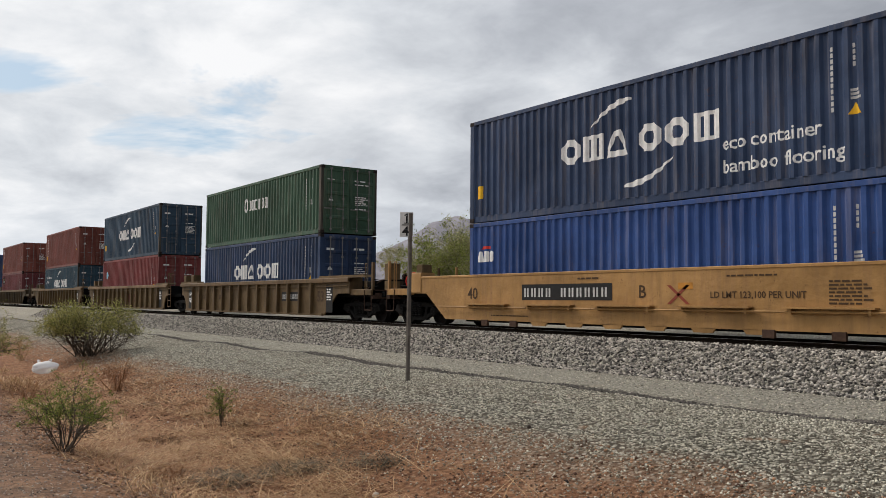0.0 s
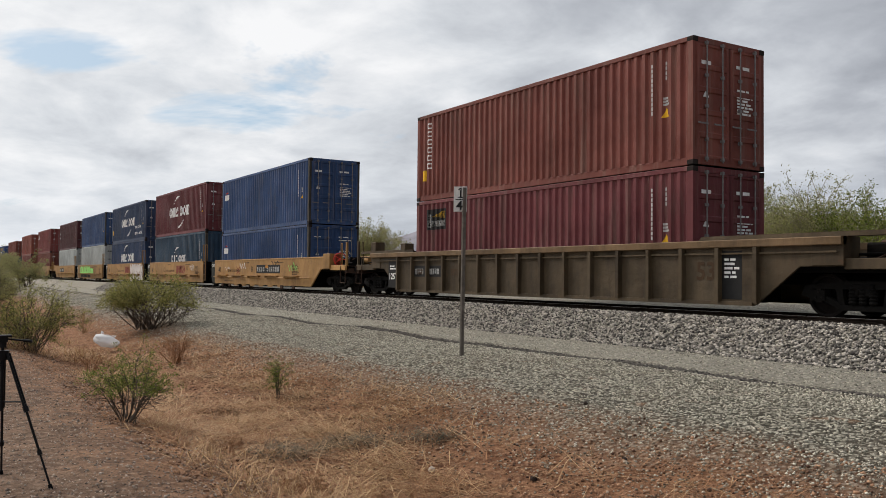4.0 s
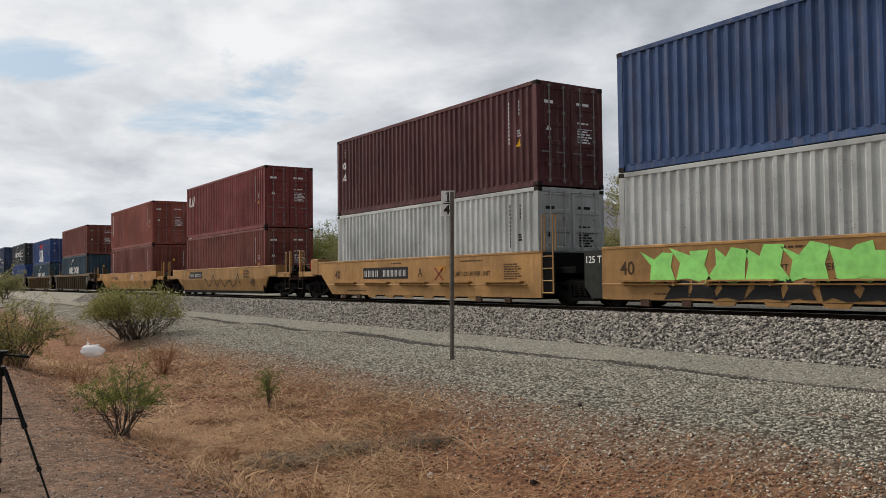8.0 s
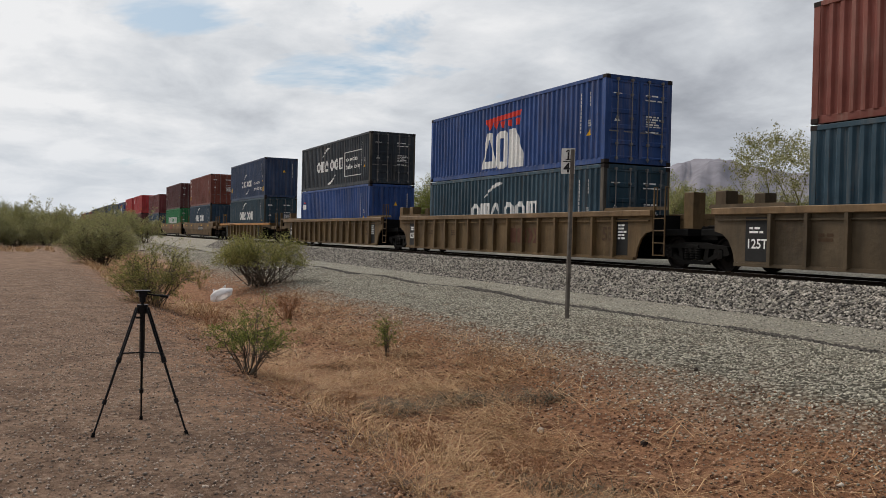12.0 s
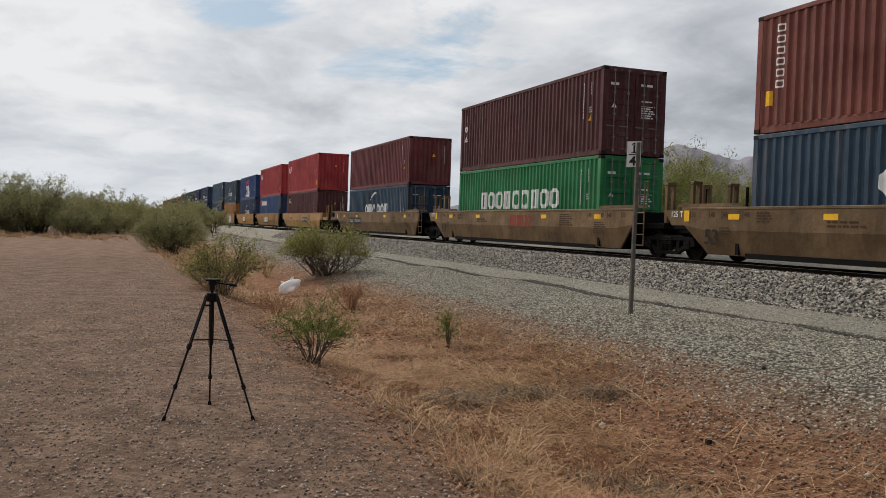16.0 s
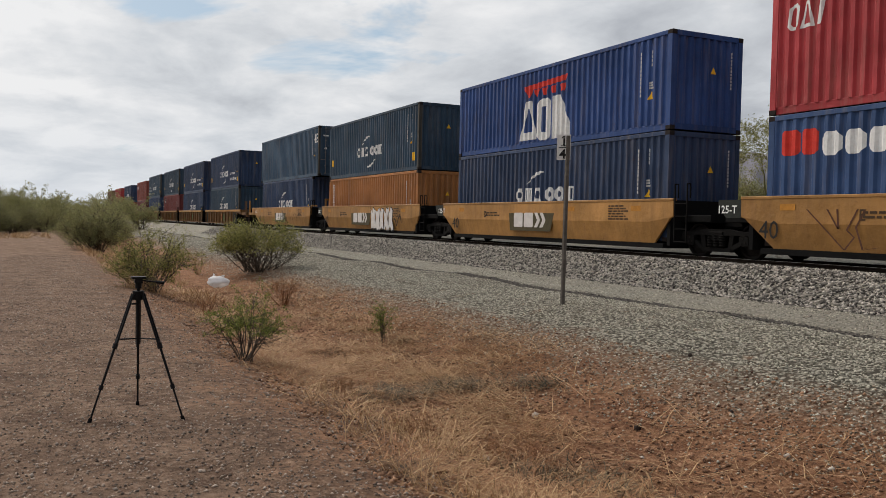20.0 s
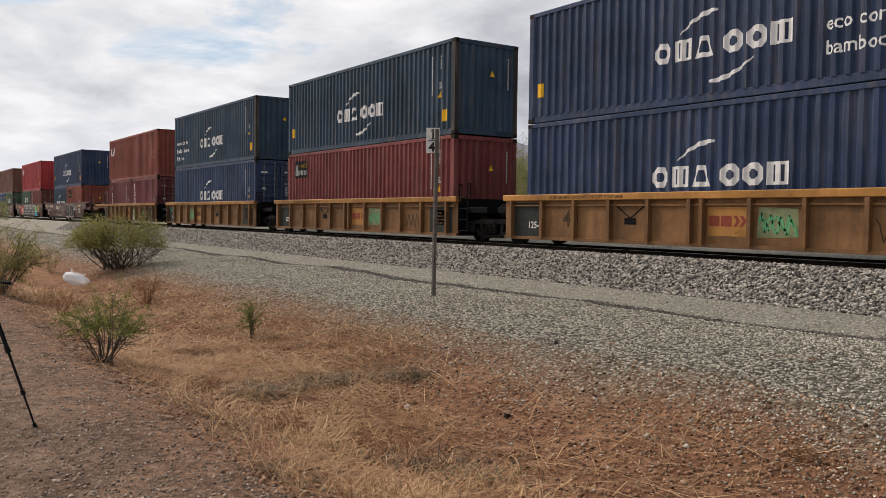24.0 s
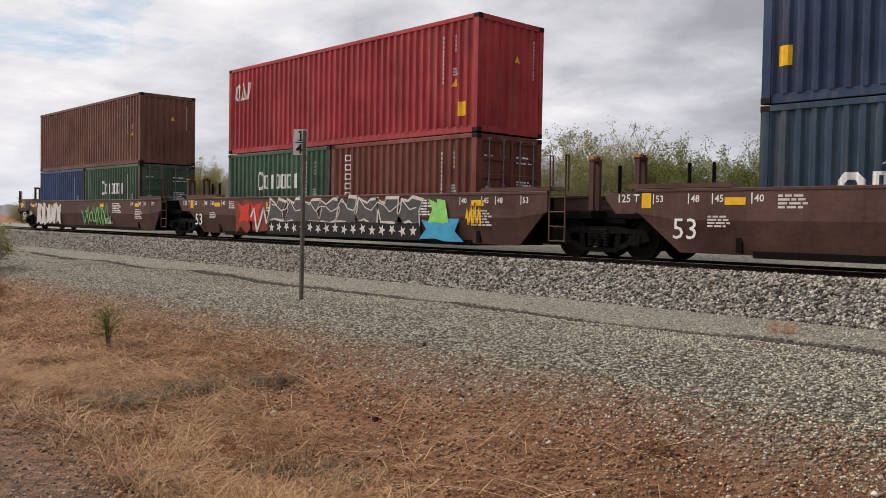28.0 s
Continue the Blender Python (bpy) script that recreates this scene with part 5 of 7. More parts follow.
def wheelset_mesh():
    s = Shape()
    s.tube((0, -1.05, 0), (0, 1.05, 0), 0.085, 10)
    for m in (-1, 1):
        prof = [(0.09, -0.09), (0.14, -0.085), (0.17, -0.02), (0.35, 0.01), (0.37, -0.055), (0.42, -0.06), (0.425, 0.04), (0.445, 0.05), (0.445, 0.07), (0.40, 0.075), (0.36, 0.05), (0.2, 0.03), (0.09, 0.03)]
        t = Shape().lathe_y([(r, m * (0.755 - y + 0.0)) for r, y in prof], 28)
        s.add(t.v, t.f)
        s.tube((0, m * 0.98, 0), (0, m * 1.10, 0), 0.13, 12)
        for a in range(3):
            s.tube((0.07 * math.cos(a * 2.1), m * 1.10, 0.07 * math.sin(a * 2.1)), (0.07 * math.cos(a * 2.1), m * 1.125, 0.07 * math.sin(a * 2.1)), 0.022, 6)
    return s.mesh("wheelset")


def truck(car, x):
    fm, sm = cached("tf", truck_frame_mesh), cached("sp", spring_mesh)
    # the truck's steel is coloured as if in the deck's shade
    ob = part("truck", cached("bol", lambda: Shape().box(-0.22, 0.22, -1.12, 1.12, 0.40, 0.66, 0.04).box(-0.3, 0.3, -0.3, 0.3, 0.60, 0.74).mesh("truck")), GRIME_SHADE, car, "greasy cast steel truck, near black with the shade of the deck in its colour", at=Matrix.Translation((x, 0, 0)))
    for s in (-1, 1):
        part("side_frame", fm, GRIME_SHADE, ob, at=Matrix.Translation((0, s * 1.02, 0)))
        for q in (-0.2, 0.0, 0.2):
            part("spring", sm, GRIME_SHADE, ob, at=Matrix.Translation((q, s * 1.08, 0.25)))
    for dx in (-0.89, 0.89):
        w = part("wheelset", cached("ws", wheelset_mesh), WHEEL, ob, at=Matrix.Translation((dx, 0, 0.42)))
        WHEELSETS.append((w, dx, car))
    return ob


CW = 1.46                      # half width of a car over its sides


def ladder(car, x0, x1, z0, z1, mat, y, rungs):
    """A ladder whose two posts run on above its highest rung as narrow hoops."""
    s = Shape()
    for x in (x0, x1):
        s.tube((x, y, z0), (x, y, z1), 0.02, 6)
        if z1 > rungs + 0.2:
            s.tube((x, y + 0.10, rungs), (x, y + 0.10, z1), 0.018, 6).tube((x, y, z1 - 0.01), (x, y + 0.10, z1 - 0.01), 0.018, 6)
    n = int((rungs - z0) / 0.32)
    for i in range(n + 1):
        s.tube((x0, y, z0 + 0.02 + i * 0.32), (x1, y, z0 + 0.02 + i * 0.32), 0.014, 6)
    part("ladder", s, mat, car)


STYLE = {   # top and bottom of the side, lower chamfer, ribs, chord, step rail
    "panel": dict(top=1.46, bot=0.22, cham=0.0, ribs=0, step=True, arch=False),
    "smooth": dict(top=1.44, bot=0.22, cham=0.16, ribs=0, step=False, arch=True),
    "ribbed": dict(top=1.50, bot=0.20, cham=0.0, ribs=1, step=False, arch=True),
    "low": dict(top=1.32, bot=0.20, cham=0.0, ribs=1, step=False, arch=False),
}


def side_shape(a, b, st, rear_cut, front_cut, y, s):
    """One side of a well: a thick plate from a to b, cut up towards its ends, with or without a lower chamfer."""
    top, bot = st["top"], st["bot"]
    sh = Shape()
    mid = bot + 0.52 * (top - bot)
    o, i = s * CW, s * (CW - 0.06)
    ch = st["cham"]
    secs = []
    arch = [(0.0, mid + 0.10), (0.26, mid + 0.04), (0.46, mid - 0.12), (0.60, bot + 0.30), (0.68, bot)]
    if ch:
        arch = [(0.0, mid + 0.14), (0.12, mid + 0.10), (0.95, bot)]
    near, far = (([(a + d, z) for d, z in arch], [(b - d, z) for d, z in reversed(arch)]) if st["arch"] else ([(a, bot)], [(b, bot)]))
    if st["top"] < 1.4:          # the low cars thin out to their chord over the end trucks
        cut = [(0.0, top - 0.24), (2.3, top - 0.24), (2.9, bot)]
    else:
        cut = [(0.0, mid + 0.1), (0.9, mid + 0.1), (1.9, bot)]
    rows = ([(a + d, z) for d, z in cut] if rear_cut else near) + ([(b - d, z) for d, z in reversed(cut)] if front_cut else far)
    for x, lo in rows:
        m = max(mid, lo + 0.02)
        k = ch * (m - lo) / (mid - bot)
        ring = [(o, top), (o, m), (o - s * k, lo), (i - s * k, lo), (i, m), (i, top)]
        secs.append((x, ring if s < 0 else ring[::-1]))
    sh.loft(secs)
    return sh


def well_car(style, colour, L, hr, hf, rear_joint, front_joint, label, marks):
    """A well car unit. hr, hf: half the gap to its neighbours behind and ahead; joints: 'a' shares a truck there, 'c' has its own truck and a coupler."""
    st, mat = STYLE[style], CAR[colour]
    car = tagged(new("well_car"), label, "rail car", "well cars of the train")
    top, bot = st["top"], st["bot"]
    a = -(hr - 1.15 if rear_joint == "a" else max(0.9, hr - 1.9))
    b = L + (hf - 1.15 if front_joint == "a" else max(0.9, hf - 1.9))
    rc, fc = rear_joint == "c", front_joint == "c"
    ends, clear = 0.70 if st["arch"] else 0.0, 2.75 if style == "low" else 1.8
    chord = CHORD if style == "low" else CAR["tan"] if style == "ribbed" else mat
    for s in (-1, 1):
        part("side_panel", side_shape(a, b, st, rc, fc, 0, s), mat, car)
        if st["ribs"]:
            part("top_chord", Shape().box(a - 0.02, b + 0.02, min(s * (CW - 0.08), s * (CW + 0.10)), max(s * (CW - 0.08), s * (CW + 0.10)), top - 0.13, top + 0.03, 0.015), chord, car)
            part("rail_bar", Shape().box(a + 0.1, b - 0.1, min(s * CW, s * (CW + 0.05)), max(s * CW, s * (CW + 0.05)), top - 0.27, top - 0.235), mat, car)
            rm = cached(("rib", style), lambda: Shape().prism([(-0.045, top - 0.13), (0.045, top - 0.13), (0.045, bot + 0.04), (-0.045, bot + 0.04)], -0.13, 0.0).mesh("rib"))
            spots = [-0.25, 1.0, 2.2, 3.4, 4.6, 5.76, 6.08, 7.25, 8.45, 9.65, 10.9, 12.3] if style == "low" else [-2.0] + [-0.72 + i * 0.99 for i in range(15)] + [L + 1.9]
            if s < 0:
                for x in spots:
                    if a + (clear if rc else ends) < x < b - (clear if fc else ends):
                        part("rib", rm, mat, car, at=Matrix.Translation((x, s * CW, 0)))
            part("bottom_sill", Shape().box(a + (clear + 0.15 if rc else ends), b - (clear + 0.15 if fc else ends), min(s * (CW - 0.06), s * (CW + 0.06)), max(s * (CW - 0.06), s * (CW + 0.06)), bot - 0.02, bot + 0.06), mat, car)
        else:
            part("top_chord", Shape().box(a, b, min(s * (CW - 0.10), s * (CW + 0.012)), max(s * (CW - 0.10), s * (CW + 0.012)), top - 0.05, top + 0.02, 0.012), mat, car)
        if st["step"] and s < 0:
            part("step_rail", Shape().tube((a + (1.7 if rc else 0.1), -CW - 0.09, bot + 0.36), (b - (1.8 if fc else 0.5), -CW - 0.09, bot + 0.36), 0.022, 6), mat, car)
            for i in range(5):
                x = 0.3 + i * 2.45
                part("step_tread", Shape().box(x, x + 1.75, -CW - 0.16, -CW, bot + 0.42, bot + 0.455), mat, car)
                for q in (0.1, 1.6):
                    part("bracket", Shape().box(x + q, x + q + 0.06, -CW - 0.11, -CW, bot + 0.32, bot + 0.42), mat, car)
            for x in (0.9, 2.1, 9.6, 11.0):
                part("jacking_pad", Shape().box(x, x + 0.26, -CW - 0.03, -CW + 0.04, bot - 0.14, bot + 0.02), RUSTY, car)
            for i in range(6):
                x = 2.9 + i * 1.25
                part("drain_lip", Shape().prism([(x, bot + 0.01), (x + 0.62, bot + 0.01), (x + 0.54, bot - 0.09), (x + 0.08, bot - 0.09)], -CW, -CW + 0.04), mat, car)
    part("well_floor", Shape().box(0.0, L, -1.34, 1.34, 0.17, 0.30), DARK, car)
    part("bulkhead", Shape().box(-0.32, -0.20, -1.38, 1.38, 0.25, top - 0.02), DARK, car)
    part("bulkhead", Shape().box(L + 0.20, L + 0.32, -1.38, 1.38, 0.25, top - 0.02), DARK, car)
    # end platforms, end plates, trucks, couplers
    for sgn, h, joint, base in ((-1, hr, rear_joint, 0.0), (1, hf, front_joint, L)):
        e = (lambda d: base + sgn * d)
        side_end = h - 1.15 if joint == "a" else max(0.9, h - 1.9)
        x0, x1 = sorted((e(0.3), e(h - 0.25)))
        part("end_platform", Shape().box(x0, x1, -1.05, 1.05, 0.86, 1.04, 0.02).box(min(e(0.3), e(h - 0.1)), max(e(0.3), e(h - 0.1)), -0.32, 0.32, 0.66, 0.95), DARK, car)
        if joint == "a":
            if sgn < 0:
                truck(car, e(h))
                q0, q1 = e(side_end + (0.62 if style == "panel" else 0.72)), e(side_end)
                if style in ("panel", "smooth"):
                    zb = bot + (0.75 if style == "smooth" else 0.02)
                    part("end_plate", Shape().prism([(q0, top - 0.05), (q1, top - 0.05), (q1, zb), (q0 + 0.25, zb), (q0, zb + 0.30)], -CW + 0.0, -CW + 0.05), mat if colour in ("tan", "chocolate") else PLATE, car, "end plate")
                if style == "panel":
                    part("lettering", drape("lettering", text_polys("125 T", 0.17, q0 + 0.03, top - 0.35), None, -CW), WHITE, car)
            else:
                if style == "panel":
                    part("end_plate", Shape().box(e(side_end), e(side_end + 0.5), -CW + 0.04, -CW + 0.10, bot + 0.1, top - 0.04), DARK, car, "black end plate")
                ladder(car, e(side_end + 0.08), e(side_end + 0.52), bot + 0.12, top + (0.80 if colour in ("tan", "chocolate") else {"panel": 0.95, "ribbed": 0.62, "smooth": 0.38, "low": 0.40}[style]), mat if style in ("panel", "ribbed") or colour in ("tan", "chocolate") else GRIME_SHADE, -CW - 0.02, top + 0.02)
            if sgn < 0:
                part("brake_cylinder", Shape().tube((e(h - 1.1), -0.55, 1.18), (e(h - 0.45), -0.55, 1.18), 0.13, 12), RUSTY, car)
                part("equipment_box", Shape().box(*sorted((e(h - 1.0), e(h - 0.55))), 0.1, 0.7, 1.04, 1.36, 0.03), GRIME_SHADE, car)
                part("brake_pipe", Shape().tube((e(h - 0.4), -0.95, 1.1), (e(0.5), -0.95, 1.1), 0.03, 8), GRIME_SHADE, car)
            part("bearing_block", Shape().box(min(e(h - 0.3), e(h)), max(e(h - 0.3), e(h)), -0.55, 0.55, 0.72, 1.12, 0.05), GRIME_SHADE, car)
        else:
            truck(car, e(h - 1.75))
            sx = sorted((e(0.3), e(h - 0.45)))
            part("end_deck", Shape().box(sx[0], sx[1], -1.30, 1.30, 1.0, 1.07, 0.02), GRIME_SHADE, car)
            part("end_sill", Shape().box(*sorted((e(h - 0.60), e(h - 0.45))), -1.38, 1.38, 0.80, 1.10), mat if style == "low" else RUSTY, car)
            part("side_step", Shape().box(*sorted((e(side_end), e(h - 0.45))), -1.42, -1.30, 0.92, 1.12, 0.01), mat, car)
            part("centre_sill", Shape().box(*sorted((e(0.6), e(h - 0.3))), -0.30, 0.30, 0.62, 1.0), GRIME_SHADE, car)
            part("coupler", Shape().box(*sorted((e(h - 0.45), e(h + 0.12))), -0.10, 0.10, 0.62, 0.82, 0.03).box(*sorted((e(h - 0.12), e(h + 0.1))), -0.17, 0.15, 0.58, 0.86, 0.04), GRIME_SHADE, car)
            part("corner_box", Shape().box(*sorted((e(side_end - 0.62), e(side_end + 0.02))), -CW - 0.02, -CW + 0.5, 0.98, top + (0.14 if style == "panel" else 0.03), 0.02), mat, car)
            st_ = Shape()
            for d in (0.95, 0.50):
                st_.tube((e(h - d), -1.43, 1.10), (e(h - d + 0.03), -1.43, 0.42), 0.014, 6)
            st_.tube((e(h - 0.92), -1.43, 0.42), (e(h - 0.47), -1.43, 0.42), 0.016, 6)
            part("stirrup_step", st_, RUSTY, car)
            hoop = Shape().tube((e(h - 0.98), -1.38, 1.10), (e(h - 0.98), -1.38, 1.98), 0.016, 6).tube((e(h - 0.86), -1.38, 1.10), (e(h - 0.86), -1.38, 1.98), 0.016, 6)
            part("grab_rail", hoop.tube((e(h - 0.98), -1.38, 1.98), (e(h - 0.86), -1.38, 1.98), 0.016, 6), mat, car)
            part("corner_post", Shape().box(*sorted((e(h - 0.56), e(h - 0.48))), -1.39, -1.31, 1.08, 2.02, 0.01), mat, car)
            part("hand_rail", Shape().tube((e(h - 0.56), -1.36, 1.45), (e(h - 0.30), -1.20, 1.42), 0.014, 6).tube((e(h - 0.30), -1.20, 1.42), (e(h - 0.28), 0.9, 1.40), 0.014, 6).tube((e(h - 0.28), 0.9, 1.40), (e(h - 0.28), 0.95, 1.05), 0.014, 6), GRIME_SHADE, car)
            part("far_post", Shape().box(*sorted((e(h - 0.56), e(h - 0.49))), 1.30, 1.37, 1.08, 1.90, 0.01), mat, car)
            part("lever", Shape().tube((e(h - 1.5), -1.1, 1.10), (e(h - 0.9), -0.7, 1.46), 0.02, 6).tube((e(h - 1.3), 0.3, 1.12), (e(h - 0.8), -0.2, 1.40), 0.018, 6), RUSTY, car)
            part("hose", Shape().tube((e(h - 0.4), -0.5, 0.8), (e(h - 0.15), -0.4, 0.42), 0.022, 6).tube((e(h - 0.15), -0.4, 0.42), (e(h + 0.02), -0.2, 0.55), 0.022, 6), DARK, car)
            part("brake_pipe", Shape().tube((e(0.9), -0.9, 1.16), (e(h - 0.7), -1.0, 1.22), 0.028, 8).tube((e(1.2), 0.6, 1.14), (e(h - 0.8), 0.5, 1.18), 0.035, 8), GRIME_SHADE, car)
            bw = Shape()
            cx, cy, cz = (e(side_end + 0.28), -1.12, 1.36) if style == "panel" else (e(h - 1.2), 0.55, 1.48)
            rim = []
            for i in range(20):
                t0 = i * math.pi / 10
                for a, b in ((0.018, 0), (0, 0.018), (-0.018, 0), (0, -0.018)):
                    rim.append((cx + (0.10 + a * 0.4) * math.cos(t0) - b * 0.92, cy + (0.24 + a * 0.92) * math.cos(t0) + b * 0.4, cz + (0.26 + a) * math.sin(t0)))
            bw.add(rim, [(i * 4 + j, i * 4 + (j + 1) % 4, (i + 1) % 20 * 4 + (j + 1) % 4, (i + 1) % 20 * 4 + j) for i in range(20) for j in range(4)])
            wheel_mat = REDM if style == "panel" else RUSTY
            wheel = part("brake_wheel", bw, wheel_mat, car)
            for i in range(5):
                t0 = i * 1.2566
                part("spoke", Shape().tube((cx, cy, cz), (cx + 0.10 * math.cos(t0), cy + 0.24 * math.cos(t0), cz + 0.26 * math.sin(t0)), 0.014, 6), wheel_mat, wheel)
            part("hub", Shape().tube((cx - 0.05, cy, cz), (cx + 0.05, cy - 0.02, cz), 0.05, 10), wheel_mat, wheel)
            part("brake_housing", Shape().box(*sorted((cx - sgn * 0.10, cx - sgn * 0.24)), cy - 0.16, cy + 0.16, cz - 0.26, cz + 0.20, 0.03), MAROONM if style == "panel" else GRIME_SHADE, car)
            part("equipment_box", Shape().box(*sorted((e(h - 1.75), e(h - 1.1))), -0.95, -0.35, 1.09, 1.42, 0.04), GRIME_SHADE, car)
            part("equipment_box", Shape().box(*sorted((e(h - 1.6), e(h - 1.2))), 0.1, 0.9, 1.09, 1.36, 0.04), GRIME_SHADE, car)
            bt = Shape().tube((e(h - 1.9), -0.15, 1.34), (e(h - 0.75), -0.15, 1.34), 0.16, 14)
            part("air_tank", bt, mat if style == "panel" else RUSTY, car)
    # guards that lock the upper load, above the deck at both ends
    if L < 13 and hr > 2.2 and style in ("ribbed", "smooth"):
        tall, lift = colour in ("chocolate", "tan"), 0.12
        for sgn, h, base, jt in ((-1, hr, 0.0, rear_joint), (1, hf, L, front_joint)):
            e = (lambda d: base + sgn * d)
            if jt == "c" and colour in ("yellow", "amber"):
                continue
            part("load_guide", Shape().prism([(min(e(0.35), e(h - 0.9)), top + 0.03), (max(e(0.35), e(h - 0.9)), top + 0.03), (max(e(0.45), e(h - 1.0)), top + lift), (min(e(0.45), e(h - 1.0)), top + lift)], -CW, -CW + 0.35), mat, car)
            zz = top + (0.80 if tall else 0.50)
            for y in ((-0.75, 0.55) if colour != "chocolate" else (-0.62,)):
                if style == "ribbed":
                    part("end_guard", Shape().box(*sorted((e(h - 0.75), e(h - 0.40))), y, y + 0.40, 1.04, zz, 0.02), mat, car)
                else:
                    part("end_guard", Shape().box(*sorted((e(h - 0.66), e(h - 0.54))), y, y + 0.08, 1.04, zz - 0.1, 0.01).box(*sorted((e(h - 0.66), e(h - 0.54))), y + 0.22, y + 0.30, 1.04, zz - 0.1, 0.01).box(*sorted((e(h - 0.67), e(h - 0.53))), y - 0.01, y + 0.31, zz - 0.099, zz, 0.02), mat, car)
                    if colour == "chocolate":
                        for q in (-0.015, 0.215):
                            part("yellow_cap", Shape().box(*sorted((e(h - 0.675), e(h - 0.525))), y + q, y + q + 0.10, zz - 0.05, zz + 0.004), FADEDY, car)
            if tall:
                for d in (0.9, 1.5):
                    part("stanchion", Shape().box(*sorted((e(h - d), e(h - d - 0.06))), 0.9, 0.96, 1.0, zz - 0.1), DARK, car)
    for nm, mm, polys in marks:
        if nm == "emblem":
            for poly in polys:
                part("emblem_block", drape(nm, [poly], None, -CW - 0.003), mm, car)
            continue
        if nm == "chord_lettering":
            tagged(part(nm, drape(nm, polys, None, -CW - 0.10), mm, car), kind="stuff")
            continue
        mk = part(nm, drape(nm, polys, None, -CW - (0.0 if "plate" in nm or nm == "patch" else 0.003)), mm, car)
        if len(polys) > 1:
            tagged(mk, kind="stuff")
    return car

# ---- the train: from its front to its rear ----
HC, ST = 2.896, 2.591
FORTY, TWENTY, FORTYFIVE = 12.192, 6.058, 13.716
UNITS = [   # place of the load's rear end when the clock stands at 14 s; style, colour, joint to the unit ahead, upper load, lower load
    (254.14, "panel", "yellow", "c", ("navy", "eco", HC, "d"), ("royal", "three_s", ST, "d")),
    (232.70, "ribbed", "mud", "c", ("green", "seven", ST, "d"), ("navy", "wave_low", HC, "d")),
    (213.10, "ribbed", "mud", "a", ("slate", "wave", HC, "d"), ("red", "disc", HC, "d")),
    (193.55, "ribbed", "mud", "a", ("brick", "column", HC, "d"), ("teal", "eco_words", HC, "d")),
    (170.09, "ribbed", "earth", "c", ("brick", "column", HC, "d"), ("wine", "plate", HC, "d")),
    (148.55, "panel", "yellow", "c", ("azure", "three_s", HC, "d"), ("azure", "three_s", ST, "d")),
    (133.26, "panel", "yellow", "a", ("wine", "wave", HC, "d"), ("slate", "wave_s_low", HC, "b")),
    (117.96, "panel", "yellow", "a", ("navy", "eco", HC, "d"), ("navy", "wave_low", HC, "d")),
    (102.58, "panel", "yellow", "a", ("azure", "", HC, "d"), ("white", "", HC, "d")),
    (87.35, "panel", "yellow", "a", ("maroon", "stack3", HC, "d"), ("white", "", HC, "d")),
    (67.58, "smooth", "yellow", "c", ("red", "slash", HC, "d"), ("brick", "", HC, "d")),
    (47.74, "smooth", "amber", "c", ("rust", "column", HC, "d"), ("brick", "column", HC, "b")),
    (26.08, "ribbed", "earth", "c", ("brick", "", ST, "d"), ("teal", "wave_low", HC, "b")),
    (6.56, "ribbed", "mud", "a", ("royal", "three", ST, "d"), ("teal", "wave_low", ST, "d")),
    (-12.93, "ribbed", "mud", "a", ("ink", "eco_box", ST, "d"), ("royal", "three_s", HC, "b")),
    (-34.77, "low", "mud", "c", ("navy", "eco_s", HC, "b"), ("teal", "wave_low", HC, "d")),
    (-56.47, "smooth", "tan", "c", ("brick", "column", HC, "d"), ("slate", "wave_low", HC, "b")),
    (-75.78, "smooth", "tan", "a", ("maroon", "stack3", HC, "d"), ("leaf", "wide9", HC, "d")),
    (-95.25, "smooth", "tan", "a", ("wine", "", ST, "b"), ("slate", "wave_low", ST, "d")),
    (-117.18, "smooth", "yellow", "c", ("scarlet", "slash", HC, "b"), ("maroon", "plate", HC, "b")),
    (-132.79, "smooth", "amber", "a", ("scarlet", "slash", HC, "b"), ("azure", "sea", HC, "b")),
    (-148.29, "smooth", "amber", "a", ("royal", "three", ST, "b"), ("navy", "wave_s_low", HC, "b")),
    (-164.36, "smooth", "amber", "a", ("slate", "wave_s", HC, "b"), ("orange", "column", ST, "b")),
    (-179.78, "smooth", "amber", "a", ("steel", "forty_five", HC, "d"), ("navy", "wave_s_low", HC, "b")),
    (-200.00, "low", "ochre", "c", ("navy", "eco_s", HC, "b"), ("slate", "wave_s_low", HC, "b")),
    (-216.10, "low", "ochre", "a", ("navy", "eco_s", HC, "b"), ("navy", "wave_s_low", HC, "b")),
    (-231.76, "low", "ochre", "a", ("slate", "wave_s", HC, "b"), ("red", "plate", HC, "b")),
    (-247.59, "low", "ochre", "a", ("slate", "eco_left", HC, "b"), ("navy", "wave_s_low", HC, "d")),
    (-263.27, "low", "ochre", "a", ("rust", "slash", HC, "b"), (("wine", "two_stack3", "b"), ("wine", "two_stack3", "d"))),
    (-285.10, "smooth", "chocolate", "c", ("navy", "wave_s", HC, "b"), (("slate", "wave_20", "b"), ("rust", "plate", "b"))),
    (-304.55, "smooth", "chocolate", "a", ("scarlet", "slash", HC, "b"), (("green", "seven_20", "b"), ("brick", "column", "d"))),
    (-324.07, "smooth", "chocolate", "a", ("umber", "", HC, "b"), (("azure", "", "b"), ("green", "seven_20", "d"))),
]
SPEED = (19.6399, 0.2258, 0.2656, 0.0054, -0.4785, -0.0801, 0.2535)
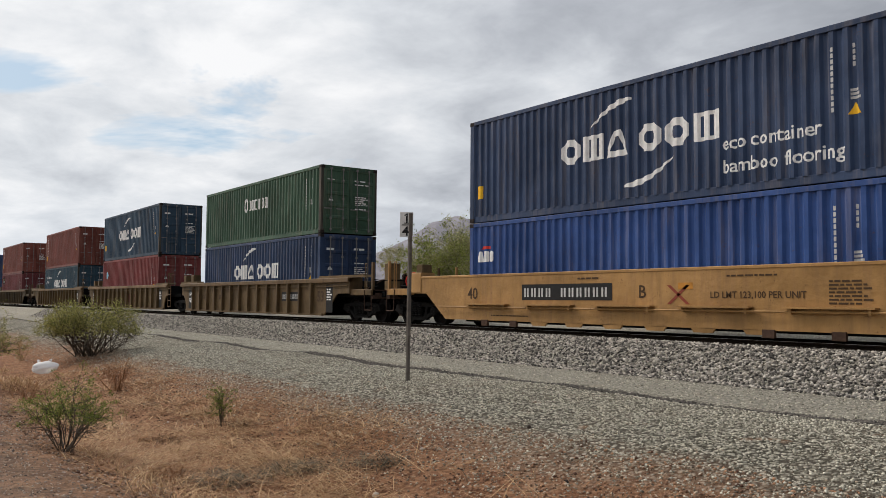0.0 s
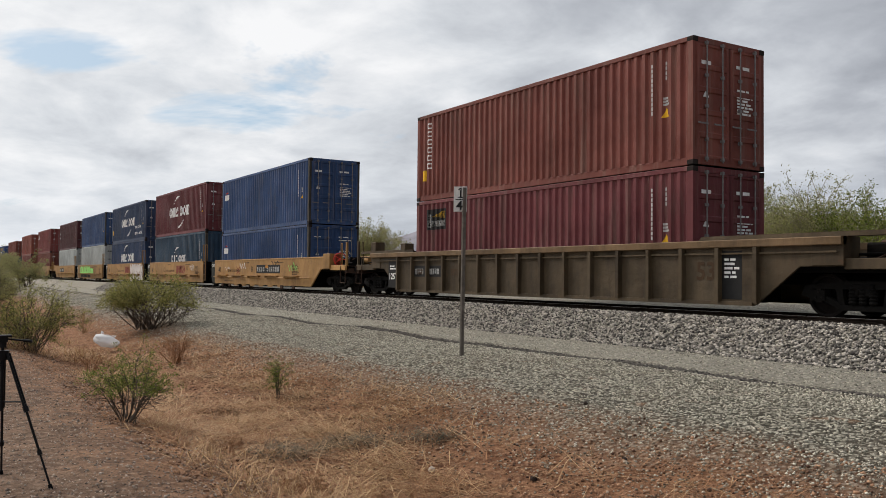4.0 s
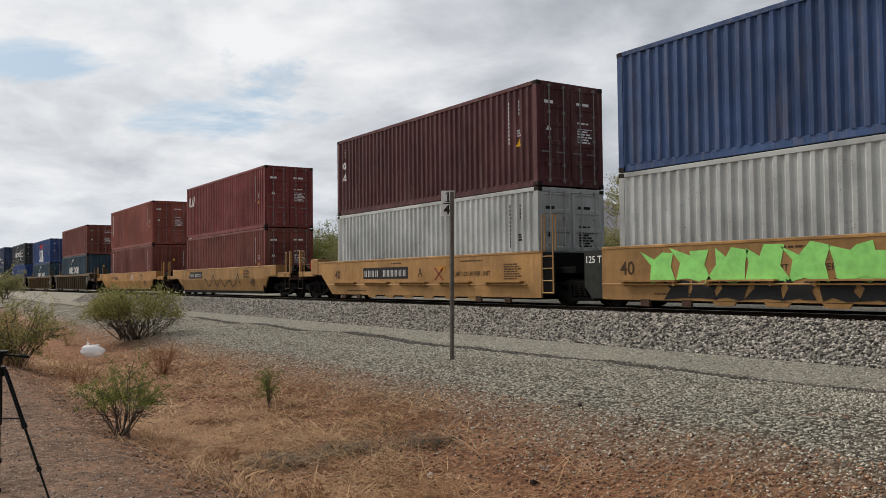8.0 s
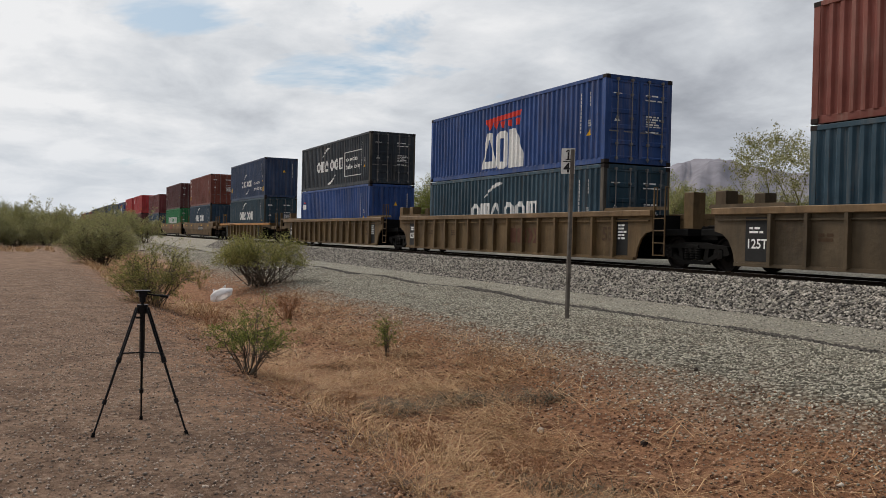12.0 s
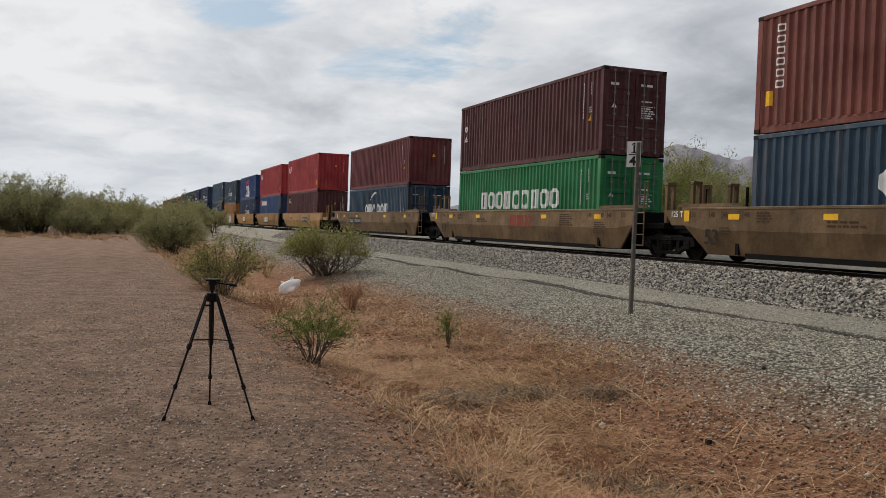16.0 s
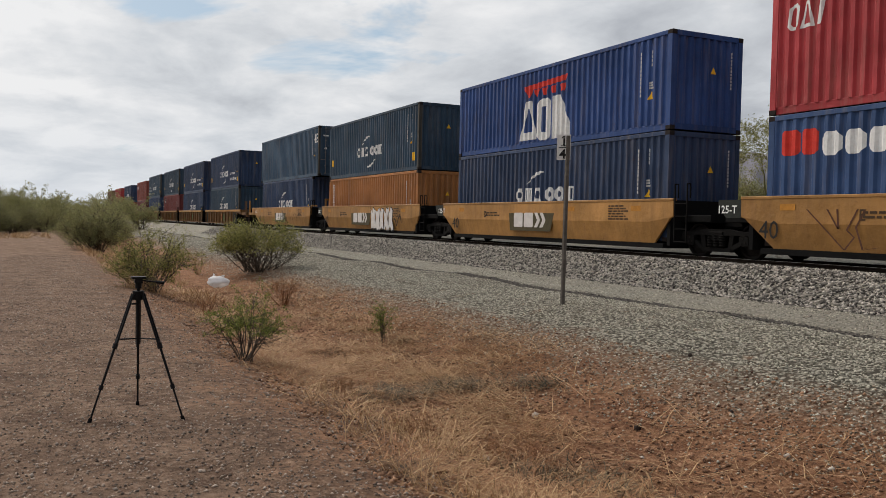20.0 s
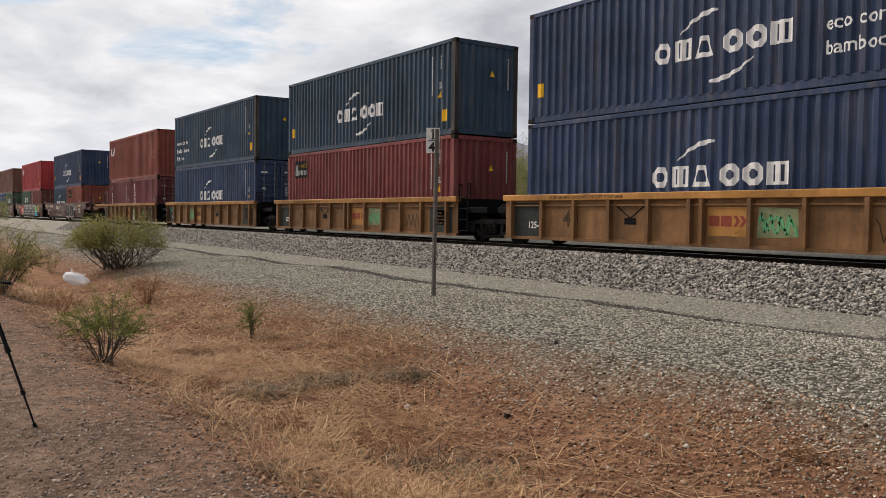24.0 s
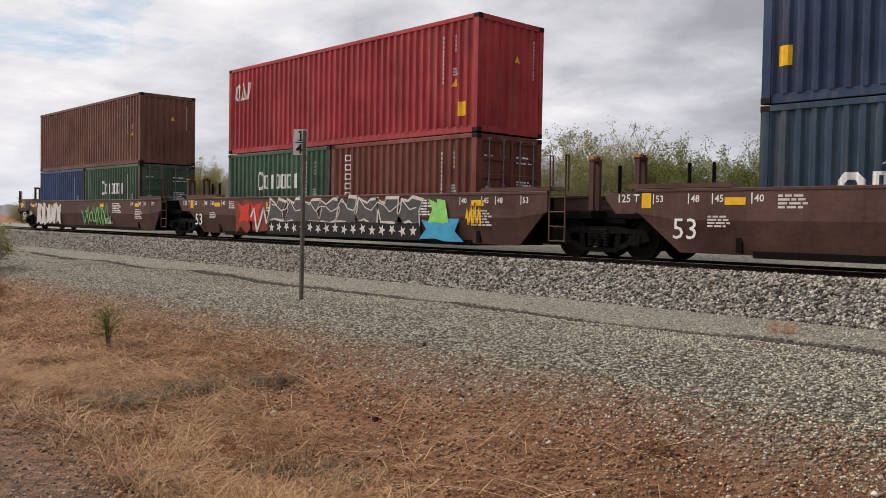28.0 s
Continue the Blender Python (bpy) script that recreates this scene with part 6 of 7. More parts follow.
HUE = {"navy": "navy blue", "slate": "slate blue", "teal": "blue-green", "ink": "blackish green", "royal": "royal blue", "azure": "weathered blue", "green": "dull green", "leaf": "bright green",
       "red": "faded red", "brick": "brick red", "maroon": "maroon", "wine": "wine red", "scarlet": "bright red", "rust": "rust red", "umber": "brown", "orange": "orange", "white": "greyish white", "steel": "weathered grey-blue"}
SAID = {"yellow": "yellow", "amber": "amber yellow", "tan": "dusty tan", "mud": "dirty tan-brown", "earth": "dark brown", "ochre": "rust-stained ochre", "chocolate": "chocolate brown"}
KIND = {"panel": "flat-sided well car with step rails", "smooth": "smooth-sided well car with a chamfered lower side", "ribbed": "long ribbed well car", "low": "low ribbed well car with a yellow top chord"}
FLOOR_Z = 0.345                     # the load's foot above the rail


def run(t):
    """How far the train has come at t seconds, from where it is at 14 s."""
    u = (t - 14) / 14
    return SPEED[0] * (t - 14) + 14 * sum(c * u ** (k + 2) for k, c in enumerate(SPEED[1:]))


FADEDM = plain("faded_maroon_marking", (0.085, 0.036, 0.022), 0.6, 0, 5.0, 0.3, 0.1)


PALEG = plain("pale_green_patch", (0.180, 0.200, 0.105), 0.6, 0, 5.0, 0.3, 0.1)


def car_marks(i, style, colour, L):
    """Lettering, plates and sprayed shapes on the near side of a unit."""
    top, bot = STYLE[style]["top"], STYLE[style]["bot"]
    dark = WHITE if colour == "chocolate" else BROWNM
    m = []

    def say(w, h, x, z, mat=dark, nm="lettering"):
        m.append((nm, mat, text_polys(w, h, x, z)))

    def number(x, z, plate=True, w=3.0, h=0.24):
        """The car's number as a row of plain bars, on a black plate or straight on the paint."""
        p = (w - 0.16) / 11
        row = []
        for k in range(11):
            if k != 4:
                row += [block(x + 0.08 + (k + d) * p, z, p * 0.22, h * 0.92, h * 0.22) for d in (0.06, 0.46)]
        if plate:
            m.append(("number_plate", BLACK, [[(x, z - 0.08), (x + w, z - 0.08), (x + w, z + h + 0.08), (x, z + h + 0.08)]]))
        m.append(("number_strip", IDM if plate else dark, row))

    def mark_x(x, z, k=1.0, mat=MAROONM):
        """Two plain blocks and a pair of chevrons, a trade mark."""
        t = [block(x, z, 0.6 * k, 0.5 * k, 0.08), block(x + 0.68 * k, z, 0.6 * k, 0.5 * k, 0.08)]
        for d in (0.0, 0.34):
            a = x + (1.36 + d) * k
            t.append([(a, z), (a + 0.2 * k, z), (a + 0.38 * k, z + 0.25 * k), (a + 0.2 * k, z + 0.5 * k), (a, z + 0.5 * k), (a + 0.18 * k, z + 0.25 * k)])
        m.append(("emblem", mat, t))

    if style == "panel":
        say("40", 0.32, 0.25, top - 0.66)
        m.append(("small_lettering", BROWNM, bars(10.95, top - 0.30, 0.80, 0.035, 7, 0.9) + bars(8.8, top - 0.16, 1.5, 0.035, 1) + bars(4.6, top - 0.14, 1.0, 0.04, 1) + bars(1.3, bot + 0.16, 2.0, 0.03, 1)))
        say({5: "B", 0: "B", 6: "C", 7: "D", 8: "E", 9: "A"}[i], 0.28, {0: 6.5, 5: 5.6, 9: 6.35}.get(i, 3.52), top - 0.62)
        say("LD LMT 123,100 PER UNIT", 0.13, {0: 8.4, 9: 8.2, 5: 1.9}.get(i, 4.1), top - 0.62)
        m.append(("reflector", FADEDY, bars(11.9, top - 0.14, 0.45, 0.34, 1) + bars(7.6, top - 0.30, 0.5, 0.14, 1)))
        if i in (0, 5, 9):
            number(6.35 if i == 5 else 2.57, top - 0.60, w=3.15)
            x = 7.3 if i != 5 else 3.3
            m.append(("sprayed_line", MAROONM, [[(x, top - 0.75), (x + 0.10, top - 0.75), (x + 0.60, top - 0.35), (x + 0.50, top - 0.35)]]))
            m.append(("sprayed_line", MAROONM, [[(x + 0.50, top - 0.75), (x + 0.60, top - 0.75), (x + 0.10, top - 0.35), (x, top - 0.35)]]))
        else:
            mark_x(6.75, top - 0.72, 0.98)
    elif style == "ribbed":
        m.append(("lettering", BROWNM, text_polys("53", 0.38, L + 0.30, top - 0.80, 0.03)))
        m.append(("lettering", WHITE, text_polys("125T", 0.21, -1.49, top - 0.90, 0.03)))
        m.append(("plate", BLACK, [[(-1.52, bot + 0.10), (-0.78, bot + 0.10), (-0.78, top - 0.2), (-1.52, top - 0.2)]]))
        m.append(("plate", BLACK, [[(L + 1.00, bot + 0.10), (L + 1.50, bot + 0.10), (L + 1.50, top - 0.2), (L + 1.00, top - 0.2)]]))
        m.append(("small_lettering", WHITE, bars(L + 1.06, top - 0.35, 0.38, 0.05, 5, 0.8) + bars(-1.4, top - 0.42, 0.5, 0.05, 2, 0.8)))
        m.append(("small_lettering", dark, bars(0.5, top - 0.55, 0.5, 0.07, 2) + bars(2.6, top - 0.55, 0.6, 0.05, 3)))
        if i in (1, 4, 12):
            number({1: 9.43, 4: 0.30, 12: 9.34}[i], top - 0.72, i != 12, 1.7, 0.20)
        if i in (2, 13):
            mark_x(7.05, top - 0.95, 0.98, FADEDM)
    elif style == "low":
        say("40", 0.40, 1.72, bot + 0.34)
        m.append(("chord_lettering", BROWNM, text_polys("52,900 LBS. MAX. GROSS WT. FOR 20 FT. CONTAINER", 0.075, 1.3, top - 0.09)))
        m.append(("lettering", PALEM, text_polys("125-T", 0.17, 0.36, bot + 0.28)))
        m.append(("plate", PLATE, [[(-0.2, bot + 0.05), (0.95, bot + 0.05), (0.98, top - 0.18), (-0.2, top - 0.18)]]))
        m.append(("plate", PLATE, [[(L - 0.9, bot + 0.05), (L + 0.3, bot + 0.05), (L + 0.3, top - 0.18), (L - 0.9, top - 0.18)]]))
        if i > 20:
            px, gx = (4.70, 3.50) if i == 27 else (6.18, 7.36)
            m.append(("patch", CHORD, [[(px, bot + 0.22), (px + 0.98, bot + 0.22), (px + 0.98, top - 0.30), (px, top - 0.30)]]))
            mark_x(px + 0.03, bot + 0.42, 0.44, FADEDM if i == 27 else MAROONM)
            m.append(("patch", PALEG, [[(gx, bot + 0.20), (gx + 0.92, bot + 0.24), (gx + 0.90, top - 0.34), (gx + 0.04, top - 0.30)]]))
            m.append(("sprayed_line", GREENM, scrawl(gx + 0.04, bot + 0.26, 0.84, 0.48, 12, 60 + i, 0.05) + scrawl(gx + 0.1, bot + 0.34, 0.7, 0.36, 8, 90 + i, 0.04)))
            m.append(("sprayed_line", BROWNM, scrawl(9.75, bot + 0.2, 0.9, 0.6, 12, 70 + i, 0.025)))
            vx = 7.85 if i == 27 else 4.0
            m.append(("brace", DARK, [[(vx - 0.5, top - 0.24), (vx - 0.44, top - 0.24), (vx + 0.03, bot + 0.56), (vx - 0.03, bot + 0.56)], [(vx + 0.5, top - 0.24), (vx + 0.44, top - 0.24), (vx - 0.03, bot + 0.56), (vx + 0.03, bot + 0.56)], [(vx - 0.18, bot + 0.42), (vx + 0.18, bot + 0.42), (vx + 0.18, bot + 0.57), (vx - 0.18, bot + 0.57)]]))
            m.append(("data_plate", CHORD, [[(L - 0.62, bot + 0.30), (L - 0.02, bot + 0.30), (L - 0.02, bot + 0.74), (L - 0.62, bot + 0.74)]]))
            m.append(("small_lettering", BROWNM, bars(L - 0.58, bot + 0.68, 0.5, 0.05, 4, 1.0)))
            if i == 28:
                m.append(("sprayed_shape", PALEM, [wedge(7.0 + k * 0.42, bot + 0.1, 0.36, 0.62) for k in range(3)]))
        else:
            number(8.4, bot + 0.4, False, 1.3, 0.12)
    elif style == "smooth":
        z = top - 0.44
        m.append(("reflector", YELLOW if colour in ("tan", "chocolate") else FADEDY, sum([bars(x, top - 0.16, 0.55, 0.14, 1) for x in (((-0.52, 2.6, 8.6, L + 0.1) if colour in ("tan", "chocolate") else (0.63, 7.9, 11.0)) if colour != "yellow" else (1.0, 9.5))], [])))
        m.append(("small_lettering", dark, bars(L - 2.2, top - 0.14, 0.9, 0.04, 6, 0.8) + bars(2.7, top - 0.32, 1.2, 0.05, 2, 0.8)))
        if colour in ("tan", "chocolate"):
            m.append(("lettering", WHITE if colour == "chocolate" else BLACK, text_polys("53", 0.40, -1.62 if i == 29 else -1.45 if colour == "tan" else -1.95, bot + 0.27, 0.0)))
            for w, x in (("53", -2.0), ("48", -1.22), ("45", -0.72), ("40", 0.06), ("40", L - 0.25), ("45", L + 0.5), ("48", L + 0.95), ("53", L + 1.75)):
                say(w, 0.13, x, top - 0.24)
                m.append(("tick", dark, [[(x - 0.06, top - 0.28), (x - 0.035, top - 0.28), (x - 0.035, top - 0.08), (x - 0.06, top - 0.08)]]))
            m.append(("reflector", YELLOW, [[(-2.32, top - 0.36), (-2.10, top - 0.36), (-2.10, top - 0.06), (-2.32, top - 0.06)]]))
            m.append(("small_lettering", PALEM if colour == "chocolate" else BROWNM, bars(-0.86, top - 0.50, 0.50, 0.035, 4, 0.7) + bars(0.5, top - 0.12, 0.6, 0.04, 4, 0.7) + bars(L + 0.1, top - 0.40, 0.7, 0.04, 6, 0.7) + bars(9.2, bot + 0.42, 0.8, 0.05, 3, 0.7)))
            m.append(("lettering", WHITE, text_polys("125 T", 0.16, -2.92, top - 0.24)))
            m.append(("reflector", YELLOW, bars(L + 1.2, top - 0.06, 0.34, 0.30, 1)))
            m.append(("data_plate", PALEM, bars(L + 1.22, top - 0.44, 0.30, 0.30, 1)))
        if colour == "tan":
            if i != 17:
                number({16: 6.9, 18: 1.05}[i], top - 0.62, True, 2.8, 0.22)
            else:
                mark_x(6.0, top - 0.62, 0.9)
        if i in (10, 11):
            number(1.3, top - 0.42, i == 10, 2.3, 0.19)
            say("40", 0.40, L - 1.25, bot + 0.30)
        if colour == "amber" and i > 15:
            m.append(("patch", OLIVE, [[(4.5, bot + 0.28), (7.0, bot + 0.28), (7.2, top - 0.36), (4.4, top - 0.36)]]))
            mark_x(4.75, bot + 0.40, 0.95, PALEM)
            m.append(("lettering", BLACK, text_polys("40", 0.40, 0.05, bot + 0.30, 0.0)))
            say({20: "E", 21: "D", 22: "C", 23: "B"}[i], 0.22, 2.6, top - 0.5)
            m.append(("lettering", WHITE, text_polys("125-T", 0.18, -1.25, top - 0.36)))
        if i == 19:
            number(7.8, top - 0.60, True, 2.05, 0.19)
    return m


def spray(car, style, shapes):
    """Sprayed letters read as plain rounded shapes in their colours."""
    for k, (nm, mat, polys) in enumerate(shapes):
        for p in (polys if nm == "sprayed_shape" else [polys]):
            ob = part(nm, drape(nm, [p] if nm == "sprayed_shape" else p, None, -CW - 0.004 * (k + 1)), mat, car)
            if nm != "sprayed_shape":
                tagged(ob, kind="stuff")


def blobs(x, z, n, w, h, seed, over=0.12):
    """A row of n bulging, leaning blobs."""
    rng = random.Random(seed)
    out = []
    for i in range(n):
        cx, cz = x + w * (i + 0.5), z + h * 0.5
        out.append([(cx + (w * (0.5 + over) * (0.85 + 0.3 * rng.random())) * math.cos(a * 0.5236) + 0.1 * h * math.sin(a * 0.5236), cz + h * 0.5 * (0.8 + 0.3 * rng.random()) * math.sin(a * 0.5236)) for a in range(12)])
    return out


def chunks(x, z, n, w, h, seed, grow=0.0):
    """A row of n angular, leaning shapes; grow widens each by that much all round."""
    rng = random.Random(seed)
    out = []
    for i in range(n):
        cx, cz, lean = x + w * (i + 0.5), z + h * 0.5, rng.uniform(-0.25, 0.25)
        p = []
        for a, b in ((-1, -1), (-0.2, -0.8), (0.35, -1), (1, -0.9), (0.75, 0), (1, 0.9), (0.2, 1), (-0.15, 0.6), (-1, 1), (-0.7, 0.1)):
            a, b = a + rng.uniform(-0.22, 0.22), b + rng.uniform(-0.16, 0.16)
            p.append((cx + (a + lean * b) * (w * 0.5 + grow), cz + b * (h * 0.5 + grow)))
        out.append(p)
    return out


def rings(polys, th):
    """The outlines alone of some sprayed shapes."""
    out = []
    for p in polys:
        out += hollow(p, th)
    return out


def star(x, z, r, turn):
    return [(x + (r if k % 2 == 0 else r * 0.40) * math.sin(k * 0.6283 + turn), z + (r if k % 2 == 0 else r * 0.40) * math.cos(k * 0.6283 + turn)) for k in range(10)]


def scrawl(x, z, w, h, n, seed, th=0.035):
    """A looping sprayed line as short straight strokes."""
    rng = random.Random(seed)
    pts = [(x + w * i / n, z + h * (0.5 + 0.5 * math.sin(i * 1.9 + rng.random())) * (0.6 + 0.4 * rng.random())) for i in range(n + 1)]
    out = []
    for (a, b), (c, d) in zip(pts, pts[1:]):
        l = math.hypot(c - a, d - b) or 1
        ox, oz = -(d - b) / l * th / 2, (c - a) / l * th / 2
        out.append([(a - ox, b - oz), (c - ox, d - oz), (c + ox, d + oz), (a + ox, b + oz)])
    return out


def graffiti(i, car):
    b = 0.24
    if i == 5:
        spray(car, "panel", [("scrawl", LIME, scrawl(10.5, 0.85, 1.1, 0.5, 12, 1)), ("scrawl", WHITE, scrawl(3.9, 1.0, 0.9, 0.3, 9, 2) + scrawl(1.5, 0.9, 0.8, 0.3, 7, 61, 0.025)), ("scrawl", BLACK, scrawl(8.4, 1.18, 0.9, 0.25, 8, 3))])
    elif i == 6:
        spray(car, "panel", [("scrawl", WHITE, scrawl(9.8, 0.9, 0.9, 0.5, 12, 4, 0.03)), ("scrawl", BROWNM, scrawl(8.95, 0.95, 0.6, 0.4, 8, 5, 0.025))])
    elif i == 7:
        spray(car, "panel", [("sprayed_shape", PALEM, chunks(8.55, b, 5, 0.85, 1.15, 6, 0.08)), ("sprayed_line", WINEM, scrawl(8.7, 0.4, 4.0, 0.8, 14, 7, 0.03))])
    elif i == 8:
        spray(car, "panel", [("sprayed_shape", LIME, chunks(1.0, 0.62, 6, 0.92, 0.72, 8)), ("sprayed_shape", BLACK, chunks(1.6, 0.26, 7, 0.75, 0.40, 9)), ("sprayed_shape", LIME, chunks(6.0, 0.65, 3, 0.8, 0.5, 10))])
    elif i == 10:
        spray(car, "smooth", [("scrawl", BLACK, scrawl(4.0, 0.45, 5.6, 0.75, 15, 11, 0.06))])
    elif i == 11:
        spray(car, "smooth", [("scrawl", PALEM, scrawl(7.2, 0.85, 1.0, 0.55, 9, 12, 0.06)), ("scrawl", BLACK, scrawl(6.2, 1.05, 0.9, 0.3, 8, 13, 0.03))])
    elif i == 22:
        spray(car, "smooth", [("sprayed_shape", BLACK, chunks(7.25, 0.32, 5, 0.56, 0.98, 14, 0.05)), ("sprayed_shape", PALEM, chunks(7.25, 0.32, 5, 0.56, 0.98, 14)), ("sprayed_line", BLACK, scrawl(10.15, 0.5, 0.9, 0.6, 5, 15, 0.06))])
    elif i == 23:
        spray(car, "smooth", [("scrawl", BLACK, scrawl(5.4, 0.35, 2.2, 0.95, 14, 16, 0.05)), ("scrawl", BROWNM, scrawl(8.2, 0.6, 2.2, 0.7, 16, 17, 0.035))])
    elif i == 20:
        def strokes(pts, w=0.022):
            return [[(a[0] - w, a[1]), (a[0] + w, a[1]), (c[0] + w, c[1]), (c[0] - w, c[1])] for a, c in zip(pts, pts[1:])]
        spray(car, "smooth", [("sprayed_outline", FADEDM, strokes([(1.35, 1.16), (2.30, 0.34), (2.52, 0.60), (2.34, 0.74), (2.58, 1.16)]) + strokes([(1.86, 1.16), (2.14, 0.76), (2.10, 1.16)]) + strokes([(2.75, 1.16), (2.55, 0.80), (2.72, 0.36), (3.10, 0.42)])),
                              ("scrawl", BROWNM, scrawl(9.5, 0.35, 2.2, 1.0, 9, 18, 0.03))])
    elif i == 28:
        spray(car, "low", [("scrawl", GREENM, scrawl(9.0, 0.5, 1.2, 0.5, 8, 19, 0.06))])
    elif i == 27:
        spray(car, "low", [("scrawl", GREENM, scrawl(0.05, 0.80, 0.8, 0.26, 9, 20, 0.03))])
    elif i == 29:
        spray(car, "smooth", [("sprayed_shape", BLACK, chunks(7.0, 0.28, 4, 0.85, 1.12, 21, 0.05)), ("sprayed_line", PALEM, rings(chunks(7.0, 0.28, 4, 0.85, 1.12, 21, 0.05), 0.04)), ("sprayed_line", PALEM, rings(blobs(2.5, 0.35, 6, 0.5, 0.95, 23, 0.1), 0.035) + scrawl(5.6, 0.45, 0.8, 0.6, 14, 46, 0.02)), ("scrawl", WHITE, scrawl(10.9, 0.9, 0.9, 0.3, 8, 24, 0.02))])
    elif i == 30:
        spray(car, "smooth", [("sprayed_shape", MAROONM, chunks(0.9, 0.30, 2, 1.1, 1.05, 40)), ("sprayed_shape", REDM, chunks(1.2, 0.62, 2, 0.7, 0.62, 41)),
                              ("sprayed_shape", PALEM, chunks(3.15, 0.68, 8, 0.92, 0.66, 42, 0.07)), ("sprayed_shape", BLACK, [[(3.0, 0.25), (10.5, 0.25), (10.4, 0.70), (9.3, 0.66), (7.9, 0.72), (6.5, 0.66), (5.1, 0.71), (3.9, 0.66), (3.1, 0.70)]]),
                              ("sprayed_shape", GREYM, chunks(3.15, 0.70, 8, 0.92, 0.62, 42)), ("sprayed_shape", PALEM, [star(3.3 + k * 0.43, 0.47 + 0.02 * (k % 3), 0.16, 0.3 * (k % 4)) for k in range(17)]),
                              ("sprayed_line", PALEM, scrawl(2.0, 0.3, 1.0, 1.05, 5, 43, 0.09) + scrawl(3.3, 0.98, 7.0, 0.4, 26, 44, 0.035)),
                              ("sprayed_shape", CYAN, chunks(10.5, 0.26, 1, 1.45, 0.55, 29)), ("sprayed_shape", LIME, chunks(10.75, 0.70, 1, 0.75, 0.66, 28)),
                              ("scrawl", YELLOW, scrawl(12.15, 0.62, 0.5, 0.62, 12, 31, 0.05))])
    elif i == 31:
        spray(car, "smooth", [("sprayed_shape", PALEM, chunks(0.2, 0.32, 5, 0.72, 1.0, 32)), ("scrawl", GREENM, scrawl(6.4, 0.34, 3.4, 1.0, 16, 33, 0.10)), ("scrawl", LIME, scrawl(6.9, 0.40, 2.6, 0.85, 13, 34, 0.05))])


WINEM = plain("wine_spray", (0.20, 0.05, 0.06), 0.6, 0, 5.0, 0.2, 0.1)
TRAIN = []                          # (thing, place along the train, height)


def build_train():
    n = len(UNITS)
    for i, (sig, style, colour, joint, upper, lower) in enumerate(UNITS):
        ahead = (UNITS[i - 1][0] - sig - FORTY) / 2 if i else 3.6
        behind = (sig - UNITS[i + 1][0] - FORTY) / 2 if i + 1 < n else 3.4
        behind_joint = UNITS[i + 1][3] if i + 1 < n else "c"
        car = well_car(style, colour, FORTY, behind, ahead, behind_joint, joint, "%s %s" % (SAID[colour], KIND[style]), car_marks(i, style, colour, FORTY))
        graffiti(i, car)
        TRAIN.append((car, sig, RAIL_Z))
        z = RAIL_Z + FLOOR_Z
        if isinstance(lower[0], tuple):
            for k, (c, mk, end) in enumerate(lower):
                ob = container(TWENTY, ST, c, mk, end, "%s short corrugated shipping container in the well" % HUE[c])
                TRAIN.append((ob, sig + k * (FORTY - TWENTY), z))
            z += ST
        else:
            c, mk, H, end = lower
            TRAIN.append((container(FORTY, H, c, mk, end, "%s corrugated shipping container standing in the well" % HUE[c]), sig, z))
            z += H
        c, mk, H, end = upper
        L = FORTYFIVE if i == 23 else FORTY
        TRAIN.append((container(L, H, c, mk, end, "%s corrugated shipping container stacked on another" % HUE[c]), sig - (0.42 if i == 23 else 0), z + 0.03))


build_train()


# ---- small things by the road ----
def quarter_post():
    x, y = -13.06, 8.68
    ob = tagged(new("mile_post"), "weathered steel post with a small white quarter-mile sign", "sign")
    ob.matrix_basis = pose(x, y, lie(x, y), 0, 0.8, 0)
    ring = [(-0.030, -0.02), (-0.025, -0.026), (0.025, -0.026), (0.030, -0.02), (0.052, 0.02), (0.045, 0.024), (0.022, -0.014), (-0.022, -0.014), (-0.045, 0.024), (-0.052, 0.02)]
    sh = Shape()
    n = len(ring)
    sh.add([(a, b, z) for z in (-0.4, 3.08) for a, b in ring], [(i, (i + 1) % n, n + (i + 1) % n, n + i) for i in range(n)] + [tuple(range(n, 2 * n))])
    part("post", sh, plain("weathered_post_steel", (0.115, 0.102, 0.088), 0.8, 0.1, 10, 0.35), ob)
    tilt = pose(-0.06, -0.03, 0, 0, 0, 44)
    board = part("sign_plate", Shape().prism([(-0.125, 2.64), (0.125, 2.64), (0.125, 3.10), (-0.125, 3.10)], -0.034, -0.030), SIGNF, ob, "small white metal plate", at=tilt)
    one = [[(-0.012, 2.905), (0.022, 2.905), (0.022, 3.075), (-0.008, 3.075), (-0.012, 3.05)], [(-0.045, 3.03), (-0.012, 3.035), (-0.008, 3.075), (-0.04, 3.05)], [(-0.045, 2.89), (0.055, 2.89), (0.055, 2.905), (-0.045, 2.905)]]
    num = one + [[(-0.09, 2.855), (0.09, 2.855), (0.09, 2.872), (-0.09, 2.872)]] + text_polys("4", 0.165, -0.075, 2.67, 0.04)
    part("lettering", drape("lettering", num, None, -0.034), BLACK, board)
    part("bolt", Shape().tube((0, -0.05, 3.04), (0, 0.0, 3.04), 0.012, 6).tube((0, -0.05, 2.66), (0, 0.0, 2.66), 0.012, 6), GALV, ob, at=tilt)


quarter_post()


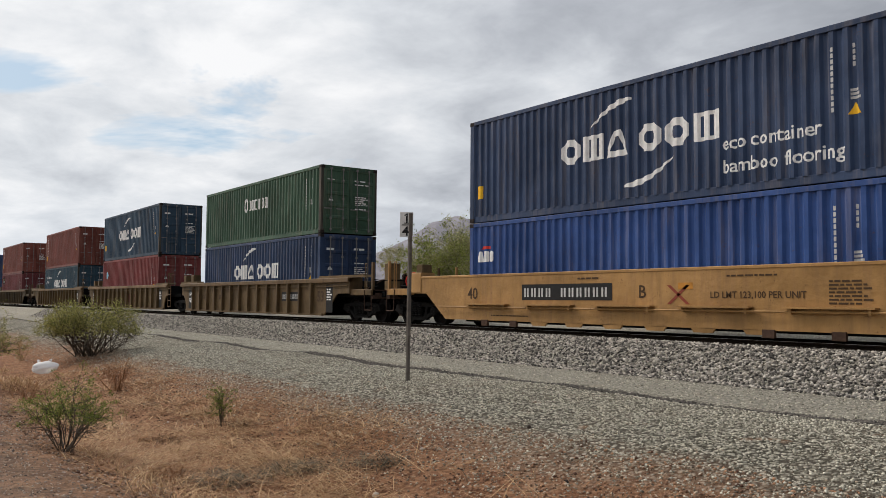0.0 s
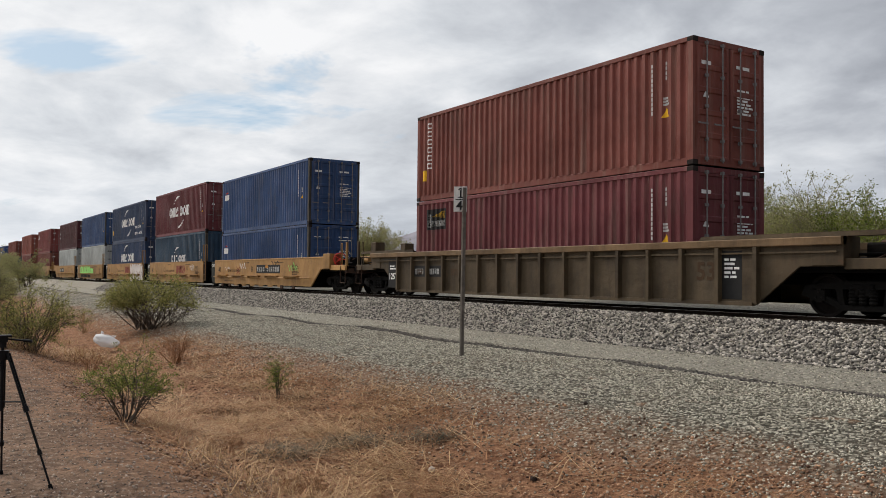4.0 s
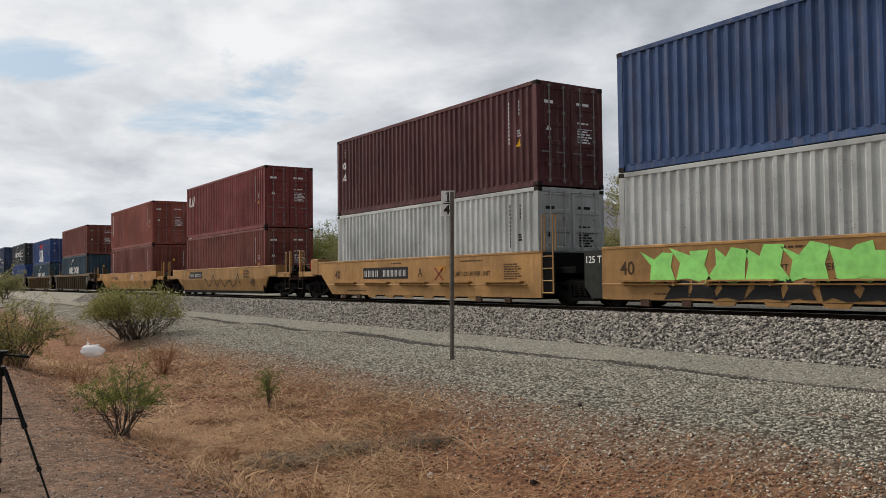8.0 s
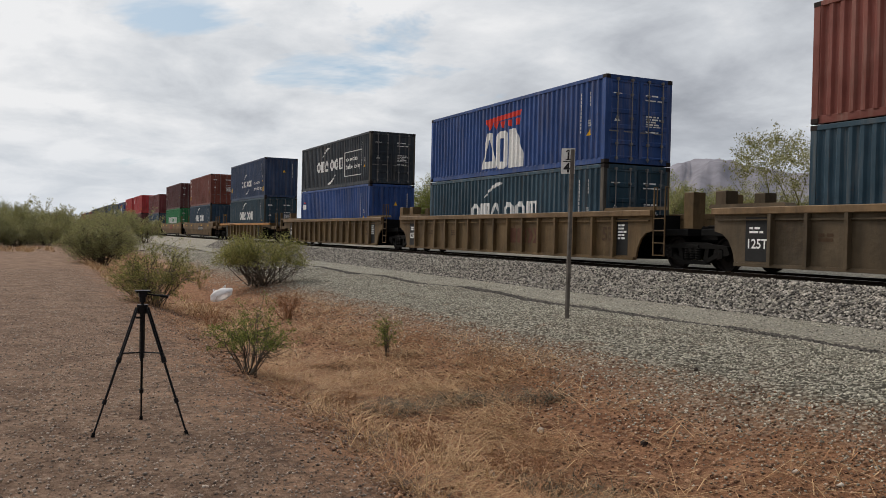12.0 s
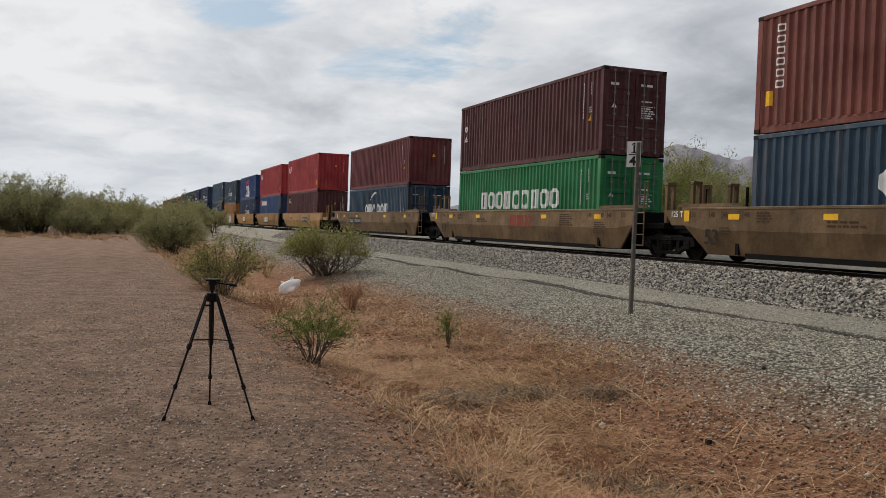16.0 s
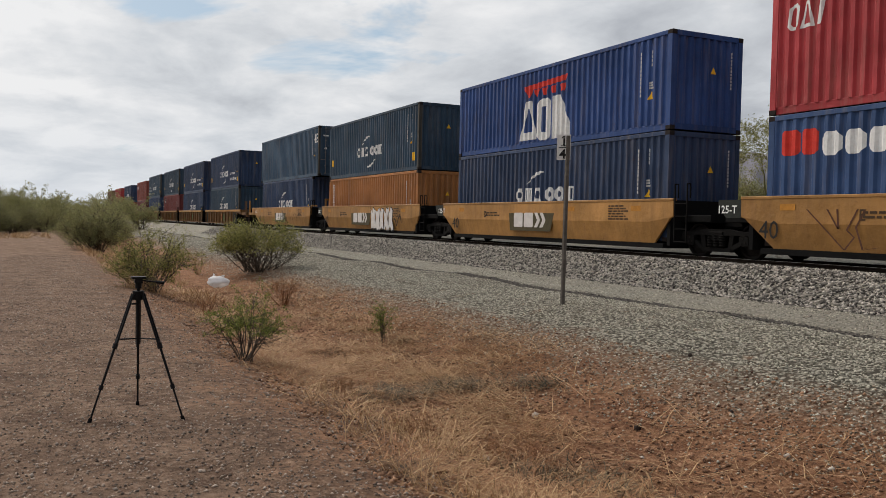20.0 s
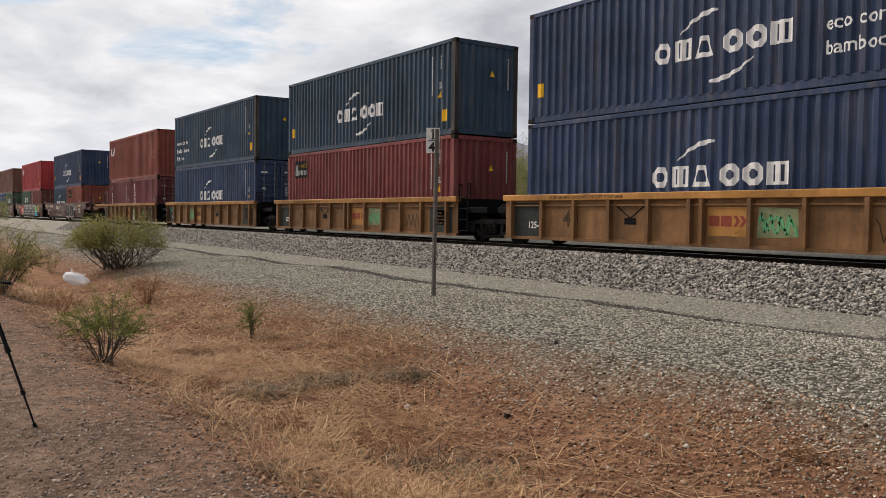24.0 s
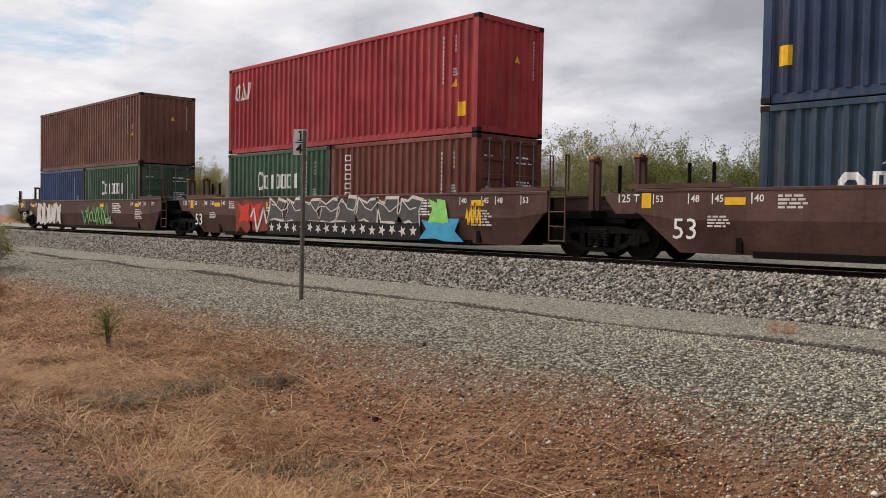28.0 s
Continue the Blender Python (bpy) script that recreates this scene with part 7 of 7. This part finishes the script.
def tripod():
    feet = [(-7.01, 0.35), (-6.87, 1.03), (-7.56, 0.76)]
    cx, cy = sum(f[0] for f in feet) / 3, sum(f[1] for f in feet) / 3
    ob = tagged(new("tripod"), "black folding camera tripod standing on the dirt road", "tripod")
    ob.matrix_basis = pose(cx, cy, 0.0)
    hub = Vector((0, 0, 0.98))
    for fx, fy in feet:
        f = Vector((fx - cx, fy - cy, lie(fx, fy) - 0.005))
        d = (f - hub)
        side = Vector((-d.y, d.x, 0)).normalized() * 0.012
        leg = Shape()
        top = hub + Vector((d.x, d.y, 0)).normalized() * 0.045
        k = f - top
        for s in (-1, 1):
            leg.tube(top + side * s, top + k * 0.42 + side * s, 0.0085, 8)
        leg.tube(top + k * 0.36, top + k * 0.74, 0.0095, 8).tube(top + k * 0.70, top + k * 0.985, 0.0075, 8)
        lo = part("leg", leg, TRIPOD, ob)
        part("leg_clamp", Shape().tube(top + k * 0.395, top + k * 0.435, 0.020, 8), TRIPOD, lo)
        part("leg_clamp", Shape().tube(top + k * 0.715, top + k * 0.75, 0.017, 8), TRIPOD, lo)
        part("rubber_foot", Shape().tube(top + k * 0.965, f, 0.013, 8, 0.016), DARK, lo)
        part("brace", Shape().tube((0, 0, 0.62), top + k * 0.36, 0.006, 6), TRIPOD, ob)
    part("centre_column", Shape().tube((0, 0, 0.55), (0, 0, 1.04), 0.012, 10), TRIPOD, ob)
    part("collar", Shape().tube((0, 0, 0.93), (0, 0, 1.0), 0.040, 12, 0.046), TRIPOD, ob)
    part("crank", Shape().tube((0, 0, 0.90), (0.03, -0.05, 0.90), 0.008, 6), TRIPOD, ob)
    part("pan_head", Shape().tube((0, 0, 1.02), (0, 0, 1.075), 0.024, 10).box(-0.035, 0.035, -0.03, 0.03, 1.065, 1.10).box(-0.045, 0.045, -0.055, 0.055, 1.098, 1.114), TRIPOD, ob)
    part("pan_handle", Shape().tube((0.0, 0.02, 1.085), (0.05, 0.19, 1.065), 0.007, 8).tube((0.035, 0.13, 1.072), (0.05, 0.19, 1.065), 0.012, 8), TRIPOD, ob)


tripod()


def plastic_bag():
    """A thin white bag caught in the weeds: one crumpled hollow sheet with two handle loops."""
    vs, fs, n, m = [], [], 22, 12
    for j in range(m):
        t = j / (m - 1)
        for i in range(n):
            a = 2 * math.pi * i / n
            r = 0.26 * math.sin(math.pi * (0.12 + 0.80 * t)) ** 0.7
            k = 1 + 0.22 * noise.noise(Vector((math.cos(a) * 1.6, math.sin(a) * 1.6, t * 3))) + 0.08 * noise.noise(Vector((math.cos(a) * 6, math.sin(a) * 6, t * 9)))
            vs.append((r * k * math.cos(a) * 1.15, r * k * math.sin(a) * 0.75, (t - 0.5) * 0.36 * (1 + 0.2 * noise.noise(Vector((a, t * 2, 4))))))
    fs = [(j * n + i, j * n + (i + 1) % n, (j + 1) * n + (i + 1) % n, (j + 1) * n + i) for j in range(m - 1) for i in range(n)]
    fs.append(tuple(range(n)))
    s = Shape()
    s.add(vs, fs)
    ob = part("plastic_bag", s, BAG, None, smooth=True)
    tagged(ob, "crumpled white plastic bag caught on dry weeds", "bag")
    part("handle_loop", Shape().tube((-0.14, 0, 0.15), (-0.17, 0.02, 0.25), 0.02, 6, 0.012).tube((-0.17, 0.02, 0.25), (-0.10, 0.0, 0.20), 0.012, 6), BAG, ob)
    part("handle_loop", Shape().tube((0.14, 0, 0.15), (0.19, -0.02, 0.23), 0.02, 6, 0.012).tube((0.19, -0.02, 0.23), (0.10, 0.0, 0.20), 0.012, 6), BAG, ob)
    return ob


BAG_OB = plastic_bag()
BAG_OB.scale = (1.15, 1.05, 0.85)


# ---- what moves ----
def motions():
    clock = [i * 1.0 for i in range(29)]
    for ob, sig, z in TRAIN:
        walk(ob, [(t, pose(sig + run(t), TRACK_Y, z)) for t in clock])
    ticks = [i / 30 for i in range(841)]
    place = {ob: sig for ob, sig, _ in TRAIN}
    for w, dx, car in WHEELSETS:
        # the wheels are too small to be seen turning further off than this
        near = [t for t in ticks if -62 < place[car] + run(t) < 16]
        if near:
            turn = [(t, pose(dx, 0, 0.42, 0, math.degrees((run(t) - run(near[0])) / 0.42))) for t in near]
            walk(w, ([(0.0, turn[0][1])] if near[0] > 0.05 else []) + turn + ([(28.0, turn[-1][1])] if near[-1] < 27.95 else []))
    x, y = -24.0, 4.6
    z = lie(x, y) + 0.34
    walk(BAG_OB, [(t, pose(x + 0.05 * math.sin(t * 1.3), y + 0.04 * math.sin(t * 0.9), z + 0.03 * math.sin(t * 1.1), 8 * math.sin(t * 0.8), 22 * math.sin(t * 0.33) - 6, 50 + 10 * math.sin(t * 0.55))) for t in clock])


motions()
